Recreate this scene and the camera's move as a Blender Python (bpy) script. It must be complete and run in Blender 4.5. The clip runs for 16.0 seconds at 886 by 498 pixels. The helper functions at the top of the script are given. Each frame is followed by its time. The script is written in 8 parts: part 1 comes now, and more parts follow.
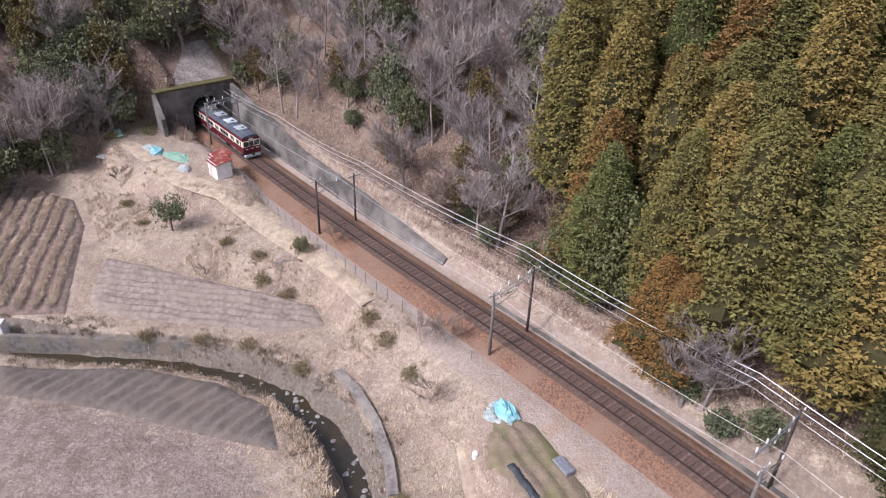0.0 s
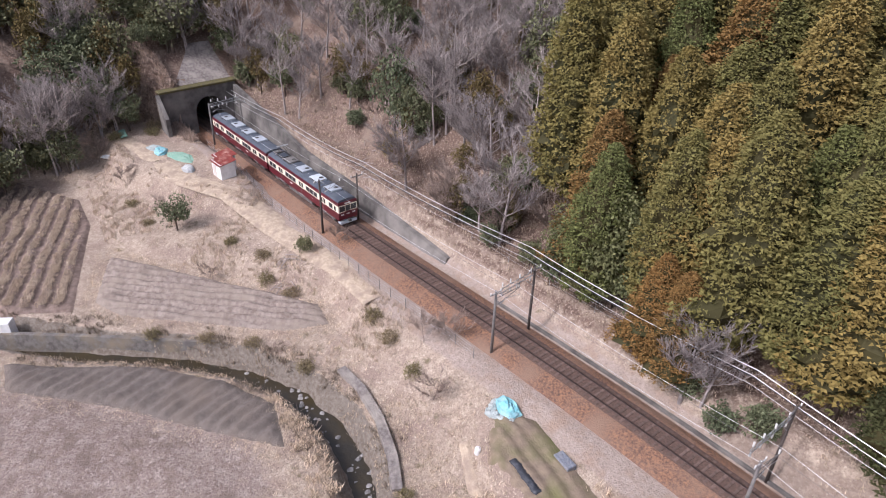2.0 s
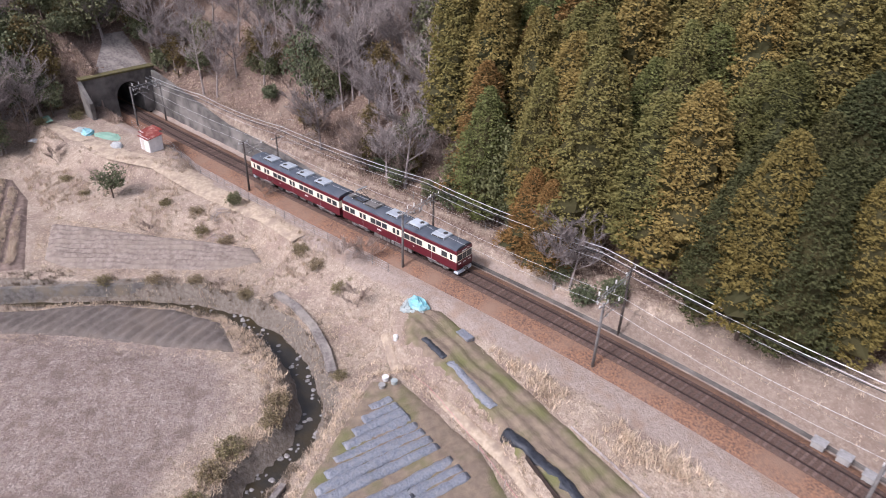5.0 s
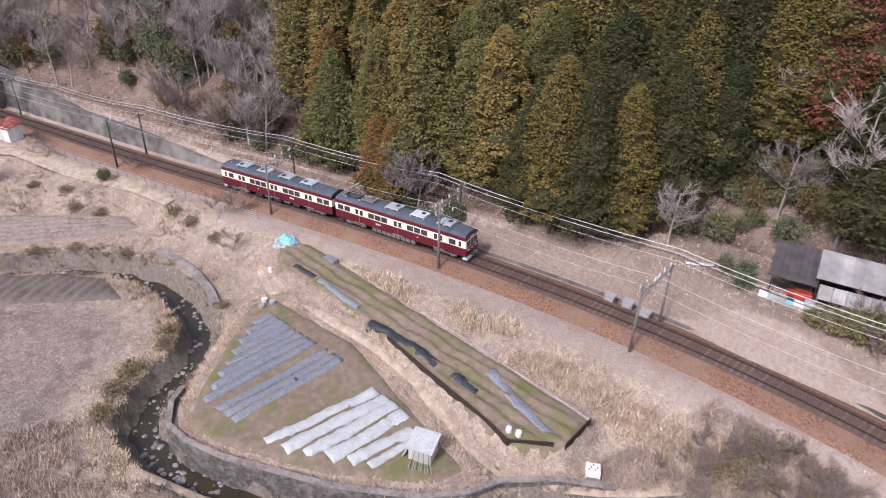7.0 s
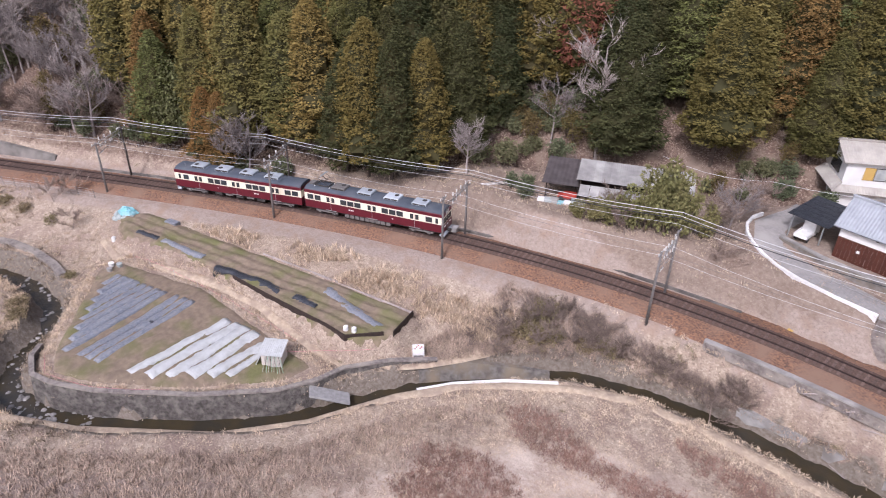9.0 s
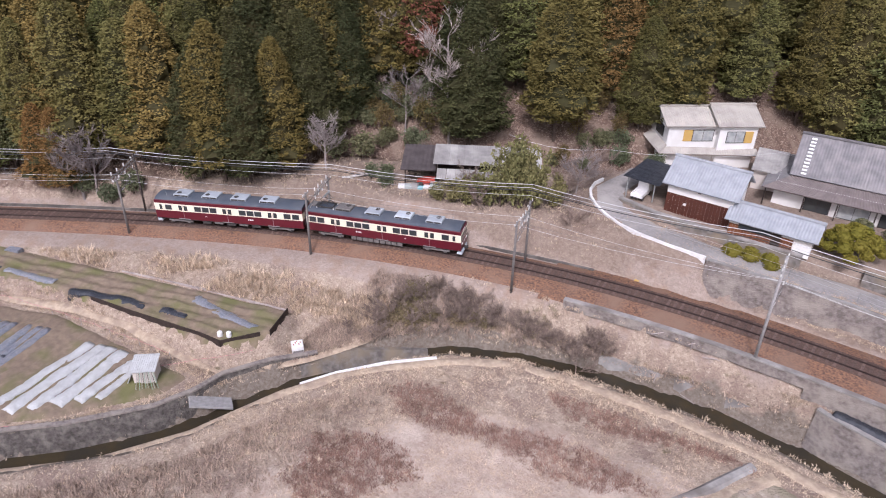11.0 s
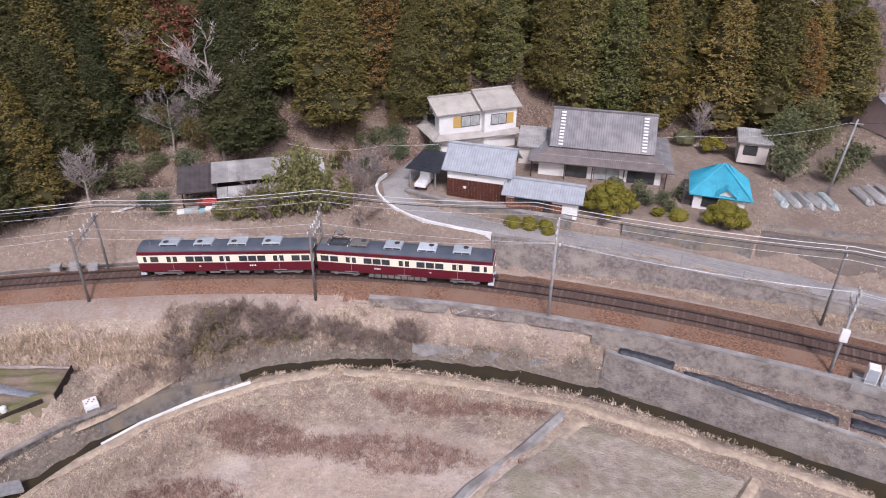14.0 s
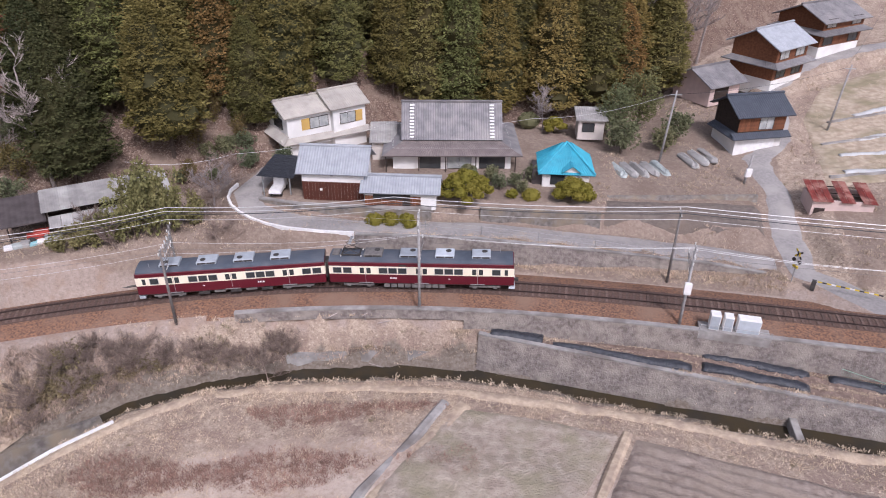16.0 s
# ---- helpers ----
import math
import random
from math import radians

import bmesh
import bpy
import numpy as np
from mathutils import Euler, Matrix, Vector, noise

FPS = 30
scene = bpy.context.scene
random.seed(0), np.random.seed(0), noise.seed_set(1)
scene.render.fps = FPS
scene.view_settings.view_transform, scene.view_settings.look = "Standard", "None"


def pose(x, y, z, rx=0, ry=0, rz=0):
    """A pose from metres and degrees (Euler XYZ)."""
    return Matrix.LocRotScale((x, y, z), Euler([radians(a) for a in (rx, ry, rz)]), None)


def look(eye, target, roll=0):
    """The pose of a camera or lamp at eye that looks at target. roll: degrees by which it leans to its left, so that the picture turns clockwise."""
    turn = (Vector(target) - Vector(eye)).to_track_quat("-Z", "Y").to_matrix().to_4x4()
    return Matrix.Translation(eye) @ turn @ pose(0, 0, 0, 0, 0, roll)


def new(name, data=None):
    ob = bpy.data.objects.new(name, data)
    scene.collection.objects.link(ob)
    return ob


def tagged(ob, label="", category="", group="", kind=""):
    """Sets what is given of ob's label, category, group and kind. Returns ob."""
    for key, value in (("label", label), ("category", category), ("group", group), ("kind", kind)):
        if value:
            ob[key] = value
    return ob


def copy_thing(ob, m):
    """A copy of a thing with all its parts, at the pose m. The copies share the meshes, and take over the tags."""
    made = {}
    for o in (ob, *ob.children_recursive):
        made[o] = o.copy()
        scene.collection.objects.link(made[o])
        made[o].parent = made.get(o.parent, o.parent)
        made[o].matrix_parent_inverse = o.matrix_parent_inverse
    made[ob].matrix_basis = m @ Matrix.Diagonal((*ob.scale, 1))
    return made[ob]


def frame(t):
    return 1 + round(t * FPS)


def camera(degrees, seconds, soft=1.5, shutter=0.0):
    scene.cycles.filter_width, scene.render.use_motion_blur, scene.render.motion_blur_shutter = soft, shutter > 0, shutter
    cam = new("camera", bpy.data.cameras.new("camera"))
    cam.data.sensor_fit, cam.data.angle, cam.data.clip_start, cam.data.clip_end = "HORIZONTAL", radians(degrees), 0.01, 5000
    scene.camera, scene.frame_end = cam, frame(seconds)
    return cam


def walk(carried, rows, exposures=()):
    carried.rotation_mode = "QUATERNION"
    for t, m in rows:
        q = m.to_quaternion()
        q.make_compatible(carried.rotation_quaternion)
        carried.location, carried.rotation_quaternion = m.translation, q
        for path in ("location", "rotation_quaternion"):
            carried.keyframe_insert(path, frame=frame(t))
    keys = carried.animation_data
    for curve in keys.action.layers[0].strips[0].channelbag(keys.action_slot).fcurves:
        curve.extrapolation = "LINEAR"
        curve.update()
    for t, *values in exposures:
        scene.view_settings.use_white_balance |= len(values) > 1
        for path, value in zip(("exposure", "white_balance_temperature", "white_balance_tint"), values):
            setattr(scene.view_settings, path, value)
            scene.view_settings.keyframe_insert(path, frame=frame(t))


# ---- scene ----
cam = camera(65.7, 16.0, 1.0, 0.3)
METRES, EYE, TILT, LEAN, TURN = 50.0, 40.8, -31.88, -1.54, 90.0
ROWS = [
    (0.0, 0.0, 0.0, 0.0, 0.0, 0.0, -0.0),
    (0.5, -0.001, -0.0024, 0.0007, 0.08, -0.03, 0.0),
    (1.0, -0.0025, -0.0033, 0.0018, 0.11, 0.02, -0.03),
    (1.5, -0.0038, -0.0065, 0.0028, 0.07, 0.03, -0.03),
    (2.0, -0.0037, -0.0191, 0.0008, 0.04, -0.11, 0.09),
    (2.5, -0.0041, -0.0419, -0.0157, -0.04, 0.02, 0.07),
    (3.0, -0.0049, -0.0772, -0.0354, -0.11, 0.01, 0.12),
    (5.5, -0.0044, -0.357, -0.2039, -9.33, -0.31, 5.77),
    (6.0, -0.0072, -0.4212, -0.247, -11.87, -0.59, 7.34),
    (6.5, -0.0138, -0.4845, -0.29, -14.48, -0.93, 8.87),
    (7.0, -0.0187, -0.5459, -0.3314, -16.87, -1.37, 10.32),
    (7.5, -0.0292, -0.6057, -0.3747, -19.6, -1.89, 11.84),
    (8.0, -0.0417, -0.6663, -0.4144, -22.71, -2.69, 13.57),
    (8.5, -0.0609, -0.7276, -0.4549, -26.01, -3.47, 15.19),
    (9.0, -0.0763, -0.7782, -0.483, -29.43, -4.47, 16.98),
    (11.5, -0.0993, -0.8154, -0.5084, -44.31, -9.63, 23.37),
    (12.0, -0.0976, -0.8166, -0.5092, -47.35, -10.82, 24.44),
    (12.5, -0.0963, -0.8187, -0.5098, -50.6, -12.15, 25.51),
    (13.0, -0.0953, -0.8213, -0.5101, -54.13, -13.68, 26.58),
    (13.5, -0.0957, -0.8239, -0.5102, -57.82, -15.36, 27.61),
    (14.0, -0.0958, -0.8256, -0.5112, -61.57, -17.09, 28.52),
    (14.5, -0.0959, -0.8266, -0.5112, -65.38, -19.02, 29.3),
    (15.0, -0.0944, -0.8268, -0.5122, -69.19, -20.87, 29.99),
    (15.5, -0.093, -0.8267, -0.5141, -72.88, -22.77, 30.56),
    (16.0, -0.0919, -0.827, -0.5156, -76.32, -24.64, 30.97),
]
walk(cam, [(t, pose(0, 0, EYE, TILT, LEAN, TURN) @ pose(METRES * x, METRES * y, METRES * z, 90 + pitch, roll, yaw)) for t, x, y, z, yaw, pitch, roll in ROWS],
     exposures=[(0.0, 0.47, 5980, 19), (8.0, 0.36, 5980, 21), (16.0, 0.13, 5990, 22)])

# ---- light: a bright, thinly overcast late-winter day ----
world = bpy.data.worlds.new("sky")
scene.world = world
world.use_nodes = True
wn = world.node_tree.nodes
sky = wn.new("ShaderNodeTexSky")
sky.sky_type = "NISHITA"
sky.sun_disc = False
SUN_EL, SUN_AZ = 48.0, 148.0
sky.sun_elevation, sky.sun_rotation = radians(SUN_EL), radians(SUN_AZ)
sky.dust_density = 4.0
soften = wn.new("ShaderNodeHueSaturation")
soften.inputs["Saturation"].default_value = 0.55
world.node_tree.links.new(sky.outputs["Color"], soften.inputs["Color"])
world.node_tree.links.new(soften.outputs["Color"], wn["Background"].inputs["Color"])
wn["Background"].inputs["Strength"].default_value = 0.128
sun = new("sun", bpy.data.lights.new("sun", "SUN"))
sun.data.energy, sun.data.angle, sun.data.color = 2.2, radians(9), (1.0, 0.97, 0.94)
az, el = radians(SUN_AZ), radians(SUN_EL)
sun.matrix_world = look((0, 0, 90), (-math.sin(az) * math.cos(el), -math.cos(az) * math.cos(el), 90 - math.sin(el)))


# ---- materials ----
def material(name, base, second=None, scale=3.0, rough=0.85, metal=0.0, bump=0.0, bump_scale=30.0, contrast=(0.35, 0.65),
             third=None, third_scale=0.4, vary=0.0, island=False, space="Object", spec=0.3):
    """A surface with two colours mixed by noise, a third by larger stains, fine relief, and a shift of tone from piece to piece."""
    m = bpy.data.materials.new(name)
    m.use_nodes = True
    n, link = m.node_tree.nodes, m.node_tree.links.new
    b = n["Principled BSDF"]
    b.inputs["Roughness"].default_value, b.inputs["Metallic"].default_value = rough, metal
    b.inputs["Specular IOR Level"].default_value = spec
    co = n.new("ShaderNodeTexCoord").outputs[space] if space == "Object" else n.new("ShaderNodeNewGeometry").outputs["Position"]
    if second is None:
        second = tuple(c * 0.75 for c in base)
    t = n.new("ShaderNodeTexNoise")
    t.inputs["Scale"].default_value, t.inputs["Detail"].default_value = scale, 6.0
    link(co, t.inputs["Vector"])
    r = n.new("ShaderNodeMapRange")
    r.inputs["From Min"].default_value, r.inputs["From Max"].default_value = contrast
    link(t.outputs["Fac"], r.inputs["Value"])
    mix = n.new("ShaderNodeMix")
    mix.data_type = "RGBA"
    mix.inputs["A"].default_value, mix.inputs["B"].default_value = (*base, 1), (*second, 1)
    link(r.outputs["Result"], mix.inputs["Factor"])
    out = mix.outputs["Result"]
    if third is not None:
        t3 = n.new("ShaderNodeTexNoise")
        t3.inputs["Scale"].default_value, t3.inputs["Detail"].default_value = third_scale, 5.0
        link(co, t3.inputs["Vector"])
        r3 = n.new("ShaderNodeMapRange")
        r3.inputs["From Min"].default_value, r3.inputs["From Max"].default_value = 0.45, 0.68
        link(t3.outputs["Fac"], r3.inputs["Value"])
        m3 = n.new("ShaderNodeMix")
        m3.data_type = "RGBA"
        m3.inputs["B"].default_value = (*third, 1)
        link(r3.outputs["Result"], m3.inputs["Factor"])
        link(out, m3.inputs["A"])
        out = m3.outputs["Result"]
    if vary:
        hs = n.new("ShaderNodeHueSaturation")
        rnd = n.new("ShaderNodeNewGeometry").outputs["Random Per Island"] if island else n.new("ShaderNodeObjectInfo").outputs["Random"]
        mr = n.new("ShaderNodeMapRange")
        mr.inputs["To Min"].default_value, mr.inputs["To Max"].default_value = 1 - vary, 1 + vary
        link(rnd, mr.inputs["Value"])
        link(mr.outputs["Result"], hs.inputs["Value"])
        link(out, hs.inputs["Color"])
        out = hs.outputs["Color"]
    link(out, b.inputs["Base Color"])
    if bump:
        tb = n.new("ShaderNodeTexNoise")
        tb.inputs["Scale"].default_value, tb.inputs["Detail"].default_value = bump_scale, 5.0
        link(co, tb.inputs["Vector"])
        bp = n.new("ShaderNodeBump")
        bp.inputs["Strength"].default_value, bp.inputs["Distance"].default_value = bump, 1.0 / bump_scale
        link(tb.outputs["Fac"], bp.inputs["Height"])
        link(bp.outputs["Normal"], b.inputs["Normal"])
    return m


def foliage(name, a, b, tree_shift=0.06, tone=0.35, translucent=0.0):
    """Leaves: tone from clump to clump, hue from tree to tree."""
    m = bpy.data.materials.new(name)
    m.use_nodes = True
    n, link = m.node_tree.nodes, m.node_tree.links.new
    s = n["Principled BSDF"]
    s.inputs["Roughness"].default_value, s.inputs["Specular IOR Level"].default_value = 0.75, 0.15
    mix = n.new("ShaderNodeMix")
    mix.data_type = "RGBA"
    mix.inputs["A"].default_value, mix.inputs["B"].default_value = (*a, 1), (*b, 1)
    info = n.new("ShaderNodeObjectInfo")
    geo = n.new("ShaderNodeNewGeometry")
    noise_ = n.new("ShaderNodeTexNoise")
    noise_.inputs["Scale"].default_value, noise_.inputs["Detail"].default_value = 0.6, 3.0
    link(geo.outputs["Position"], noise_.inputs["Vector"])
    add = n.new("ShaderNodeMath")
    add.operation = "MULTIPLY_ADD"
    add.inputs[1].default_value, add.inputs[2].default_value = 0.75, -0.12
    link(info.outputs["Random"], add.inputs[0])
    add2 = n.new("ShaderNodeMath")
    add2.operation, add2.use_clamp = "MULTIPLY_ADD", True
    add2.inputs[1].default_value = 0.5
    link(noise_.outputs["Fac"], add2.inputs[0])
    link(add.outputs[0], add2.inputs[2])
    link(add2.outputs[0], mix.inputs["Factor"])
    hs = n.new("ShaderNodeHueSaturation")
    mr = n.new("ShaderNodeMapRange")
    mr.inputs["To Min"].default_value, mr.inputs["To Max"].default_value = 1 - tone, 1 + tone
    link(geo.outputs["Random Per Island"], mr.inputs["Value"])
    link(mr.outputs["Result"], hs.inputs["Value"])
    link(mix.outputs["Result"], hs.inputs["Color"])
    link(hs.outputs["Color"], s.inputs["Base Color"])
    return m


GRAVEL = material("rusty_ballast", (0.32, 0.17, 0.10), (0.12, 0.075, 0.06), 5.0, 0.95, bump=0.9, bump_scale=10, third=(0.25, 0.16, 0.115), third_scale=0.25)
BED = material("dark_track_stone", (0.15, 0.095, 0.075), (0.09, 0.06, 0.05), 6.0, 0.95, bump=0.9, bump_scale=14)
RAIL = material("rail_steel", (0.075, 0.05, 0.045), (0.05, 0.035, 0.03), 6.0, 0.5, 0.4)
SLEEPER = material("sleeper_wood", (0.165, 0.113, 0.093), (0.11, 0.076, 0.063), 5.0, 0.9, vary=0.25)
WALL_GREY = material("aged_wall_concrete", (0.29, 0.255, 0.235), (0.165, 0.14, 0.128), 2.6, 0.95, bump=0.8, bump_scale=6, third=(0.35, 0.31, 0.27), third_scale=0.6)
CONCRETE = material("concrete", (0.38, 0.36, 0.34), (0.26, 0.25, 0.24), 1.2, 0.9, bump=0.3, bump_scale=20, third=(0.18, 0.16, 0.145), third_scale=0.35)
DARK_CONCRETE = material("stained_concrete", (0.145, 0.133, 0.123), (0.08, 0.073, 0.068), 0.9, 0.9, bump=0.3, bump_scale=12, third=(0.24, 0.22, 0.2), third_scale=0.3)
WALL_DARK = material("weed_stained_wall", (0.135, 0.12, 0.11), (0.07, 0.062, 0.056), 3.2, 0.95, bump=0.9, bump_scale=5, third=(0.21, 0.19, 0.17), third_scale=1.4)
WALL_STONE = material("wall_stone", (0.24, 0.22, 0.2), (0.13, 0.115, 0.105), 2.0, 0.92, bump=0.7, bump_scale=9, third=(0.27, 0.22, 0.16), third_scale=0.5, vary=0.25)
MOSS = material("mossy_coping", (0.13, 0.11, 0.045), (0.09, 0.08, 0.045), 2.0, 0.95, bump=0.5)
WATER = material("dark_stream_water", (0.035, 0.03, 0.022), (0.05, 0.038, 0.02), 0.5, 0.08, bump=0.12, bump_scale=3.0, spec=0.5)
MAROON = material("maroon_paint", (0.115, 0.010, 0.020), (0.10, 0.009, 0.018), 2.0, 0.35, spec=0.5)
CREAM = material("cream_paint", (0.83, 0.77, 0.62), (0.80, 0.74, 0.59), 2.0, 0.35, spec=0.5)
ROOF_GREY = material("train_roof", (0.085, 0.10, 0.125), (0.065, 0.078, 0.10), 1.2, 0.7, third=(0.11, 0.12, 0.14), third_scale=0.6)
UNDER = material("underframe", (0.07, 0.065, 0.062), (0.04, 0.036, 0.034), 3.0, 0.8)
UNDER_LIGHT = material("underframe_boxes", (0.19, 0.18, 0.17), (0.13, 0.12, 0.115), 3.0, 0.7)
AC_GREY = material("unit_grey", (0.50, 0.55, 0.60), (0.42, 0.46, 0.5), 1.5, 0.5, vary=0.25)
GLASS = material("dark_window", (0.035, 0.04, 0.045), (0.055, 0.06, 0.06), 0.8, 0.08, spec=0.6)
STEEL = material("galvanised_steel", (0.42, 0.43, 0.43), (0.32, 0.33, 0.33), 4.0, 0.5, 0.5)
POLE_DARK = material("weathered_pole", (0.085, 0.07, 0.062), (0.06, 0.05, 0.045), 3.0, 0.8)
POLE_GREY = material("concrete_pole", (0.36, 0.35, 0.345), (0.28, 0.27, 0.265), 3.0, 0.85)
POLE_MID = material("grey_pole", (0.19, 0.175, 0.165), (0.14, 0.13, 0.125), 3.0, 0.8)
WIRE = material("bright_wire", (0.62, 0.62, 0.62), (0.52, 0.52, 0.52), 4.0, 0.45, 0.3)
WIRE_DARK = material("dark_wire", (0.05, 0.052, 0.055), None, 4.0, 0.6)
INSULATOR = material("white_insulator", (0.75, 0.74, 0.72), None, 4.0, 0.3)
WHITE = material("white_plaster", (0.80, 0.79, 0.77), (0.70, 0.69, 0.67), 0.8, 0.8, third=(0.66, 0.64, 0.61), third_scale=0.3)
WHITE_PAINT = material("white_paint", (0.82, 0.81, 0.80), (0.7, 0.69, 0.68), 1.5, 0.6)
CREAM_WALL = material("pale_wall", (0.62, 0.57, 0.52), (0.55, 0.5, 0.46), 1.0, 0.85)
PINK_WALL = material("pale_pink_wall", (0.60, 0.47, 0.43), (0.53, 0.41, 0.38), 1.0, 0.85)
BROWN_BOARD = material("dark_brown_boards", (0.095, 0.032, 0.020), (0.07, 0.024, 0.016), 3.0, 0.7, vary=0.12)
WOOD_BOARD = material("weathered_brown_boards", (0.21, 0.085, 0.04), (0.13, 0.05, 0.026), 3.0, 0.75, vary=0.2)
DARK_WOOD = material("blackened_wood", (0.05, 0.035, 0.03), (0.03, 0.022, 0.018), 3.0, 0.8)
YELLOW_PANEL = material("ochre_shutter", (0.55, 0.36, 0.11), (0.5, 0.32, 0.1), 1.0, 0.7)
TILE_GREY = material("grey_roof_tile", (0.21, 0.20, 0.205), (0.15, 0.145, 0.15), 1.1, 0.6, vary=0.16, third=(0.26, 0.245, 0.24), third_scale=0.4)
TILE_PALE = material("pale_roof_tile", (0.42, 0.39, 0.35), (0.35, 0.32, 0.29), 1.1, 0.7, vary=0.12, third=(0.48, 0.45, 0.4), third_scale=0.4)
TILE_BLUEGREY = material("silver_roof_tile", (0.37, 0.39, 0.42), (0.30, 0.32, 0.345), 1.1, 0.5, vary=0.12)
TILE_BLUE = material("bright_blue_roof", (0.06, 0.38, 0.50), (0.05, 0.31, 0.42), 1.1, 0.5, vary=0.1, third=(0.05, 0.42, 0.56), third_scale=0.5)
SLATE = material("dark_slate_roof", (0.075, 0.085, 0.105), (0.06, 0.068, 0.085), 1.1, 0.55, vary=0.08)
TIN = material("weathered_tin", (0.36, 0.345, 0.33), (0.26, 0.25, 0.24), 0.9, 0.6, vary=0.12, third=(0.44, 0.43, 0.41), third_scale=0.4)
TIN_DARK = material("dark_tin", (0.10, 0.085, 0.085), (0.065, 0.055, 0.055), 1.0, 0.6, vary=0.2)
RUST_TIN = material("rusty_red_tin", (0.20, 0.038, 0.03), (0.15, 0.032, 0.026), 1.5, 0.7, vary=0.2, third=(0.36, 0.2, 0.16), third_scale=0.8)
ASPHALT = material("worn_asphalt", (0.33, 0.31, 0.30), (0.26, 0.245, 0.235), 3.0, 0.9, bump=0.3, bump_scale=40, third=(0.38, 0.355, 0.335), third_scale=0.3)
DIRT_ROAD = material("pale_track", (0.54, 0.435, 0.325), (0.41, 0.32, 0.235), 2.6, 0.95, bump=0.5, bump_scale=8, third=(0.33, 0.255, 0.2), third_scale=0.9)
BLACK_FILM = material("black_mulch_film", (0.022, 0.025, 0.033), (0.05, 0.054, 0.065), 2.5, 0.45, bump=0.5, bump_scale=5, spec=0.5)
BLUE_FILM = material("slate_blue_mulch_film", (0.15, 0.165, 0.205), (0.26, 0.27, 0.30), 5.0, 0.4, bump=0.7, bump_scale=5, third=(0.25, 0.25, 0.265), third_scale=2.2, spec=0.5)
WHITE_FILM = material("white_row_cover", (0.52, 0.53, 0.53), (0.43, 0.435, 0.43), 1.2, 0.5, bump=0.5, bump_scale=4)
BLUE_TARP = material("blue_tarpaulin", (0.20, 0.50, 0.56), (0.36, 0.58, 0.62), 1.5, 0.5, bump=0.6, bump_scale=3)
GREEN_TARP = material("green_netting", (0.22, 0.40, 0.30), (0.3, 0.45, 0.36), 1.5, 0.7, bump=0.6, bump_scale=3)
PALE_BAG = material("pale_plastic_sack", (0.45, 0.49, 0.48), (0.33, 0.37, 0.36), 2.0, 0.5, bump=0.5, bump_scale=5)
SOIL = material("tilled_soil", (0.34, 0.28, 0.24), (0.20, 0.155, 0.13), 1.6, 0.97, bump=0.8, bump_scale=7, third=(0.30, 0.245, 0.20), third_scale=0.25)
SOIL_DARK = material("damp_soil", (0.19, 0.16, 0.14), (0.14, 0.115, 0.10), 1.8, 0.97, bump=0.8, bump_scale=7, third=(0.18, 0.145, 0.12), third_scale=0.25)
SOIL_STRAW = material("strawed_soil", (0.27, 0.20, 0.165), (0.16, 0.115, 0.095), 1.6, 0.97, bump=0.9, bump_scale=6)
GARDEN_SOIL = material("garden_soil", (0.27, 0.21, 0.15), (0.20, 0.15, 0.115), 1.4, 0.97, bump=0.8, bump_scale=8, third=(0.165, 0.16, 0.07), third_scale=0.35)
STRAW = material("dry_straw", (0.54, 0.435, 0.33), (0.43, 0.335, 0.25), 0.5, 0.95, vary=0.35, island=True)
STRAW_PALE = material("bleached_straw", (0.64, 0.51, 0.375), (0.48, 0.37, 0.27), 0.5, 0.95, vary=0.3, island=True)
SCRUB = material("brown_scrub", (0.45, 0.345, 0.275), (0.33, 0.25, 0.20), 0.5, 0.95, vary=0.4, island=True)
BRAMBLE = material("olive_bramble", (0.21, 0.19, 0.10), (0.26, 0.20, 0.13), 0.5, 0.95, vary=0.4, island=True)
RED_WEED = material("reddish_weeds", (0.33, 0.205, 0.16), (0.24, 0.15, 0.12), 0.5, 0.95, vary=0.4, island=True)
DARK_WEED = material("dark_dead_weeds", (0.22, 0.165, 0.125), (0.14, 0.11, 0.075), 0.5, 0.95, vary=0.4, island=True)
BARK = material("brown_bark", (0.13, 0.095, 0.075), (0.08, 0.06, 0.05), 3.0, 0.95)
TWIG_BROWN = material("brown_twigs", (0.32, 0.25, 0.21), (0.21, 0.16, 0.135), 2.0, 0.95, vary=0.3)
BARK_GREY = material("grey_bark", (0.36, 0.315, 0.30), (0.24, 0.205, 0.195), 2.0, 0.95, vary=0.25)
BARK_PALE = material("pale_bark", (0.43, 0.375, 0.35), (0.30, 0.255, 0.24), 2.0, 0.95, vary=0.2)
CYPRESS = foliage("cypress_sprays", (0.125, 0.132, 0.046), (0.245, 0.172, 0.055), tone=0.2)
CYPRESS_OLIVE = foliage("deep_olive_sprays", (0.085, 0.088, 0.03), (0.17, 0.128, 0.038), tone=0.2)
# shade inside the crowns, put into a dark colour
CROWN_SHADE = foliage("cypress_inner_shade", (0.04, 0.042, 0.018), (0.055, 0.045, 0.018))
CYPRESS_GREEN = foliage("grey_green_sprays", (0.10, 0.12, 0.045), (0.14, 0.14, 0.045))
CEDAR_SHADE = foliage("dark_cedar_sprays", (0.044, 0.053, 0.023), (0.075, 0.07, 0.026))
CEDAR_RED = foliage("reddish_cedar_sprays", (0.145, 0.052, 0.038), (0.185, 0.072, 0.045))
CEDAR_BROWN = foliage("browning_cedar_sprays", (0.22, 0.12, 0.04), (0.17, 0.11, 0.04))
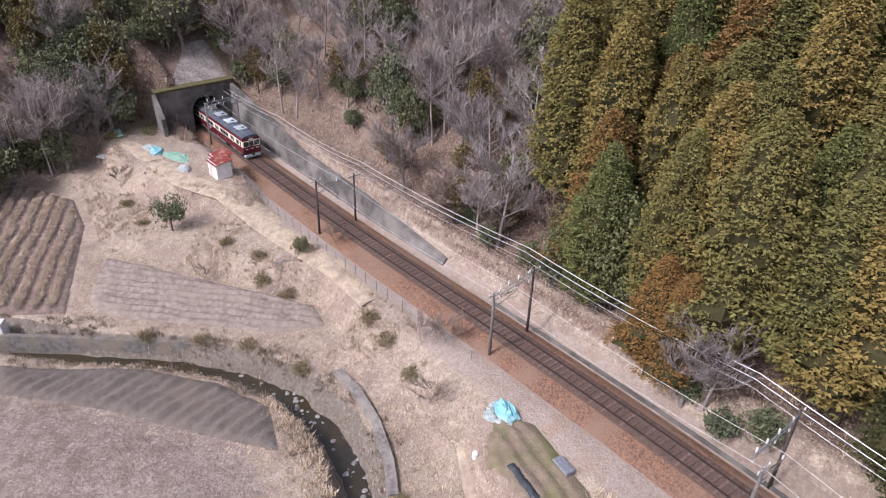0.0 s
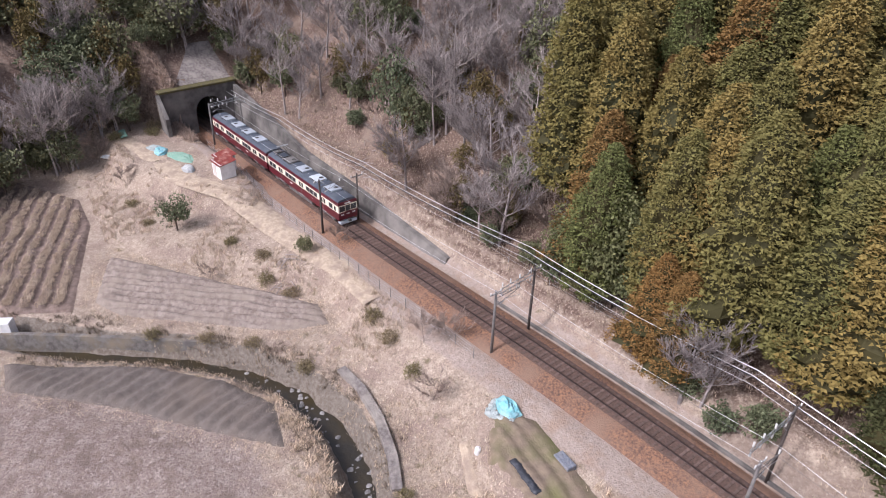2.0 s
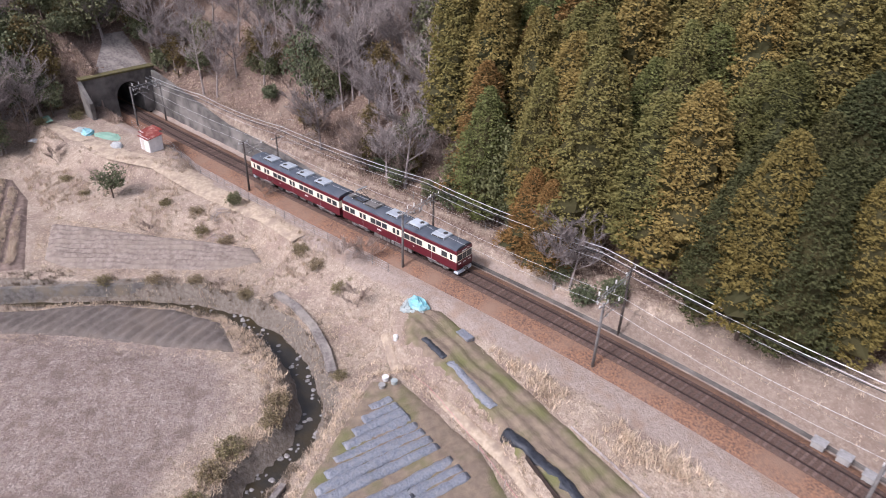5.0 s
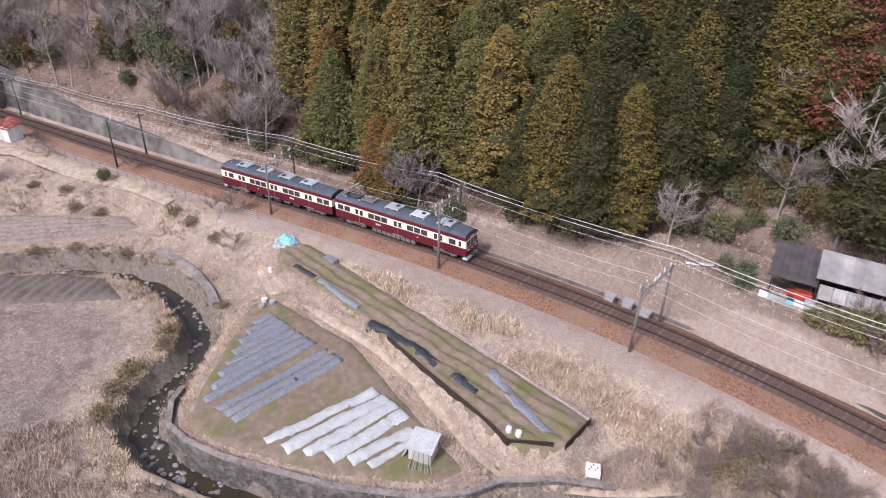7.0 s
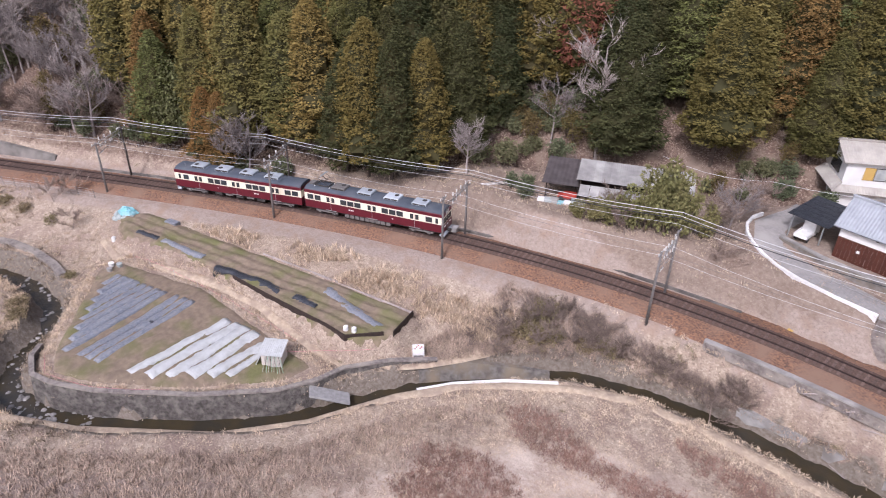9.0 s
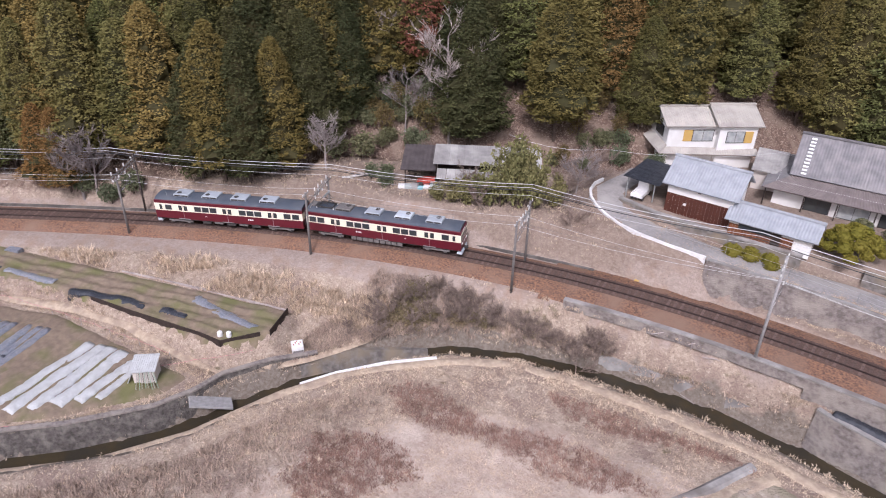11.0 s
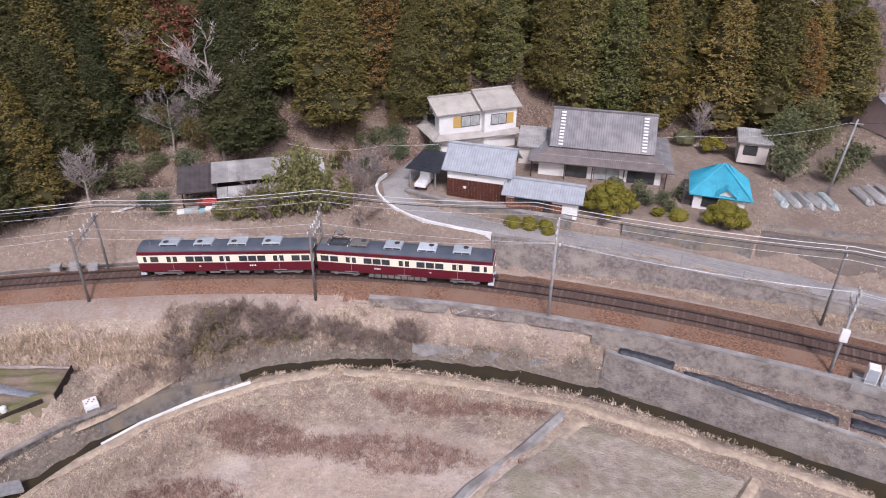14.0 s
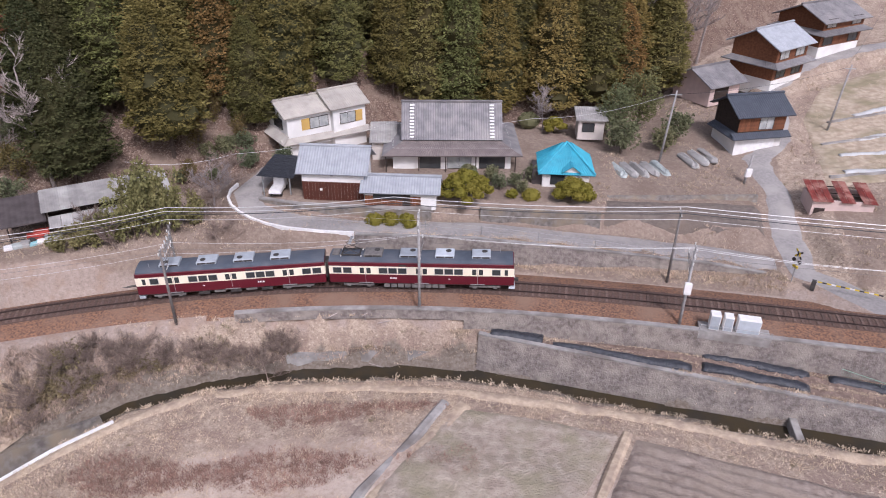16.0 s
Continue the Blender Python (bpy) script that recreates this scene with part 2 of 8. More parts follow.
BROADLEAF = foliage("broadleaf_evergreen", (0.11, 0.135, 0.08), (0.175, 0.165, 0.085))
TOPIARY = foliage("clipped_topiary", (0.15, 0.14, 0.02), (0.19, 0.16, 0.03), tone=0.2)
BAMBOO = foliage("bamboo_leaves", (0.18, 0.18, 0.075), (0.25, 0.215, 0.10))


# ---- mesh helpers ----
class Shape:
    """Vertices and faces gathered into one mesh."""

    def __init__(self):
        self.v, self.f, self.mi = [], [], []

    def add(self, verts, faces, m=None, mi=0):
        k = len(self.v)
        self.v += [tuple(m @ Vector(p)) if m is not None else tuple(p) for p in verts]
        self.f += [tuple(k + i for i in f) for f in faces]
        self.mi += [mi] * len(faces)
        return self

    def box(self, x0, y0, z0, x1, y1, z1, m=None, c=0.0, mi=0):
        if c <= 0:
            p = [(x0, y0, z0), (x1, y0, z0), (x1, y1, z0), (x0, y1, z0), (x0, y0, z1), (x1, y0, z1), (x1, y1, z1), (x0, y1, z1)]
            return self.add(p, [(0, 3, 2, 1), (4, 5, 6, 7), (0, 1, 5, 4), (1, 2, 6, 5), (2, 3, 7, 6), (3, 0, 4, 7)], m, mi)
        rings = []
        for z, e in ((z0, c), (z0 + c, 0), (z1 - c, 0), (z1, c)):
            a = [(x0 + e, y0 + e), (x1 - e, y0 + e), (x1 - e, y1 - e), (x0 + e, y1 - e)]
            rings.append([(x, y, z) for x, y in a])
        p = [q for r in rings for q in r]
        f = [(3, 2, 1, 0), (12, 13, 14, 15)]
        for r in range(3):
            f += [(r * 4 + i, r * 4 + (i + 1) % 4, r * 4 + 4 + (i + 1) % 4, r * 4 + 4 + i) for i in range(4)]
        return self.add(p, f, m, mi)

    def tube(self, a, b, r0, r1=None, sides=6, cap=True, mi=0):
        a, b = Vector(a), Vector(b)
        r1 = r0 if r1 is None else r1
        q = (b - a).to_track_quat("Z", "Y").to_matrix()
        p = []
        for o, r in ((a, r0), (b, r1)):
            p += [o + q @ Vector((r * math.cos(2 * math.pi * i / sides), r * math.sin(2 * math.pi * i / sides), 0)) for i in range(sides)]
        f = [(i, (i + 1) % sides, sides + (i + 1) % sides, sides + i) for i in range(sides)]
        if cap:
            f += [tuple(range(sides))[::-1], tuple(range(sides, 2 * sides))]
        return self.add(p, f, None, mi)

    def prism(self, outline, x0, x1, m=None, mi=0):
        """An outline in y and z, drawn out along x."""
        k = len(outline)
        p = [(x0, y, z) for y, z in outline] + [(x1, y, z) for y, z in outline]
        f = [(i, k + i, k + (i + 1) % k, (i + 1) % k) for i in range(k)] + [tuple(range(k)), tuple(range(2 * k - 1, k - 1, -1))]
        return self.add(p, f, m, mi)

    def mesh(self, name, *mats, smooth=False):
        me = bpy.data.meshes.new(name)
        me.from_pydata(self.v, [], self.f)
        for m in mats:
            me.materials.append(m)
        if len(mats) > 1:
            me.polygons.foreach_set("material_index", self.mi)
        if smooth:
            me.polygons.foreach_set("use_smooth", [True] * len(me.polygons))
        me.update()
        return me


def part(name, shape, mat, parent, label="", at=None, smooth=False):
    me = shape if isinstance(shape, bpy.types.Mesh) else shape.mesh(name, mat, smooth=smooth)
    ob = new(name, me)
    ob.parent = parent
    if at is not None:
        ob.matrix_basis = at
    return tagged(ob, label) if label else ob


def thing(name, label, category, at=None, group="", kind=""):
    ob = new(name)
    ob.empty_display_size = 0.3
    if at is not None:
        ob.matrix_basis = at
    return tagged(ob, label, category, group, kind)


def solid(name, shape, mat, label, category, at=None, group="", kind="", smooth=False):
    me = shape if isinstance(shape, bpy.types.Mesh) else shape.mesh(name, mat, smooth=smooth)
    ob = new(name, me)
    if at is not None:
        ob.matrix_basis = at
    return tagged(ob, label, category, group, kind)


# ---- the plan ----
CURVE = (0.19211, -0.04215, -0.50316, 0.46856, 0.4437)  # the track's line, in hundreds of metres


def track_y(x):
    """The track's y at x; straight on beyond both ends of the curve."""
    x = np.asarray(x, float)
    u = np.clip(x, -80.0, 84.0) / 100
    a, b, c, d, e = CURVE
    y = (((a * u + b) * u + c) * u + d) * u + e
    slope = ((4 * a * u + 3 * b) * u + 2 * c) * u + d
    return 100 * y + slope * (x - 100 * u)


def track_slope(x):
    u = np.clip(np.asarray(x, float), -80.0, 84.0) / 100
    a, b, c, d, e = CURVE
    return ((4 * a * u + 3 * b) * u + 2 * c) * u + d


def track_z(x):
    return -0.4 + 0.03 * np.clip(np.asarray(x, float), -150, 130)


TX = np.linspace(-190, 190, 3801)
TY = track_y(TX)
TS = np.concatenate([[0], np.cumsum(np.hypot(np.diff(TX), np.diff(TY)))])
TS -= np.interp(0.0, TX, TS)


def on_track(s, d=0.0, z=0.0):
    """The place s metres along the track from x = 0, d to its left, z above the rail bed."""
    x = float(np.interp(s, TS, TX))
    k = float(track_slope(x))
    q = math.hypot(1, k)
    return Vector((x - d * k / q, float(track_y(x)) + d / q, float(track_z(x)) + z))


def heading(s):
    return math.degrees(math.atan(float(track_slope(float(np.interp(s, TS, TX))))))


STREAM = np.array([(-140, -120), (-75, -72), (-57, -47), (-54.6, -36), (-54.2, -27), (-52.4, -19.5), (-49.5, -13.5), (-45, -9), (-40, -6.3),
                   (-34, -4.8), (-29, -5.6), (-24.6, -9.3), (-20.2, -11.0), (-14.2, -8.4), (-8.8, -2.8), (-2.4, 7.4), (-0.4, 12.8), (0.5, 17.6), (2.4, 24.6),
                   (5.4, 32.1), (9, 37.6), (15.2, 41.8), (23.3, 45.2), (33, 47.4), (42, 48.3), (50, 47.9), (56, 47.1), (64, 46.1), (71, 45.6),
                   (79, 45.0), (100, 43), (150, 34)], float)


def stream_z(x):
    x = np.asarray(x, float)
    return -6.9 + np.where(x > 0, 0.034, 0.02) * np.clip(x, -120, 110)


def line_distance(x, y, line):
    """Distance to a line of points, and the side on which it lies (left is positive)."""
    best = np.full(np.shape(x), 1e9)
    side = np.zeros(np.shape(x))
    for (ax, ay), (bx, by) in zip(line[:-1], line[1:]):
        dx, dy = bx - ax, by - ay
        t = np.clip(((x - ax) * dx + (y - ay) * dy) / (dx * dx + dy * dy), 0, 1)
        d = np.hypot(x - ax - t * dx, y - ay - t * dy)
        s = dx * (y - ay) - dy * (x - ax)
        near = d < best
        best, side = np.where(near, d, best), np.where(near, np.sign(s), side)
    return best, side


def inside(x, y, poly):
    """Signed distance to a closed outline, positive inside."""
    p = np.array(list(poly) + [poly[0]], float)
    d, _ = line_distance(x, y, p)
    odd = np.zeros(np.shape(x), bool)
    for (ax, ay), (bx, by) in zip(p[:-1], p[1:]):
        if ay != by:
            odd ^= ((ay > y) != (by > y)) & (x < (bx - ax) * (y - ay) / (by - ay) + ax)
    return np.where(odd, d, -d)


def smooth(t):
    t = np.clip(t, 0, 1)
    return t * t * (3 - 2 * t)


UPPER_GARDEN = [(-43.4, 5.5), (-42, 9), (-4.6, 26.9), (-2.6, 23.5), (-4.4, 19.2), (-11, 17.1), (-21, 13.4), (-29.4, 10), (-38, 5.2)]
LOWER_GARDEN = [(-34.8, 0.8), (-19.5, -7.0), (-16.4, -7.5), (-12.4, -4.2), (-6.7, 3.6), (-2.6, 12.5), (-2.7, 17), (-7.2, 15.1), (-11, 14.3), (-24, 11.2), (-34.8, 4.5)]
NORTH_FIELDS = [(-95, -75), (-93, -60), (-86, -50), (-73, -42), (-63, -12), (-57.5, -10), (-56.2, -16), (-58.2, -40), (-60, -75)]
SHED_YARD = [(-104, -54), (-92, -46), (-84, -34), (-80, -25), (-86, -27), (-97, -36), (-107, -47)]
EAST_PLOT = [(38, 50.2), (44, 51.6), (62, 52.4), (80, 51.8), (100, 49.5), (100, 44.6), (79, 46.4), (70, 47.2), (61, 48.0), (50, 49.2), (42, 49.6)]
ROAD_LOW = [(30, 60), (52, 62.5), (70, 62.5), (74, 66.5), (64, 66.5), (50, 66.3), (38, 64.8), (30, 63)]
YARD = [(8, 63), (12, 61.5), (18, 62), (35, 64), (52, 67), (54, 84), (44, 92), (24, 88), (12, 76)]
SHED_SHELF = [(-22, 46), (-16, 43.8), (-6, 45.5), (6, 54), (9, 60), (4, 62), (-8, 56), (-20, 50)]
TERRACES = [(UPPER_GARDEN, -2.8, 1.2), (LOWER_GARDEN, -4.5, 1.0), (NORTH_FIELDS, -6.0, 2.5), (SHED_YARD, -2.0, 3.0), (EAST_PLOT, -1.5, 0.4),
            (SHED_SHELF, 3.4, 2.5), (YARD, 5.2, 1.2)]
HILL_X = (-190, -120, -100, -62, -35, -15, 5, 15, 25, 45, 58, 72, 100, 190)
HILL_D = (3, 4, 7, 8, 9, 15, 19, 26, 36, 40, 46, 75, 110, 150)
SHELF_Z = (4, 2.5, 1.0, -0.2, 1.0, 3.2, 3.8, 5.0, 5.2, 5.0, 4.5, 3.6, 5, 8)
BANK_W = (2, 2, 3, 3.5, 4, 4.5, 4.5, 3.5, 3.0, 4.5, 6, 6, 6, 6)


def rumple(x, y, s, seed):
    """A smooth, uneven field between -1 and 1 with bumps about s metres wide."""
    r = np.random.RandomState(seed)
    out = np.zeros(np.shape(x))
    for _ in range(9):
        a, k, ph = r.uniform(0, 6.28), r.uniform(0.6, 1.7) * 3.14 / s, r.uniform(0, 6.28)
        out += np.sin((x * math.cos(a) + y * math.sin(a)) * k + ph)
    return out / 4.5


ROAD_LINE = [(11.5, 66.5, 5.2), (11.2, 63.0, 5.0), (13.6, 59.8, 4.7), (19, 58.6, 4.35), (26, 59.6, 4.0), (39, 63.0, 3.4), (52, 64.3, 2.8), (64, 65.4, 2.2), (71.5, 65.0, 1.9)]
LANE = [(88, 52.0, 1.9), (82.0, 57, 1.85), (74.6, 63.6, 1.9), (73.6, 70, 2.6), (74.0, 78, 4.0), (72.5, 86, 5.4), (76, 92, 6.4), (77.5, 100, 7.6), (77.5, 108, 8.8), (84, 118, 10.2), (97, 128, 11.5), (125, 140, 14)]


def ribbon_height(x, y, z, line, half, blend):
    """Lays a level strip along a line with heights."""
    best = np.full(np.shape(x), 1e9)
    h = np.zeros(np.shape(x))
    for (ax, ay, az), (bx, by, bz) in zip(line[:-1], line[1:]):
        dx, dy = bx - ax, by - ay
        t = np.clip(((x - ax) * dx + (y - ay) * dy) / (dx * dx + dy * dy), 0, 1)
        d = np.hypot(x - ax - t * dx, y - ay - t * dy)
        near = d < best
        best, h = np.where(near, d, best), np.where(near, az + t * (bz - az), h)
    w = 1 - smooth((best - half) / blend)
    return z * (1 - w) + h * w


def ground_z(x, y):
    """The height of the ground."""
    x, y = np.asarray(x, float), np.asarray(y, float)
    k = track_slope(x)
    d = (y - track_y(x)) / np.hypot(1, k)
    zt = track_z(x) - 0.6
    ds, side = line_distance(x, y, STREAM)
    zw = stream_z(x)
    # south of the track: bank, terraces, stream, far fields
    a, b = np.clip(-d - 4.2 - 0.5 * smooth((x - 14) / 4) * smooth((44 - x) / 3), 0, None), np.clip(ds - 2.6, 0, None)
    t = (a / (a + b + 0.01)) ** (1 + 0.9 * smooth((x - 11) / 8) * smooth((45 - x) / 4))
    south = zt + (zw + 1.9 - zt) * smooth(t * 1.15)
    far = zw + 1.75 - 0.35 * smooth((x - 14) / 8) * smooth((6 - ds) / 3) + 0.5 * smooth((ds - 9) / 6) + 0.25 * rumple(x, y, 14, 4)
    low = np.where(side > 0, south, far)
    # north of the track: cutting, shelf, hill
    hd, sz, bw = np.interp(x, HILL_X, HILL_D), np.interp(x, HILL_X, SHELF_Z), np.interp(x, HILL_X, BANK_W)
    sz = sz + np.where(x > 56, 0.085 * np.clip(y - 68, 0, None), 0) * smooth((x - 56) / 10)
    north = zt + (sz - zt) * smooth((d - 3.6) / bw)
    rise = np.clip(d - hd, 0, None)
    north = north + 0.62 * rise * smooth(rise / 6) * np.where(rise > 70, 70 / np.maximum(rise, 1), 1)
    north = north + rumple(x, y, 11, 2) * 0.8 * smooth((rise - 2) / 8)
    z = np.where(d > 0, north, low)
    # the hill through which the tunnel goes
    px, py = -108.9, float(track_y(-108.9))
    along = -((x - px) * 0.74 + (y - py) * 0.67)
    lat = -(x - px) * 0.67 + (y - py) * 0.74
    over = smooth((7.5 - np.abs(lat)) / 1.5)
    flank = z + np.clip(along, 0, 60) * 0.55 * smooth(along / 6)
    crown_ = np.clip(along, 0, 60) * 0.5 + 3.4
    bump_ = rumple(x, y, 13, 8) * 0.8 * smooth(along / 8)
    z = np.where(along > 0, np.maximum(flank * (1 - over) + crown_ * over, flank) + bump_, z)
    mound = smooth((-d - 3.6) / 4.2) * smooth((17 + d) / 6) * smooth((along + 13) / 12) * (along < 40)
    z = z + 6.4 * mound * np.where(along > 0, np.clip(1 - along / 12, 0, 1), 1)
    for poly, h, w in TERRACES:
        e = inside(x, y, poly)
        z = z + (h - z) * smooth(e / w + 1)
    z = ribbon_height(x, y, z, ROAD_LINE, 2.4, 0.8)
    z = ribbon_height(x, y, z, LANE, 2.2, 1.5)
    # the cut below the road's retaining wall
    yw = np.interp(x, (26, 39, 52, 64, 70), (57.9, 61.0, 62.2, 63.2, 62.9))
    cut = smooth((yw - 0.05 - y) / 0.6) * smooth((d - 1) / 2) * smooth((x - 25) / 3) * smooth((71 - x) / 4)
    z = z + (np.minimum(z, zt + 0.35 + 0.12 * np.clip(d - 4, 0, 3)) - z) * cut
    # the stream's bed
    bed = zw - 0.5 + 0.12 * rumple(x, y, 2.2, 6)
    walled = (side > 0) & (((x > -23) & (x < 5)) | (x > 28))
    begin, width = np.where(walled, np.where(x > 28, 1.5, 1.45), np.where(x < 0, 0.75, 1.1)), np.where(walled, 0.45, np.where(x < 0, 1.6, 1.3))
    lower = smooth((x - 14) / 8) * (side < 0)
    begin, width = begin + 0.2 * lower, width - 0.6 * lower
    z = np.where(ds < 4.5, bed + (z - bed) * smooth((ds - begin) / width), z)
    z = z + 0.10 * rumple(x, y, 3.1, 9) * smooth((np.abs(d) - 4) / 3)
    return z


def gz(x, y):
    return float(ground_z(np.array([x]), np.array([y]))[0])


def sheet(name, xs, ys, zfn, keep=None):
    """A grid of ground as a mesh."""
    gx, gy = np.meshgrid(xs, ys)
    z = zfn(gx, gy)
    nx, ny = len(xs), len(ys)
    i = np.arange(nx * ny).reshape(ny, nx)
    q = np.stack([i[:-1, :-1], i[:-1, 1:], i[1:, 1:], i[1:, :-1]], -1).reshape(-1, 4)
    if keep is not None:
        c = keep(gx, gy).ravel()
        q = q[c[q].all(1)]
    me = bpy.data.meshes.new(name)
    me.vertices.add(nx * ny)
    me.vertices.foreach_set("co", np.stack([gx, gy, z], -1).ravel())
    me.loops.add(4 * len(q))
    me.loops.foreach_set("vertex_index", q.ravel())
    me.polygons.add(len(q))
    me.polygons.foreach_set("loop_start", np.arange(len(q)) * 4)
    me.polygons.foreach_set("loop_total", np.full(len(q), 4))
    me.polygons.foreach_set("use_smooth", [True] * len(q))
    me.update()
    me.validate()
    return me, gx, gy, z


# ---- ground ----
def ground_material():
    """Dry grass, bare earth and leaf litter, mixed by where each grows and by noise."""
    m = bpy.data.materials.new("winter_ground")
    m.use_nodes = True
    n, link = m.node_tree.nodes, m.node_tree.links.new
    b = n["Principled BSDF"]
    b.inputs["Roughness"].default_value, b.inputs["Specular IOR Level"].default_value = 0.97, 0.1
    co = n.new("ShaderNodeNewGeometry").outputs["Position"]

    def noise_(scale, lo, hi, detail=6.0):
        t = n.new("ShaderNodeTexNoise")
        t.inputs["Scale"].default_value, t.inputs["Detail"].default_value, t.inputs["Roughness"].default_value = scale, detail, 0.65
        link(co, t.inputs["Vector"])
        r = n.new("ShaderNodeMapRange")
        r.inputs["From Min"].default_value, r.inputs["From Max"].default_value = lo, hi
        link(t.outputs["Fac"], r.inputs["Value"])
        return r.outputs["Result"], t.outputs["Fac"]

    def mixed(fac, a, c):
        x = n.new("ShaderNodeMix")
        x.data_type = "RGBA"
        link(fac, x.inputs["Factor"])
        for s, v in (("A", a), ("B", c)):
            if isinstance(v, tuple):
                x.inputs[s].default_value = (*v, 1)
            else:
                link(v, x.inputs[s])
        return x.outputs["Result"]

    grass = mixed(noise_(1.7, 0.35, 0.65)[0], (0.50, 0.405, 0.32), (0.33, 0.255, 0.20))
    grass = mixed(noise_(0.22, 0.46, 0.62)[0], grass, (0.30, 0.225, 0.185))
    grass = mixed(noise_(6.0, 0.50, 0.70)[0], grass, (0.19, 0.14, 0.112))
    grass = mixed(noise_(3.6, 0.55, 0.72)[0], grass, (0.64, 0.54, 0.43))
    grass = mixed(noise_(0.8, 0.60, 0.70)[0], grass, (0.19, 0.155, 0.10))
    litter = mixed(noise_(2.3, 0.35, 0.65)[0], (0.19, 0.13, 0.10), (0.12, 0.082, 0.066))
    litter = mixed(noise_(4.5, 0.52, 0.64)[0], litter, (0.40, 0.31, 0.25))
    litter = mixed(noise_(0.3, 0.5, 0.65)[0], litter, (0.25, 0.19, 0.15))
    grit = mixed(noise_(3.0, 0.35, 0.65)[0], (0.43, 0.35, 0.30), (0.32, 0.255, 0.215))
    grit = mixed(noise_(0.5, 0.48, 0.66)[0], grit, (0.34, 0.25, 0.195))
    grit = mixed(noise_(7.0, 0.54, 0.74)[0], grit, (0.22, 0.17, 0.145))
    mud = mixed(noise_(2.5, 0.35, 0.65)[0], (0.15, 0.12, 0.095), (0.26, 0.225, 0.19))
    weeds = mixed(noise_(1.1, 0.38, 0.62)[0], (0.36, 0.295, 0.255), (0.25, 0.19, 0.165))
    weeds = mixed(noise_(4.0, 0.49, 0.63)[0], weeds, (0.20, 0.15, 0.128))
    weeds = mixed(noise_(2.6, 0.55, 0.66)[0], weeds, (0.45, 0.37, 0.32))
    weeds = mixed(noise_(0.45, 0.52, 0.62)[0], weeds, (0.21, 0.16, 0.135))
    earth = mixed(noise_(2.2, 0.35, 0.65)[0], (0.33, 0.26, 0.21), (0.235, 0.18, 0.145))
    earth = mixed(noise_(0.35, 0.48, 0.62)[0], earth, (0.24, 0.18, 0.145))
    earth = mixed(noise_(5.0, 0.54, 0.76)[0], earth, (0.42, 0.35, 0.29))
    blush = mixed(noise_(2.6, 0.4, 0.6)[0], (0.55, 0.45, 0.375), (0.43, 0.33, 0.27))
    blush = mixed(noise_(0.3, 0.48, 0.62)[0], blush, (0.63, 0.53, 0.45))
    out = grass
    for name, colour in (("weeds", weeds), ("blush", blush), ("litter", litter), ("grit", grit), ("earth", earth), ("mud", mud)):
        at = n.new("ShaderNodeAttribute")
        at.attribute_name = name
        ad = n.new("ShaderNodeMath")
        ad.operation = "MULTIPLY_ADD"
        ad.inputs[1].default_value, ad.inputs[2].default_value = 1.3, -0.65
        link(noise_(1.3, 0.3, 0.7)[0], ad.inputs[0])
        su = n.new("ShaderNodeMath")
        su.operation, su.use_clamp = "ADD", True
        mu = n.new("ShaderNodeMapRange")
        mu.inputs["From Min"].default_value, mu.inputs["From Max"].default_value = 0.25, 0.75
        mu.inputs["To Min"].default_value, mu.inputs["To Max"].default_value = -0.65, 1.65
        mu.clamp = False
        link(at.outputs["Fac"], mu.inputs["Value"])
        link(mu.outputs["Result"], su.inputs[0])
        link(ad.outputs[0], su.inputs[1])
        out = mixed(su.outputs[0], out, colour)
    link(out, b.inputs["Base Color"])
    bp = n.new("ShaderNodeBump")
    bp.inputs["Strength"].default_value, bp.inputs["Distance"].default_value = 0.8, 0.25
    link(noise_(4.0, 0, 1, 8.0)[1], bp.inputs["Height"])
    link(bp.outputs["Normal"], b.inputs["Normal"])
    return m


def axis(a, b, step, *outer):
    inner = np.arange(a, b + step / 2, step)
    return np.array(sorted([*outer, *inner]))


def outside_bore(x, y):
    """False where the tunnel's mouth opens through the ground."""
    py = float(track_y(-108.9))
    along = -((x + 108.9) * 0.74 + (y - py) * 0.67)
    lat = -(x + 108.9) * 0.67 + (y - py) * 0.74
    return ~((along > -0.75) & (along < 1.5) & (np.abs(lat) < 3.1))


me, gx, gy, gzz = sheet("ground", axis(-150, 132, 0.78, -3000, -1200, -600, -350, -230, -180, 160, 220, 350, 700, 1500, 3000),
                        axis(-82, 152, 0.78, -3000, -1200, -500, -250, -150, -105, 180, 240, 400, 800, 1600, 3000), ground_z, outside_bore)
kd = (gy - track_y(gx)) / np.hypot(1, track_slope(gx))
hd = np.interp(gx, HILL_X, HILL_D)
sd, sside = line_distance(gx, gy, STREAM)
wood = smooth((kd - hd + 3) / 4) * (gx < 95)
wood = np.maximum(wood, smooth((-((gx + 106) * 0.74 + (gy - float(track_y(-106.0))) * 0.67) - 7 * smooth((-kd - 6) / 4)) / 5))
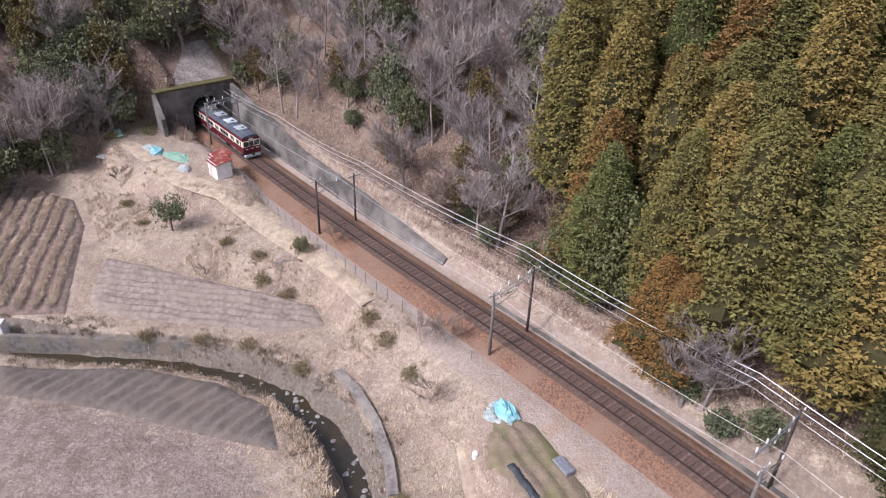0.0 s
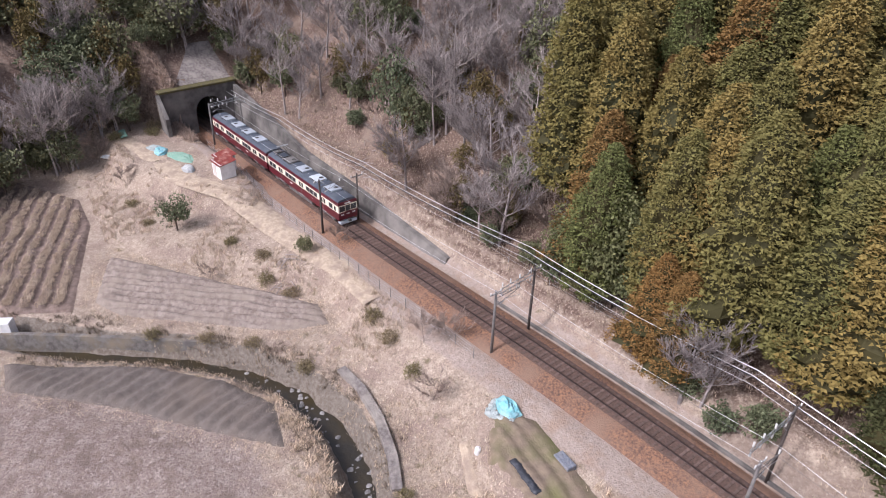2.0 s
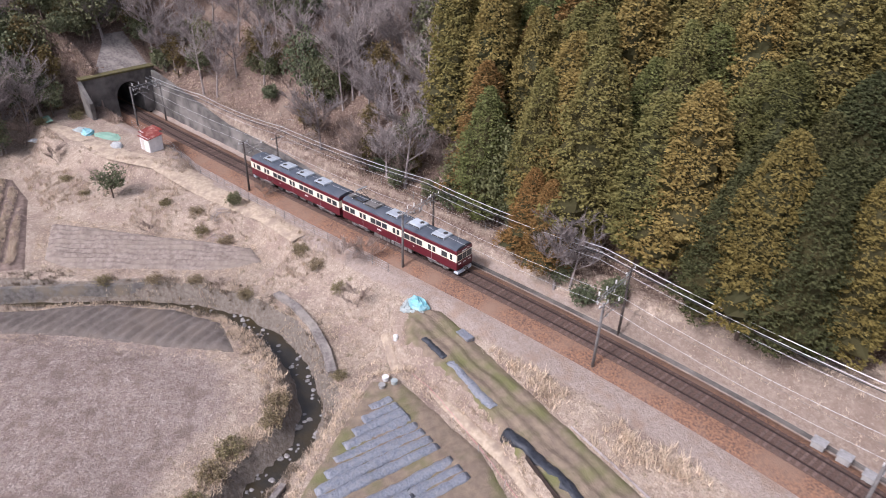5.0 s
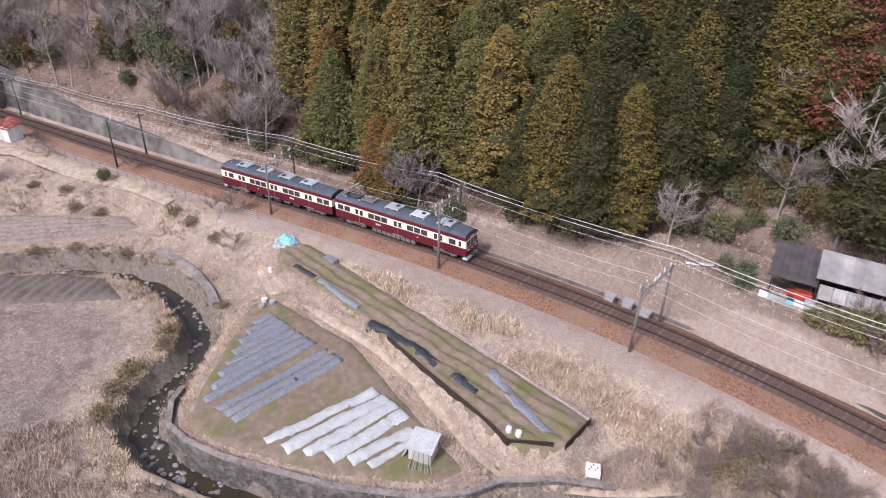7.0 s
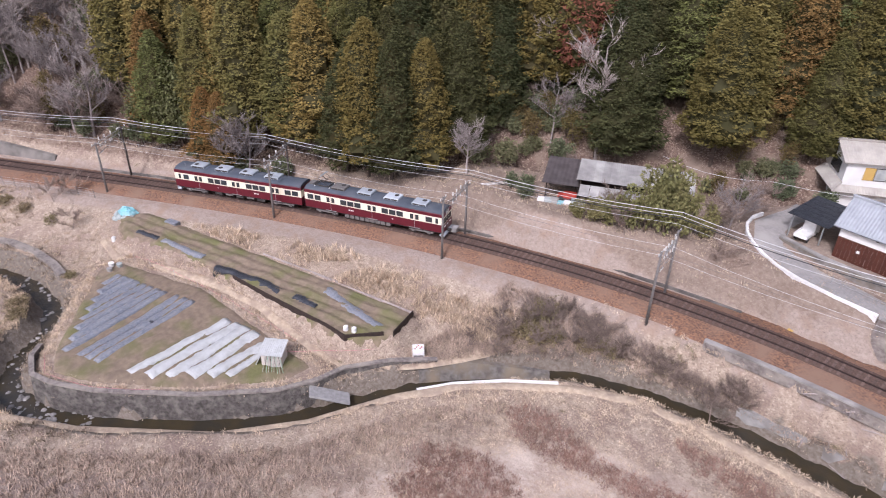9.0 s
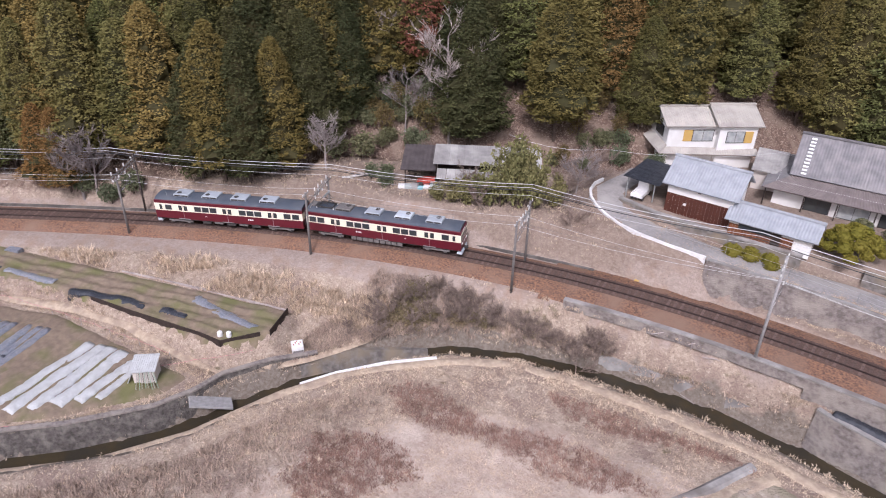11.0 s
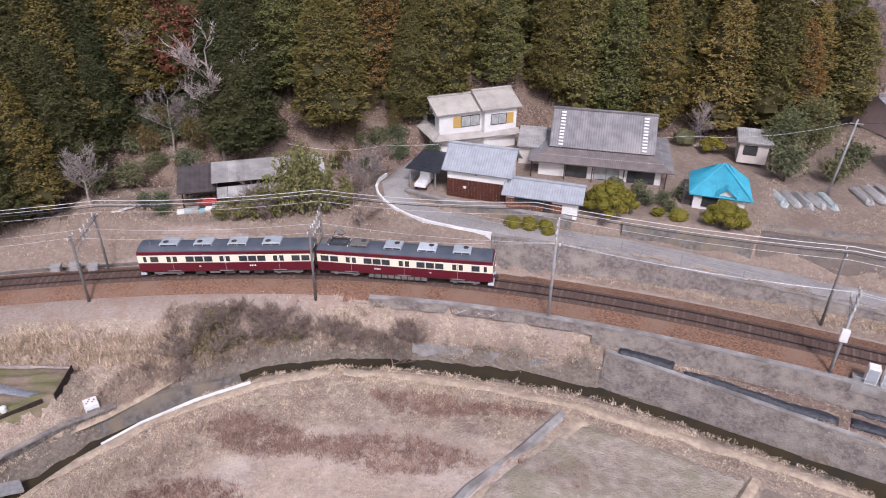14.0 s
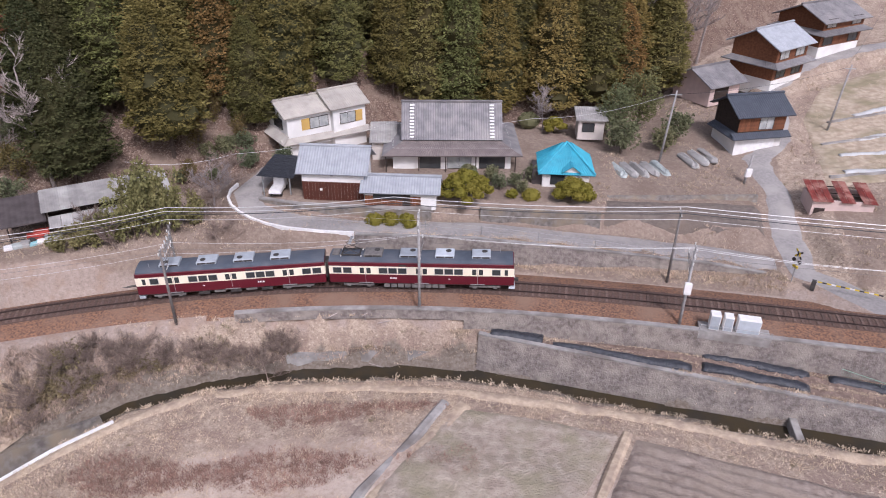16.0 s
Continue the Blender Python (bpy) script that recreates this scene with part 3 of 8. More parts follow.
masks = {"weeds": (sside < 0) * smooth((sd - 4) / 5) * (0.62 - 0.42 * smooth((gx - 0) / 14)) + 0.5 * smooth((-kd - 4) / 3) * (kd < 0) * (gx > 2) * (sside > 0),
         "litter": np.maximum(wood, 0.62 * smooth((kd - 4.5) / 1.5) * smooth((hd - kd) / 2) * (gx < 14) + 0.85 * smooth((kd - 3.8) / 1.2) * smooth((10 - kd) / 2) * (gx >= 14) * (gx < 72)),
         "grit": 0.95 * (1 - smooth((np.abs(kd + 1.0) - 4.6) / 2.2)) * ((gx + 107.5) * 0.74 + (gy + 39) * 0.67 > 0) + 0.2 * (1 - smooth((np.abs(kd - 6) - 3.5) / 2)) * smooth((gx + 40) / 20),
         "mud": 1 - smooth((sd - 2.0) / 1.1)}
yards = np.maximum.reduce([inside(gx, gy, p) for p in (YARD, SHED_SHELF, ROAD_LOW, [(52, 67), (73, 70), (76, 92), (64, 100), (50, 94)], [(79, 62), (100, 60), (100, 78), (79, 78)])])
masks["earth"] = 0.8 * smooth(yards / 2 + 0.6)
masks["litter"] = masks["litter"] * (1 - 0.9 * smooth(yards / 2 + 0.3))
cut_bank = smooth((kd - 3.2) / 1.0) * smooth((hd - 1 - kd) / 3) * smooth((gx + 46) / 8) * (gx < 72)
masks["earth"] = np.maximum(masks["earth"], 0.72 * cut_bank)
masks["litter"] = masks["litter"] * (1 - 0.8 * cut_bank)
masks["blush"] = (sside < 0) * smooth((sd - 7) / 5) * smooth((gx - 4) / 8) * 0.62
scrubby = smooth((gx - 10) / 4) * smooth((45 - gx) / 2) * (sside > 0)
masks["grit"] = masks["grit"] * (1 - scrubby * smooth((-kd - 4.3) / 0.4))
masks["mud"] = masks["mud"] * (1 - scrubby * smooth((sd - 1.6) / 0.6))
for name, v in masks.items():
    at = me.attributes.new(name, "FLOAT", "POINT")
    at.data.foreach_set("value", np.clip(v, 0, 1).ravel().astype(np.float32))
me.materials.append(ground_material())
ground = tagged(new("ground", me), "winter ground of dry straw grass, bare earth and leaf litter", "ground", kind="structure")

# the stream's water, a sheet that follows the bed
w = Shape()
fine = []
for (ax, ay), (bx, by) in zip(STREAM[:-1], STREAM[1:]):
    k = max(1, int(math.hypot(bx - ax, by - ay) / 3))
    fine += [(ax + (bx - ax) * i / k, ay + (by - ay) * i / k) for i in range(k)]
for i in range(len(fine) - 1):
    (ax, ay), (bx, by) = fine[max(i - 1, 0)], fine[i + 1]
    q = math.hypot(bx - ax, by - ay)
    nx, ny = -(by - ay) / q * 1.9, (bx - ax) / q * 1.9
    z = float(stream_z(fine[i][0])) - 0.18
    w.v += [(fine[i][0] + nx, fine[i][1] + ny, z), (fine[i][0] - nx, fine[i][1] - ny, z)]
    if i:
        w.f.append((2 * i - 2, 2 * i - 1, 2 * i + 1, 2 * i))
        w.mi.append(0)
solid("water", w, WATER, "shallow dark brown water of the stream in its bed", "water", kind="structure")


# ---- railway ----
def strip(profile, s0, s1, step, zoff=0.0):
    """A cross-section (d, z) drawn out along the track."""
    sh, k = Shape(), len(profile)
    n = int((s1 - s0) / step)
    for i in range(n + 1):
        s = s0 + (s1 - s0) * i / n
        sh.v += [tuple(on_track(s, d, z + zoff)) for d, z in profile]
        if i:
            for j in range(k - 1):
                a = (i - 1) * k + j
                sh.f.append((a, a + k, a + k + 1, a + 1))
                sh.mi.append(0)
    return sh


track = thing("railway_track", "single railway track with rusty rails on brown ballast", "railway track", kind="structure")
for s0, s1, foot in ((-175, 14, -3.5), (14, 130, -4.1)):
    part("ballast", strip([(foot - 0.3, -0.68), (foot, -0.5), (foot * 0.75, -0.26), (-1.75, -0.03), (-0.8, 0.0), (0.8, 0.0), (1.75, -0.03), (2.3, -0.36), (2.8 if s0 < 0 else 3.6, -0.56)], s0, s1, 1.0), GRAVEL, track, "rust-coloured gravel ballast", smooth=True)
part("track_bed", strip([(-1.45, 0.0), (-1.4, 0.035), (-0.5, 0.03), (0.5, 0.03), (1.4, 0.035), (1.45, 0.0)], -175, 130, 1.0), BED, track, "dark brown stone between the sleepers", smooth=True)
for side in (-1, 1):
    c = side * 0.7475
    part("rail", strip([(c - 0.07, 0.08), (c - 0.035, 0.11), (c - 0.035, 0.235), (c + 0.035, 0.235), (c + 0.035, 0.11), (c + 0.07, 0.08)], -175, 130, 1.0), RAIL, track)
sl = Shape().box(-0.12, -1.3, -0.06, 0.12, 1.3, 0.095, c=0.015).mesh("sleeper", SLEEPER)
far_sleepers = Shape()
for i in range(420):
    s = -150 + i * 0.68
    m = Matrix.Translation(on_track(s)) @ pose(0, 0, 0, 0, 0, heading(s))
    if -118 < s < 84:
        part("sleeper", sl, None, track, at=m)
    else:
        far_sleepers.box(-0.12, -1.3, -0.06, 0.12, 1.3, 0.095, m)
tagged(part("sleepers_beyond", far_sleepers, SLEEPER, track), kind="stuff")


# ---- the train ----
CAR_L, CAR_W = 19.0, 2.72


def body_outline(z0, z1, half):
    return [(-half, z0), (half, z0), (half, z1), (-half, z1)]


def car(name, label, pantograph):
    """One motor coach: x runs to its cab end, the origin at mid-length on the rail tops."""
    top = thing(name, label, "train car", group="coaches of the train")
    h, e, n = CAR_W / 2, CAR_L / 2, 10
    lower = Shape().box(-e, -h, 0.88, e - 0.12, h, 1.92, c=0.02)
    lower.prism([(-h, 0.88), (h, 0.88), (h, 1.92), (-h, 1.92)], e - 0.12, e - 0.02)
    part("lower_body", lower, MAROON, top, "dark maroon lower body side")
    part("window_band", Shape().box(-e, -h, 1.92, e - 0.02, h, 2.88, c=0.012), CREAM, top, "cream band round the windows")
    arc = [(-h, 2.88), (h, 2.88), (h, 3.2), (h - 0.05, 3.3), (-h + 0.05, 3.3), (-h, 3.2)]
    part("eave_band", Shape().prism(arc, -e, e), MAROON, top)
    roof = [(-h + 0.07, 3.28), (h - 0.07, 3.28)]
    roof += [((h - 0.07) * math.cos(a), 3.28 + 0.40 * math.sin(a) ** 0.8) for a in [math.pi * i / n for i in range(1, n)]]
    part("roof", Shape().prism(roof, -e + 0.02, e - 0.1), ROOF_GREY, top, "slate-grey roof")
    part("rain_gutter", Shape().box(-e, -h - 0.03, 3.2, e, -h + 0.001, 3.245).box(-e, h - 0.001, 3.2, e, h + 0.03, 3.245), MAROON, top)
    # windows: rear pair, three between the doors, cab window and cab door light; x from the inner end
    spans = [(0.45, 1.27), (1.5, 2.32)] + [(5.2 + i, 6.03 + i) for i in (0, 0.99, 1.98)] + [(10.95 + i, 11.78 + i) for i in (0, 1.0, 2.0)] + [(16.8, 17.6)]
    for y in (-1, 1):
        for a, b in spans:
            w_ = part("window", Shape().box(a - e, y * h - 0.02, 2.08, b - e, y * h + 0.02, 2.70, c=0.015), GLASS, top)
            f = Shape()
            for x0, x1, z0, z1 in ((a - 0.04, b + 0.04, 2.04, 2.08), (a - 0.04, b + 0.04, 2.70, 2.74), (a - 0.04, a, 2.08, 2.70), (b, b + 0.04, 2.08, 2.70)):
                f.box(x0 - e, y * h - 0.03, z0, x1 - e, y * h + 0.03, z1)
            part("window_frame", f, STEEL, w_)
        for c in (3.77, 9.57, 15.3):
            d = part("door", Shape().box(c - 0.66 - e, y * h - 0.012, 1.0, c - 0.01 - e, y * h + 0.012, 1.92).box(c + 0.01 - e, y * h - 0.012, 1.0, c + 0.66 - e, y * h + 0.012, 1.92), MAROON, top, "double-leaf sliding door")
            part("upper_leaf", Shape().box(c - 0.66 - e, y * h - 0.012, 1.922, c - 0.01 - e, y * h + 0.012, 2.86).box(c + 0.01 - e, y * h - 0.012, 1.922, c + 0.66 - e, y * h + 0.012, 2.86), CREAM, d)
            for q in (-0.56, 0.12):
                part("door_window", Shape().box(c + q - e, y * h - 0.03, 2.05, c + q + 0.44 - e, y * h + 0.03, 2.72, c=0.01), GLASS, d)
            part("door_seam", Shape().box(c - 0.02 - e, y * h - 0.028, 1.0, c + 0.02 - e, y * h + 0.028, 2.84), STEEL, d)
            part("door_step", Shape().box(c - 0.75 - e, y * h - 0.06, 0.9, c + 0.75 - e, y * h + 0.06, 0.96), STEEL, d)
        part("cab_door_window", Shape().box(18.05 - e, y * h - 0.025, 2.05, 18.38 - e, y * h + 0.025, 2.72, c=0.01), GLASS, top)
        part("number_marking", Shape().box(6.3 - e, y * h - 0.022, 1.42, 6.46 - e, y * h + 0.022, 1.6).box(6.52 - e, y * h - 0.022, 1.42, 6.56 - e, y * h + 0.022, 1.6).box(6.62 - e, y * h - 0.022, 1.42, 6.78 - e, y * h + 0.022, 1.6).box(6.84 - e, y * h - 0.022, 1.42, 6.98 - e, y * h + 0.022, 1.6), WHITE_PAINT, top, "white car number drawn as bars")
        part("side_emblem", Shape().add([(12.25 - e, y * (h + 0.015), 1.5), (12.4 - e, y * (h + 0.015), 1.58), (12.55 - e, y * (h + 0.015), 1.5), (12.4 - e, y * (h + 0.015), 1.42), (12.4 - e, y * (h - 0.01), 1.5)], [(0, 1, 2, 3), (0, 4, 1), (1, 4, 2), (2, 4, 3), (3, 4, 0)]), WHITE_PAINT, top)
        part("destination_slot", Shape().box(7.3 - e, y * h - 0.02, 2.95, 8.0 - e, y * h + 0.02, 3.12), UNDER, top)
    # the cab end
    front = part("cab_front", Shape().box(e - 0.03, -h, 0.88, e + 0.03, h, 1.92, c=0.015), MAROON, top, "maroon cab end with three windows")
    part("front_band", Shape().box(e - 0.025, -h, 1.922, e + 0.025, h, 2.878, c=0.012), CREAM, front)
    for a, b in ((-1.22, -0.42), (-0.34, 0.34), (0.42, 1.22)):
        part("windscreen", Shape().box(e + 0.005, a, 2.02, e + 0.045, b, 2.78, c=0.015), GLASS, front)
    part("gangway_door", Shape().box(e + 0.01, -0.4, 0.98, e + 0.05, 0.4, 1.98, c=0.01), MAROON, front)
    for y in (-0.95, -0.7, 0.7, 0.95):
        part("headlight", Shape().tube((e + 0.02, y, 1.62), (e + 0.09, y, 1.62), 0.085, sides=10), WHITE_PAINT, front)
    part("front_number", Shape().box(e + 0.05, -0.22, 1.55, e + 0.065, 0.22, 1.68), WHITE_PAINT, front)
    part("destination_sign", Shape().box(e + 0.0, -0.42, 2.97, e + 0.03, 0.42, 3.14, c=0.01), INSULATOR, front)
    part("skirt", Shape().box(e - 0.5, -1.18, 0.28, e + 0.12, 1.18, 0.6, c=0.06).box(e + 0.02, -1.2, 0.62, e + 0.1, 1.2, 0.74), AC_GREY, front, "pale grey obstacle guard")
    part("coupler", Shape().box(e - 0.2, -0.16, 0.62, e + 0.5, 0.16, 0.95, c=0.04), UNDER, front)
    part("inner_gangway", Shape().box(-e - 0.32, -0.55, 1.0, -e + 0.02, 0.55, 2.95, c=0.04), UNDER, top, "dark folding gangway bellows")
    part("inner_coupler", Shape().box(-e - 0.32, -0.14, 0.6, -e + 0.1, 0.14, 0.86), UNDER, top)
    # roof equipment
    units = [(3.6, 5.5), (7.3, 9.2), (10.95, 12.9), (14.7, 16.6)] if pantograph else [(3.5, 5.5), (7.2, 9.2), (10.9, 12.9), (14.6, 16.6)]
    for i, (a, b) in enumerate(units):
        u = part("air_conditioner", Shape().box(a - e, -0.78, 3.6, b - e, 0.78, 3.95, c=0.07), AC_GREY if i > 1 else UNDER_LIGHT if i == 0 and pantograph else AC_GREY, top, "boxy rooftop air conditioner")
        part("grille", Shape().box(a + 0.12 - e, -0.785, 3.68, (a + b) / 2 - 0.04 - e, 0.785, 3.85).box((a + b) / 2 + 0.04 - e, -0.785, 3.68, b - 0.12 - e, 0.785, 3.85), UNDER, u)
        part("fan", Shape().tube((b - 0.6 - e, 0.25, 3.9), (b - 0.6 - e, 0.25, 3.965), 0.3, sides=12), UNDER, u)
    part("antenna", Shape().tube((17.6 - e, 0.6, 3.5), (17.6 - e, 0.6, 4.1), 0.02), STEEL, top)
    if pantograph:
        p = part("pantograph", Shape().box(1.2 - e, -0.7, 3.75, 3.3 - e, -0.6, 3.85).box(1.2 - e, 0.6, 3.75, 3.3 - e, 0.7, 3.85).box(1.25 - e, -0.7, 3.76, 1.37 - e, 0.7, 3.86).box(3.1 - e, -0.7, 3.76, 3.22 - e, 0.7, 3.86), UNDER, top, "raised dark lattice pantograph")
        arms = Shape()
        for y in (-0.55, 0.55):
            arms.tube((1.3 - e, y, 3.85), (2.9 - e, y * 0.8, 4.6), 0.035).tube((3.1 - e, y, 3.85), (1.6 - e, y * 0.8, 4.6), 0.035)
            arms.tube((2.9 - e, y * 0.8, 4.6), (2.25 - e, y * 0.7, 5.15), 0.025).tube((1.6 - e, y * 0.8, 4.6), (2.25 - e, y * 0.7, 5.15), 0.025)
        part("arm", arms, UNDER, p)
        part("contact_shoe", Shape().box(2.1 - e, -0.85, 5.14, 2.4 - e, 0.85, 5.2, c=0.02), STEEL, p)
        for x in (1.2, 3.3):
            for y in (-0.65, 0.65):
                part("insulator", Shape().tube((x - e, y, 3.5), (x - e, y, 3.78), 0.07, sides=8), INSULATOR, p)
        part("roof_box", Shape().box(0.3 - e, -0.5, 3.62, 1.0 - e, 0.5, 3.85, c=0.03), UNDER_LIGHT, top)
    # running gear and boxes below the floor
    part("floor_frame", Shape().box(-e + 0.1, -1.2, 0.72, e - 0.4, 1.2, 0.89), UNDER, top)
    for x in (-6.55, 6.55):
        bg = part("bogie", Shape().box(x - 1.6, -1.12, 0.38, x + 1.6, -0.98, 0.62, c=0.03).box(x - 1.6, 0.98, 0.38, x + 1.6, 1.12, 0.62, c=0.03).box(x - 0.3, -1.1, 0.35, x + 0.3, 1.1, 0.7, c=0.03), UNDER_LIGHT, top, "grey two-axle bogie")
        for a in (-1.05, 1.05):
            part("axle_box", Shape().box(x + a - 0.2, -1.2, 0.3, x + a + 0.2, -1.1, 0.6, c=0.03), UNDER_LIGHT, bg)
            part("axle_box", Shape().box(x + a - 0.2, 1.1, 0.3, x + a + 0.2, 1.2, 0.6, c=0.03), UNDER_LIGHT, bg)
            for y in (-0.75, 0.75):
                part("wheel", Shape().tube((x + a, y - 0.065, 0.43), (x + a, y + 0.065, 0.43), 0.43, sides=18), UNDER, bg)
    n_box = 9 if pantograph else 5
    for i in range(n_box):
        x = -3.9 + i * (0.72 if pantograph else 1.6)
        for y in (-1, 1):
            part("equipment_box", Shape().box(x, y * 1.02 - 0.22, 0.3 if pantograph else 0.4 + 0.1 * (i % 2), x + (0.6 if pantograph else 1.1), y * 1.02 + 0.22, 0.74, c=0.02), UNDER_LIGHT if (pantograph or i % 2) else UNDER, top)
    part("brake_tank", Shape().tube((3.2, -0.6, 0.55), (4.6, -0.6, 0.55), 0.2, sides=10), UNDER, top)
    return top


lead_car = car("motor_coach", "maroon and cream railcar with raised pantograph leading on the track", True)
rear_car = car("trailer_coach", "maroon and cream railcar with pale air conditioners coupled behind", False)

# how far the train's head has come along the track, in metres, from second to second
def head_at(t):
    return float(np.polyval(HEAD_POLY, t))


HEAD_POLY = (0.00283, -0.2510, 13.628, -119.6)


def motions():
    """The two coaches, each led by its two bogies along the curve."""
    for coach, back, turned in ((lead_car, 9.5, False), (rear_car, 9.5 + 19.6, True)):
        rows = []
        for i in range(33):
            t = i * 0.5
            s = head_at(t) - back
            a, b = on_track(s - 6.55, 0, 0.235), on_track(s + 6.55, 0, 0.235)
            u = b - a
            m = Matrix.Translation((a + b) / 2) @ pose(0, 0, 0, 0, -math.degrees(math.atan2(u.z, math.hypot(u.x, u.y))), math.degrees(math.atan2(u.y, u.x)))
            rows.append((t, m @ pose(0, 0, 0, 0, 0, 180) if turned else m))
        walk(coach, rows)


# ---- overhead line ----
def mast(name, label, s, d, height, mat, r=0.16, sink=0.6, base=None):
    """A line mast with its foot on the ground beside the track."""
    p = on_track(s, d)
    z0 = gz(p.x, p.y) if base is None else base
    top = thing(name, label, "railway mast", pose(p.x, p.y, z0, 0, 0, heading(s)), group="masts beside the track")
    part("post", Shape().tube((0, 0, -sink), (0, 0, height), r, r * 0.72, 10), mat, top, smooth=True)
    return top


def bracket(top, z, reach, mat=POLE_MID):
    """A lattice cantilever that carries the contact wire, with its insulators."""
    b = part("cantilever", Shape().tube((0, 0, z), (0, reach, z), 0.035).tube((0, 0, z - 0.9), (0, reach, z - 0.1), 0.03).tube((0, 0, z + 0.5), (0, reach * 0.7, z), 0.025), mat, top)
    for i in range(5):
        part("lattice_bar", Shape().tube((0, reach * i / 5, z - 0.9 + 0.8 * i / 5), (0, reach * (i + 0.5) / 5, z), 0.018), mat, b)
    part("insulator", Shape().tube((0, reach * 0.86, z + 0.02), (0, reach * 0.86, z + 0.36), 0.07, sides=8), INSULATOR, b)
    part("insulator", Shape().tube((0, reach * 0.2, z - 0.85), (0, reach * 0.36, z - 0.68), 0.06, sides=8), INSULATOR, b)
    part("registration_arm", Shape().tube((0, reach * 0.45, z - 0.55), (0, reach + 0.1, z - 0.95), 0.02), STEEL, b)


def crossarm(top, z, half, mat=POLE_MID, pins=3):
    a = part("crossarm", Shape().box(-0.05, -half, z - 0.05, 0.05, half, z + 0.05), mat, top)
    for i in range(pins):
        y = -half + 0.1 + (2 * half - 0.2) * i / max(1, pins - 1)
        part("insulator", Shape().tube((0, y, z + 0.05), (0, y, z + 0.26), 0.055, sides=8), INSULATOR, a)


def project(x, y):
    """The track length nearest to a place, and the offset to the left."""
    i = int(np.argmin((TX - x) ** 2 + (TY - y) ** 2))
    k = float(track_slope(TX[i]))
    return float(TS[i]), (y - TY[i]) / math.hypot(1, k) - (x - TX[i]) * k / math.hypot(1, k)


def gantry(top, s, d):
    """A slim lattice beam from a feeder mast over the track to its partner, with the insulators that carry the wires."""
    z, reach = on_track(s).z + 6.45 - top.matrix_basis.translation.z, d + 2.4
    beam = part("lattice_beam", Shape().tube((0, 0.2, z), (0, -reach, z - 0.25), 0.04).tube((0, 0.2, z + 0.5), (0, -reach, z + 0.2), 0.035), STEEL, top, "pale lattice beam over the track")
    n = 7
    for i in range(n):
        a, b = reach * i / n, reach * (i + 0.5) / n
        part("lattice_bar", Shape().tube((0, -a, z - 0.25 * a / reach), (0, -b, z + 0.5 - 0.3 * b / reach), 0.022, sides=4).tube((0, -b, z + 0.5 - 0.3 * b / reach), (0, -reach * (i + 1) / n, z - 0.25 * (i + 1) / n), 0.022, sides=4), STEEL, beam)
    for q in (0.12, 0.45, 0.72, 0.95):
        part("insulator", Shape().tube((0, -reach * q, z + 0.45), (0, -reach * q, z + 0.85), 0.075, sides=8), INSULATOR, beam)
        part("insulator", Shape().tube((0, -reach * q, z - 0.2), (0, -reach * q, z - 0.55), 0.065, sides=8), INSULATOR, beam)
    part("brace", Shape().tube((0, -0.1, z - 1.3), (0, -1.3, z - 0.1), 0.03), STEEL, beam)


# near-side masts, then their partners on the hill side
MASTS = [(-101.6, -35.7, 7.2, POLE_MID), (-73.6, -14.2, 7.6, POLE_DARK), (-50.5, 5.6, 7.4, POLE_MID), (-30.5, 21.9, 7.6, POLE_MID), (-10.3, 34.4, 8.0, POLE_MID),
         (11.6, 44.6, 8.4, POLE_MID), (35.3, 50.4, 11.4, POLE_GREY), (60.5, 52.6, 9.6, POLE_GREY), (84, 51.6, 9.5, POLE_GREY)]
near_masts = []
for x, y, hgt, mat in MASTS:
    s, d = project(x, y)
    m = mast("catenary_mast", "slim round railway mast with a bracket over the track", s, d, hgt, mat)
    bracket(m, on_track(s).z + 6.0 - m.matrix_basis.translation.z, -d + 0.1)
    if hgt > 7.3:
        crossarm(m, hgt - 0.25, 0.75, POLE_GREY)
    if x > 30:
        crossarm(m, hgt - 1.0, 0.9, STEEL, 4)
        crossarm(m, hgt - 1.8, 0.55, STEEL, 2)
    if 55 < x < 70:
        part("junction_box", Shape().box(-0.32, -0.55, 4.6, 0.32, -0.13, 5.8, c=0.04), WHITE_PAINT, m, "white metal junction box")
    near_masts.append((s, d, m))
for x, y, hgt, mat in ((-104.4, -31.6, 6.9, POLE_MID), (-76.5, -10.0, 7.2, POLE_DARK), (-54.0, 9.6, 8.0, POLE_DARK), (-35.2, 26.2, 8.2, POLE_DARK), (-12.9, 39.5, 7.4, POLE_MID), (9.6, 49.4, 8.4, POLE_MID), (60.0, 60.3, 8.6, POLE_MID)):
    s, d = project(x, y)
    m = mast("feeder_mast", "dark wooden feeder mast beside the track", s, d, hgt, mat, 0.15)
    crossarm(m, hgt - 0.4, 0.9)
    if x < 20 and x != -76.5:
        gantry(m, s, d)


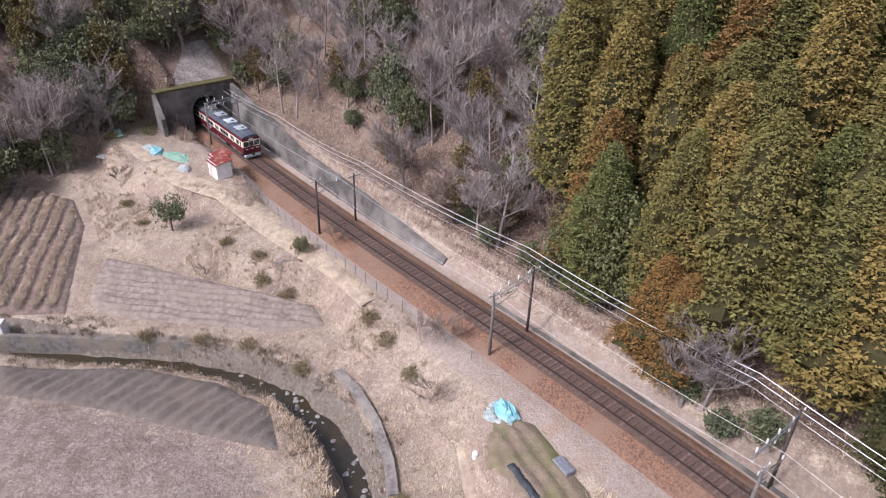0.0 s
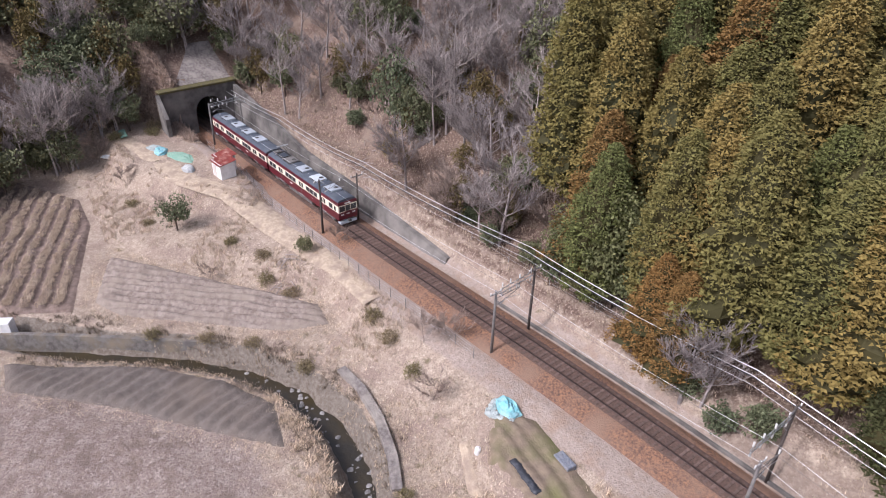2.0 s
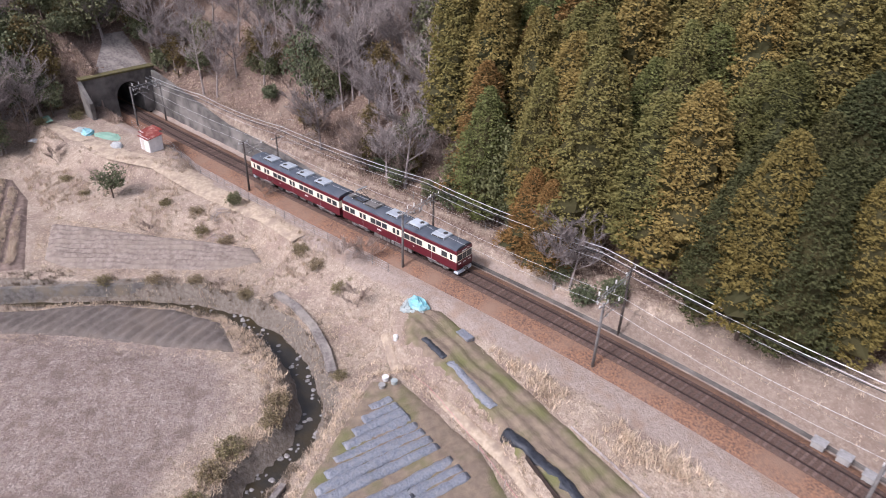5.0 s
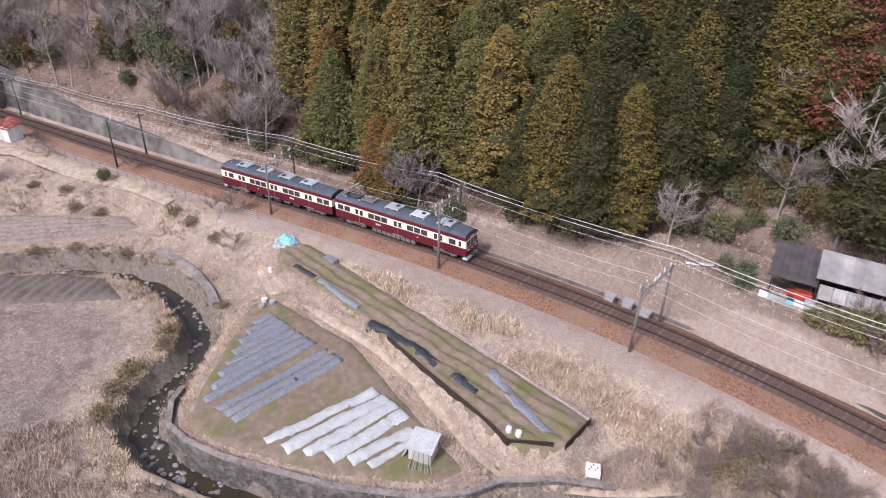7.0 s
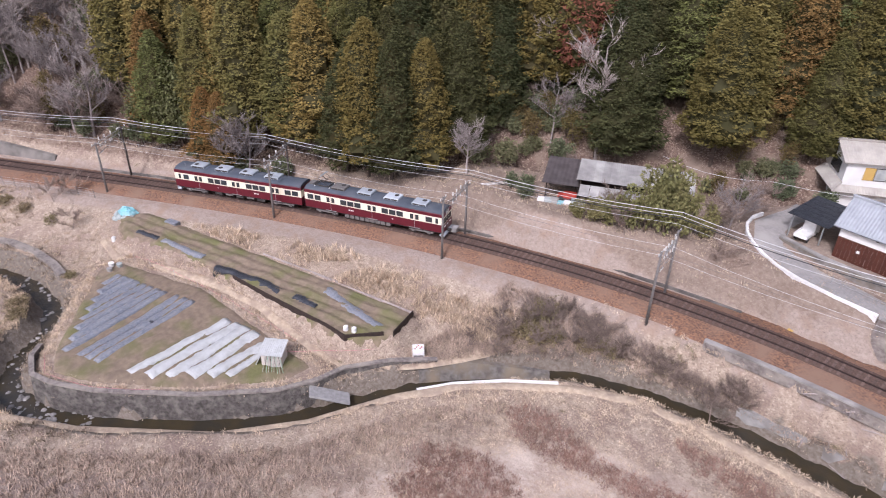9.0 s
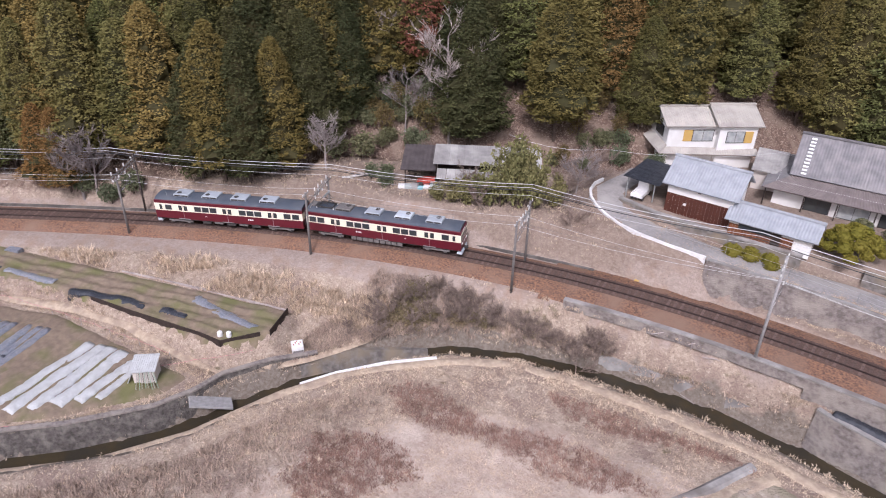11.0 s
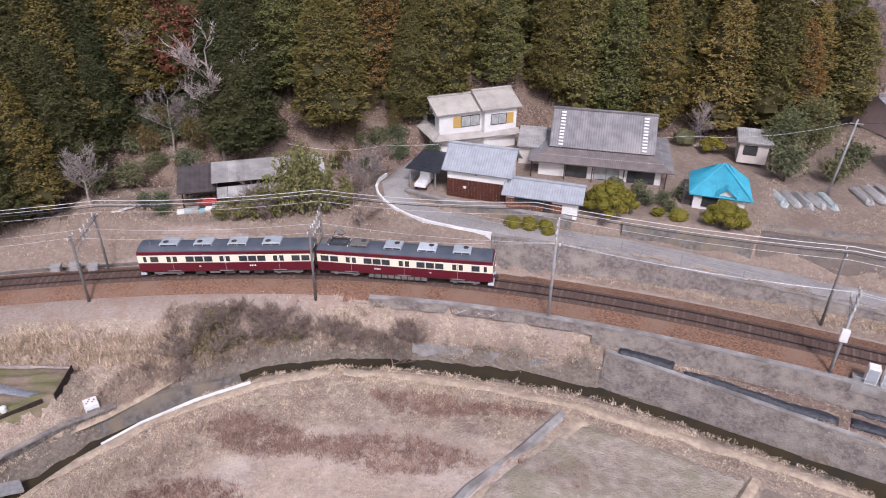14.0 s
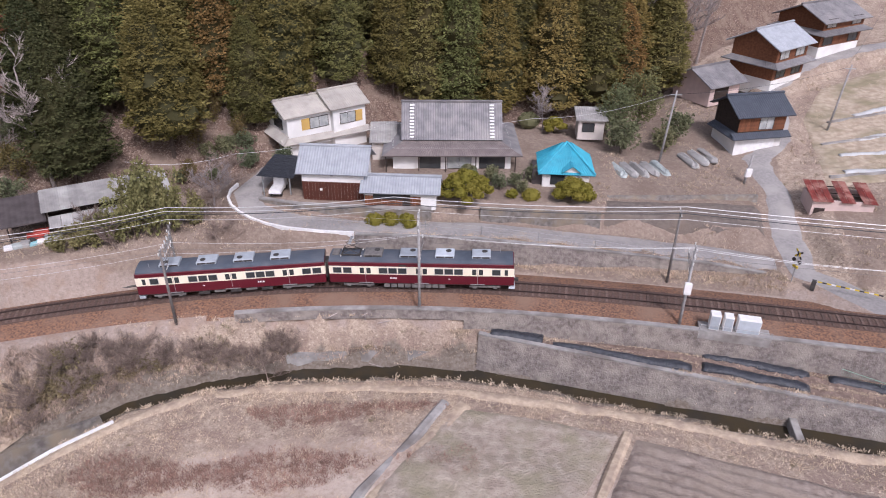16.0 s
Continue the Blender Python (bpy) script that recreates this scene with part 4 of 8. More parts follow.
def cable(name, pts, r, mat, label, sag=0.5, thick=5):
    """A wire that hangs from support to support, swept in one piece."""
    sh, way = Shape(), [Vector(pts[0])]
    for a, b in zip(pts[:-1], pts[1:]):
        a, b = Vector(a), Vector(b)
        way += [a.lerp(b, i / thick) - Vector((0, 0, sag * 4 * (i / thick) * (1 - i / thick))) for i in range(1, thick + 1)]
    for i, p in enumerate(way):
        d = way[min(i + 1, len(way) - 1)] - way[max(i - 1, 0)]
        u = d.cross(Vector((0, 0, 1))).normalized() * r
        v = u.cross(d).normalized() * r
        sh.v += [tuple(p + u), tuple(p + v), tuple(p - u), tuple(p - v)]
        if i:
            sh.f += [(4 * i - 4 + k, 4 * i - 4 + (k + 1) % 4, 4 * i + (k + 1) % 4, 4 * i + k) for k in range(4)]
    sh.mi = [0] * len(sh.f)
    return solid(name, sh, mat, label, "cable")


stations = [s for s, d, m in near_masts]
span = [-145.0] + stations + [120.0]
cable("contact_wire", [on_track(s, 0.15 * (-1) ** i, 5.25) for i, s in enumerate(span)], 0.016, POLE_MID, "thin contact wire over the track", 0.03)
cable("messenger_wire", [on_track(s, 0.15 * (-1) ** i, 6.15) for i, s in enumerate(span)], 0.016, WIRE, "pale messenger wire above the contact wire", 0.5)
droppers = Shape()
for a, b in zip(span[1:-2], span[2:-1]):
    for i in range(1, 6):
        t = i / 6
        p = on_track(a + (b - a) * t, 0, 5.2)
        droppers.tube(p, p + Vector((0, 0, 0.9 - 2.0 * t * (1 - t))), 0.008, sides=3, cap=False)
tagged(solid("droppers", droppers, WIRE_DARK, "thin wires that hang the contact wire", "cable"), kind="stuff")
FEED_D = [(-145, 3.6), (-118, 3.9), (-96, 4.0), (-67, 4.2), (-43, 4.3), (-14, 3.9), (10, 3.9), (33, 3.3), (62, 4.0), (120, 4.0)]
FEED_Z = [6.0, 6.2, 6.6, 7.2, 7.4, 7.2, 8.0, 8.4, 8.4, 8.4]
for name, dd, dz, mat, r, lab in (("feeder_cable", 0.3, 0.15, WIRE, 0.036, "thick pale feeder cable along the hill side"), ("feeder_cable", -0.5, 0.1, WIRE, 0.026, "pale feeder cable along the hill side"),
                                  ("signal_cable", 0.1, -0.5, WIRE_DARK, 0.045, "dark cable bundle along the hill side"), ("signal_cable", -0.2, -1.0, WIRE, 0.018, "thin pale wire along the hill side")):
    cable(name, [on_track(s, d + dd, z + dz) for (s, d), z in zip(FEED_D, FEED_Z)], r, mat, lab, 0.45, 7)
cable("ground_wire", [on_track(s, d, z) for (s, d, m), z in zip(near_masts, (6.6, 7.0, 6.8, 6.9, 7.2, 7.4, 8.4, 8.2, 8.2))], 0.014, WIRE, "thin pale wire strung between the near masts", 0.5)

# ---- tunnel portal ----
PS = project(-108.2, float(track_y(-108.2)))[0]
portal = thing("tunnel_portal", "dark stained concrete tunnel portal with a mossy coping", "tunnel portal", Matrix.Translation(on_track(PS)) @ pose(0, 0, 0, 0, 0, 38.66), kind="structure")


def portal_face():
    """A wall with an arched opening; x runs along the track, the front at x = 0."""
    sh, arch = Shape(), [(2.35 * math.cos(a), 3.3 + 2.35 * math.sin(a)) for a in [math.pi * i / 14 for i in range(15)]]
    inner = [(2.35, -0.6)] + arch + [(-2.35, -0.6)]
    outer = [(4.9, -0.6)] + [(4.9, 3.1)] * 3 + [(4.9, 7.3)] * 4 + [(0, 7.3)] + [(-7.6, 7.3)] * 4 + [(-7.6, 3.1)] * 3 + [(-7.6, -0.6)]
    k = len(inner)
    for x in (0.0, -1.2):
        sh.v += [(x, y, z) for y, z in inner] + [(x, y, z) for y, z in outer]
    for i in range(k - 1):
        sh.f += [(i, i + 1, k + i + 1, k + i), (2 * k + i, 3 * k + i, 3 * k + i + 1, 2 * k + i + 1), (i, 2 * k + i, 2 * k + i + 1, i + 1)]
        sh.mi += [0] * 3
    bore = len(sh.v)
    for x in (-1.2, -60):
        sh.v += [(x, y, z) for y, z in inner]
    for i in range(k - 1):
        sh.f.append((bore + i, bore + i + 1, bore + k + i + 1, bore + k + i))
        sh.mi.append(0)
    sh.f.append(tuple(range(bore + k, bore + 2 * k)))
    sh.mi.append(0)
    return sh
part("face_wall", portal_face(), DARK_CONCRETE, portal)
ring = Shape()
for i in range(14):
    a, b = math.pi * i / 14, math.pi * (i + 1) / 14
    p = [(r * math.cos(t), 3.3 + r * math.sin(t)) for r, t in ((2.36, a), (2.36, b), (2.85, b), (2.85, a))]
    ring.prism(p[::-1], 0.0, 0.1)
part("arch_ring", ring, DARK_CONCRETE, portal)
part("crown_slab", Shape().box(-4.4, -5.5, 6.3, -1.204, 4.9, 7.2), DARK_CONCRETE, portal)
part("coping", Shape().box(-1.4, -7.8, 7.3, 0.25, 5.1, 7.65, c=0.05), MOSS, portal, "mossy yellow-green coping")
part("wing_wall", Shape().add([(0, -7.6, -0.6), (4, -7.9, -0.6), (4, -8.0, 4.6), (0, -7.7, 7.3), (0, -8.2, -0.6), (4, -8.5, -0.6), (4, -8.6, 4.6), (0, -8.3, 7.3)],
     [(3, 2, 1, 0), (4, 5, 6, 7), (7, 6, 2, 3), (2, 6, 5, 1), (4, 7, 3, 0)]), DARK_CONCRETE, portal)
part("crown_wall", Shape().add([(-1.5, -5.0, 7.2), (-1.5, 4.9, 7.2), (-9.5, 4.9, 11.8), (-9.5, 1.5, 11.8), (-1.5, -5.0, 6.6), (-1.5, 4.9, 6.6), (-9.5, 4.9, 10.9), (-9.5, 1.5, 10.9)],
     [(0, 1, 2, 3), (7, 6, 5, 4), (0, 3, 7, 4), (1, 5, 6, 2), (2, 6, 7, 3), (0, 4, 5, 1)]), WALL_GREY, portal, "weathered concrete slope above the portal")


# ---- walls along lines ----
def wall_run(name, label, line, thick, mat, cope=None, lean=0.0, kind="structure", category="wall"):
    """A wall along points (x, y, foot, top); it thickens to its left. lean: how far the foot stands out to the right."""
    sh, cp = Shape(), Shape()
    pts = [np.array(p, float) for p in line]
    for i, p in enumerate(pts):
        a, b = pts[max(i - 1, 0)], pts[min(i + 1, len(pts) - 1)]
        q = math.hypot(b[0] - a[0], b[1] - a[1])
        nx, ny = -(b[1] - a[1]) / q, (b[0] - a[0]) / q
        sh.v += [(p[0] - nx * lean, p[1] - ny * lean, p[2]), (p[0], p[1], p[3]), (p[0] + nx * thick, p[1] + ny * thick, p[3]), (p[0] + nx * thick, p[1] + ny * thick, p[2])]
        cp.v += [(p[0] - nx * 0.08, p[1] - ny * 0.08, p[3] + 0.004), (p[0] - nx * 0.08, p[1] - ny * 0.08, p[3] + 0.16), (p[0] + nx * (thick + 0.04), p[1] + ny * (thick + 0.04), p[3] + 0.16), (p[0] + nx * (thick + 0.04), p[1] + ny * (thick + 0.04), p[3] + 0.004)]
        for s_ in (sh, cp):
            if i:
                k = 4 * i
                s_.f += [(k - 4 + j, k + j, k + (j + 1) % 4, k - 4 + (j + 1) % 4) for j in range(4)]
            if i in (0, len(pts) - 1):
                s_.f.append((4 * i, 4 * i + 1, 4 * i + 2, 4 * i + 3))
    sh.mi, cp.mi = [0] * len(sh.f), [0] * len(cp.f)
    top = solid(name, sh, mat, label, category, kind=kind)
    if cope:
        part("coping", cp, cope, top)
    return top


def along(line, foot, top):
    return [(x, y, foot(x, y) if callable(foot) else foot, top(x, y) if callable(top) else top) for x, y in line]


wz = lambda dz: (lambda x, y: float(stream_z(x)) + dz)
wall_run("stream_wall_garden", "curved dark concrete retaining wall below the garden", along([(-22.6, -6.9), (-20.5, -7.9), (-17.3, -8.2), (-14.9, -6.8), (-11.7, -3.7), (-6.0, 4.2), (-2.6, 10.8), (-1.9, 14.6), (-2.1, 17.6), (-0.9, 22.2), (1.2, 26.4)], wz(-0.9), lambda x, y: -4.35 - 0.5 * max(0.0, (y - 18) / 8) - 0.5 * max(0.0, (-20 - x) / 2.6)), 0.4, WALL_DARK, WALL_GREY, 0.35)
wall_run("stream_revetment", "sloping stone revetment above the stream", along([(0.4, 24.6), (2.4, 28.6), (5.0, 32.6), (7.6, 36.0)], wz(-0.9), lambda x, y: float(stream_z(x)) + 1.7 - 1.4 * max(0.0, (x - 2.4) / 5.2)), 0.5, WALL_STONE, None, 1.0)
wall_run("stream_wall_west", "grey concrete stream wall with a walkable top", along([(-51.2, -9.6), (-48.5, -7.4), (-44.5, -5.3), (-40.0, -3.8), (-36.5, -3.2)], wz(-0.9), wz(2.3)), 0.9, WALL_GREY, None, 0.5)
wall_run("stream_wall_east", "stained concrete stream wall below the vegetable plots", along([(41.4, 50.2), (42.2, 50.0), (50, 49.3), (61, 48.1), (70, 47.3), (79, 46.6), (100, 44.8), (130, 38)], wz(-0.9), -1.45), 0.35, WALL_GREY, CONCRETE, 0.5)
wall_run("stream_wall_low", "low pale concrete stream wall below the scrubby bank", along([(22.0, 46.6), (27, 48.0), (33, 49.3), (41.5, 50.3)], wz(-0.9), wz(1.5)), 0.7, CONCRETE, None, 0.35)
wall_run("stream_wall_upper", "rough stone wall on the bank of the upper stream", along([(-57.0, -52.0), (-56.4, -45.4), (-56.3, -37.0), (-55.8, -25.0), (-54.7, -16.2)], -8.6, -6.3), 0.5, WALL_STONE, None, 0.5)
solid("concrete_block", Shape().box(-0.6, -1.6, -0.6, 0.6, 1.6, 1.5, c=0.06), WHITE_PAINT, "white concrete block at the end of the stream wall", "block", pose(-57.2, -46.8, -6.6, 0, 0, 4))
wall_run("track_edge_kerb", "pale concrete kerb along the edge of the railway", along([(tuple(on_track(s, -4.6)[:2])) for s in range(17, 42, 4)], lambda x, y: float(track_z(x)) - 1.1, lambda x, y: float(track_z(x)) - 0.02), 0.45, WALL_GREY, CONCRETE, 0.05)
wall_run("track_retaining_wall", "pale concrete retaining wall below the railway", along([(tuple(on_track(s, -4.6)[:2])) for s in range(41, 96, 4)], lambda x, y: min(gz(x, y - 1.2), float(track_z(x))) - 0.6, lambda x, y: float(track_z(x)) - 0.02), 0.45, WALL_GREY, CONCRETE, 0.1)
wall_run("south_stream_kerb", "low stone-faced bank wall along the stream", along([(3.4, 22.5), (4.6, 26), (7.0, 30.4), (10.2, 34.6)], wz(-0.9), wz(1.75)), -0.5, CONCRETE, WHITE_PAINT, 0.1)
wall_run("cutting_wall", "dark stained retaining wall sloping down from the tunnel portal", along([tuple(on_track(s, 4.3)[:2]) for s in [PS + 0.4 * 1] + [PS + 3 * i for i in range(1, 20)]], lambda x, y: float(track_z(x)) - 0.7, lambda x, y: float(track_z(x)) + float(np.interp(project(x, y)[0] - PS, (0, 10, 24, 40, 58), (7.0, 5.4, 2.8, 2.2, 0.1)))), 0.6, DARK_CONCRETE, None, 0.5)
wall_run("track_side_kerb", "low concrete cable trough along the track", along([tuple(on_track(s, 3.15)[:2]) for s in range(-70, 22, 4)], lambda x, y: float(track_z(x)) - 0.7, lambda x, y: float(track_z(x)) - 0.3), 0.25, DARK_CONCRETE, None, 0.0)


# ---- trees ----
def kite(out, base, along_, wide, droop):
    """A small pointed spray of leaves, folded along its rib."""
    k = len(out.v)
    tip = base + along_ + Vector((0, 0, -droop))
    mid = base + along_ * 0.45
    out.v += [tuple(base), tuple(mid + wide), tuple(tip), tuple(mid - wide)]
    out.f += [(k, k + 1, k + 2), (k, k + 2, k + 3)]


def leaflet(out, base, d, wide):
    """One small pointed spray."""
    k = len(out.v)
    out.v += [tuple(base + wide), tuple(base - wide), tuple(base + d)]
    out.f.append((k, k + 1, k + 2))


def conifer_mesh(seed, height, radius, bare, sprays, each=10):
    """A crown of drooping boughs, each a fan of small sprays, on a lumpy, round-topped form, and a core for the painted
    inner shade.
    """
    r = random.Random(seed)
    sh, core = Shape(), Shape()
    lumps = [(r.uniform(0, 6.28), r.uniform(bare, 0.97), r.uniform(0.18, 0.5)) for _ in range(64)]

    def reach(a, t):
        u = (t - bare) / (1 - bare)
        base = radius * max(0.0, 1 - u ** 2.2) ** 0.72 * min(1, 0.6 + u * 2.5) * 0.86
        for la, lt, lw in lumps:
            da = (a - la + math.pi) % (2 * math.pi) - math.pi
            base += radius * lw * math.exp(-(da / 0.34) ** 2 - ((t - lt) / 0.042) ** 2) * (1.05 - u)
        return base

    for i in range(sprays):
        u = r.random() ** 0.95
        t = bare + (1 - bare) * u
        a = r.uniform(0, 2 * math.pi)
        q = reach(a, t) * r.uniform(0.78, 1.02)
        b = Vector((math.cos(a) * q, math.sin(a) * q, t * height))
        for j in range(each):
            aa = a + r.uniform(-1.5, 1.5)
            size = r.uniform(0.17, 0.36) * (1.1 - 0.3 * u)
            d = Vector((math.cos(aa), math.sin(aa), r.uniform(-0.8, 0.6))).normalized() * size
            face = Vector((math.cos(a) + r.gauss(0, 0.95), math.sin(a) + r.gauss(0, 0.95), 0.3 + r.gauss(0, 0.9)))
            wide = d.cross(face).normalized() * size * r.uniform(0.26, 0.44)
            leaflet(sh, b + Vector((r.uniform(-0.36, 0.36), r.uniform(-0.36, 0.36), r.uniform(-0.2, 0.2))), d, wide)
    # added core hull that closes the gaps between sprays with painted shade
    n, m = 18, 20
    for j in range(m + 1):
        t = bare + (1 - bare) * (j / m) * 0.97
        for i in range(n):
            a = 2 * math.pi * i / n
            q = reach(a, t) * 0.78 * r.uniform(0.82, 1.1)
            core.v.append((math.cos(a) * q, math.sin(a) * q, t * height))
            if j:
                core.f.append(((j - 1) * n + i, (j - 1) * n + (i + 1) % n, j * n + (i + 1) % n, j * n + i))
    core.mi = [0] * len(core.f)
    sh.mi = [0] * len(sh.f)
    return sh, core


def branchy(seed, height, spread, mat_r=0.16, depth=3, trunk_lean=0.08, limbs=12, first=0.3, fine=4):
    """A bare tree: trunk and limbs in one mesh, fine twigs in another."""
    r = random.Random(seed)
    wood_, twigs = Shape(), Shape()

    def shoots(p, d, length, n):
        for _ in range(n):
            e = (d + Vector((r.uniform(-1, 1), r.uniform(-1, 1), r.uniform(-0.3, 0.9))) * 0.8).normalized()
            w_ = e.cross(Vector((r.uniform(-1, 1), r.uniform(-1, 1), r.uniform(-1, 1)))).normalized() * r.uniform(0.016, 0.03)
            leaflet(twigs, p, e * length * r.uniform(0.5, 1.1), w_)

    def grow(p, d, length, rad, level):
        n = 3
        for i in range(n):
            d = (d + Vector((r.uniform(-0.2, 0.2), r.uniform(-0.2, 0.2), r.uniform(-0.05, 0.2)))).normalized()
            q = p + d * length / n
            wood_.tube(p, q, rad, rad * 0.7, 4 if level < 2 else 3, cap=False)
            rad *= 0.7
            p = q
            if level < depth:
                for _ in range(2 if level < 2 else 1):
                    e = (d + Vector((r.uniform(-1, 1), r.uniform(-1, 1), r.uniform(-0.25, 0.8))) * 0.8).normalized()
                    grow(p, e, length * r.uniform(0.45, 0.65), max(rad * 0.62, 0.022), level + 1)
            shoots(p, d, length * 0.5 + 0.35, fine)

    p, d, rad = Vector((0, 0, -0.4)), Vector((r.uniform(-1, 1) * trunk_lean, r.uniform(-1, 1) * trunk_lean, 1)).normalized(), mat_r
    steps = 8
    for i in range(steps):
        q = p + d * (height * 0.92 + 0.4) / steps
        wood_.tube(p, q, rad, rad * 0.86, 7, cap=False)
        p, rad = q, rad * 0.86
        d = (d + Vector((r.uniform(-0.07, 0.07), r.uniform(-0.07, 0.07), 0.12))).normalized()
        if (i + 1) / steps >= first:
            for _ in range(max(1, limbs // (steps - int(first * steps)))):
                a = r.uniform(0, 6.28)
                e = Vector((math.cos(a), math.sin(a), r.uniform(0.35, 1.0))).normalized()
                grow(p, e, spread * r.uniform(0.6, 1.15) * (1.15 - 0.55 * i / steps), rad * 0.56, 1 if i < 6 else 2)
    twigs.mi = [0] * len(twigs.f)
    return wood_, twigs


def leafy_mesh(seed, rx, rz, clumps, leaves, leaf=0.28):
    """A rounded crown of leaf clumps, with gaps between them."""
    r = random.Random(seed)
    sh = Shape()
    for _ in range(clumps):
        v = Vector((r.gauss(0, 1), r.gauss(0, 1), r.gauss(0, 1))).normalized() * r.uniform(0.45, 0.95)
        c = Vector((v.x * rx, v.y * rx, v.z * rz + rz))
        q = rx * r.uniform(0.22, 0.38)
        for _ in range(leaves):
            o = Vector((r.gauss(0, 1), r.gauss(0, 1), r.gauss(0, 1))).normalized()
            d = (o + Vector((0, 0, 0.3))).normalized() * leaf * r.uniform(0.6, 1.4)
            side = d.cross(Vector((r.uniform(-1, 1), r.uniform(-1, 1), r.uniform(-1, 1)))).normalized() * leaf * r.uniform(0.3, 0.6)
            kite(sh, c + o * q * r.uniform(0.6, 1), d, side, 0.05)
    sh.mi = [0] * len(sh.f)
    return sh


rng = random.Random(11)
conifers = []
for i, (hgt, rad, bare, n) in enumerate(((19, 3.3, 0.14, 1600), (21, 3.5, 0.18, 1700), (17.5, 3.2, 0.12, 1500), (20, 3.0, 0.18, 1550), (18.5, 3.6, 0.1, 1650), (19, 3.4, 0.15, 760), (21, 3.5, 0.15, 800))):
    sh, core = conifer_mesh(40 + i, hgt, rad, bare, n)
    conifers.append((sh.v, sh.f, core, hgt, rad, bare))


def conifer(i, x, y, scale, leaf, label, category="tree"):
    """A new tree of kind i; later ones share its meshes."""
    v, f, core, hgt, rad, bare = conifers[i]
    top = thing("cypress_tree", label, category, pose(x, y, gz(x, y) - 0.1) @ Matrix.Scale(scale, 4), group="trees of the hillside forest")
    sh = Shape()
    sh.v, sh.f, sh.mi = v, f, [0] * len(f)
    part("trunk", Shape().tube((0, 0, -0.6), (0, 0, hgt * 0.93), 0.2, 0.04, 7), BARK, top)
    crown = part("crown", sh, leaf, top)
    # the core stays dark in every tree, as the crown's inner shade
    part("inner_crown", core, CROWN_SHADE, crown)
    return top


def place(proto, x, y, scale, turn, stretch=1.0, broad=1.0):
    ob = copy_thing(proto, pose(0, 0, 0))
    ob.matrix_basis = pose(x, y, gz(x, y) - 0.15, 0, 0, turn) @ Matrix.Diagonal((scale * broad, scale * broad, scale * stretch, 1))
    return ob


protos = [conifer(i, -30 + 3 * i, 300, 1, CYPRESS, "tall olive-green cypress on the hillside") for i in range(5)]
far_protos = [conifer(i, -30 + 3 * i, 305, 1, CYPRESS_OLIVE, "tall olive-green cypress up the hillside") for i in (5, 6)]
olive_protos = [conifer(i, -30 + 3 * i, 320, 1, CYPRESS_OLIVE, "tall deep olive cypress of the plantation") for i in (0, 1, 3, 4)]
green_proto = conifer(4, -20, 310, 1, CYPRESS_GREEN, "broad grey-green evergreen among the cypresses")
dark_proto = conifer(2, -20, 310, 1, CEDAR_SHADE, "dark green cedar among the cypresses")
red_proto = conifer(3, -30, 310, 1, CEDAR_RED, "tall rust-red winter cedar in the forest")
brown_proto = conifer(0, -24, 310, 1, CEDAR_BROWN, "browning orange-tinged cedar at the forest edge")


def bare_tree(seed, height, spread, label, mat=BARK_PALE, r=0.19, name="bare_tree", category="tree", group="bare trees", **kw):
    wood_, twigs = branchy(seed, height, spread, r, **kw)
    top = thing(name, label, category, pose(0, 300, 0), group=group)
    t = part("trunk", wood_, mat, top, smooth=True)
    tagged(part("twig_spray", twigs, mat, t), kind="stuff")
    return top


bare_protos = [bare_tree(5, 10, 3.4, "leafless grey deciduous tree on the slope", BARK_GREY), bare_tree(6, 8, 3.0, "leafless grey deciduous tree on the slope", BARK_GREY),
               bare_tree(21, 12, 3.8, "tall leafless pale grey tree on the slope", first=0.45), bare_tree(8, 5, 2.6, "leafless many-branched brown shrub", TWIG_BROWN, r=0.08, name="bare_shrub", category="shrub", group="bare shrubs", first=0.15, trunk_lean=0.3, limbs=8)]


def broad_tree(seed, rx, rz, stem, label, clumps=34, leaves=46, mat=BROADLEAF, leaf=0.3, name="broadleaf_tree"):
    top = thing(name, label, "tree", pose(0, 300, 0), group="evergreen broadleaf trees")
    sh = Shape()
    r = random.Random(seed)
    sh.tube((0, 0, -0.4), (0.1, 0, stem + rz * 0.5), 0.16, 0.1, 6)
    for _ in range(6):
        a = r.uniform(0, 6.28)
        sh.tube((0.1, 0, stem), (math.cos(a) * rx * 0.6, math.sin(a) * rx * 0.6, stem + rz * r.uniform(0.7, 1.5)), 0.07, 0.03, 5)
    t = part("trunk", sh, BARK, top)
    c = leafy_mesh(seed, rx, rz, clumps, leaves, leaf)
    part("crown", c, mat, top, at=pose(0, 0, stem * 0.75))
    return top


broad_protos = [broad_tree(3, 2.6, 2.6, 2.0, "dark green broadleaf evergreen tree"), broad_tree(4, 2.0, 1.8, 0.8, "dark green broadleaf evergreen bush"), broad_tree(9, 3.0, 3.2, 2.5, "dark green broadleaf evergreen tree")]
tall_broad = broad_tree(31, 3.1, 4.6, 2.2, "tall grey-green broadleaf evergreen at the forest edge", 95, 44, foliage("grey_green_leaves", (0.115, 0.135, 0.07), (0.16, 0.155, 0.065)), 0.27)
olive_proto = broad_tree(12, 2.4, 3.4, 2.0, "olive-brown dry-leaved tree on the slope", mat=foliage("dry_leaves", (0.16, 0.115, 0.05), (0.13, 0.105, 0.04)))

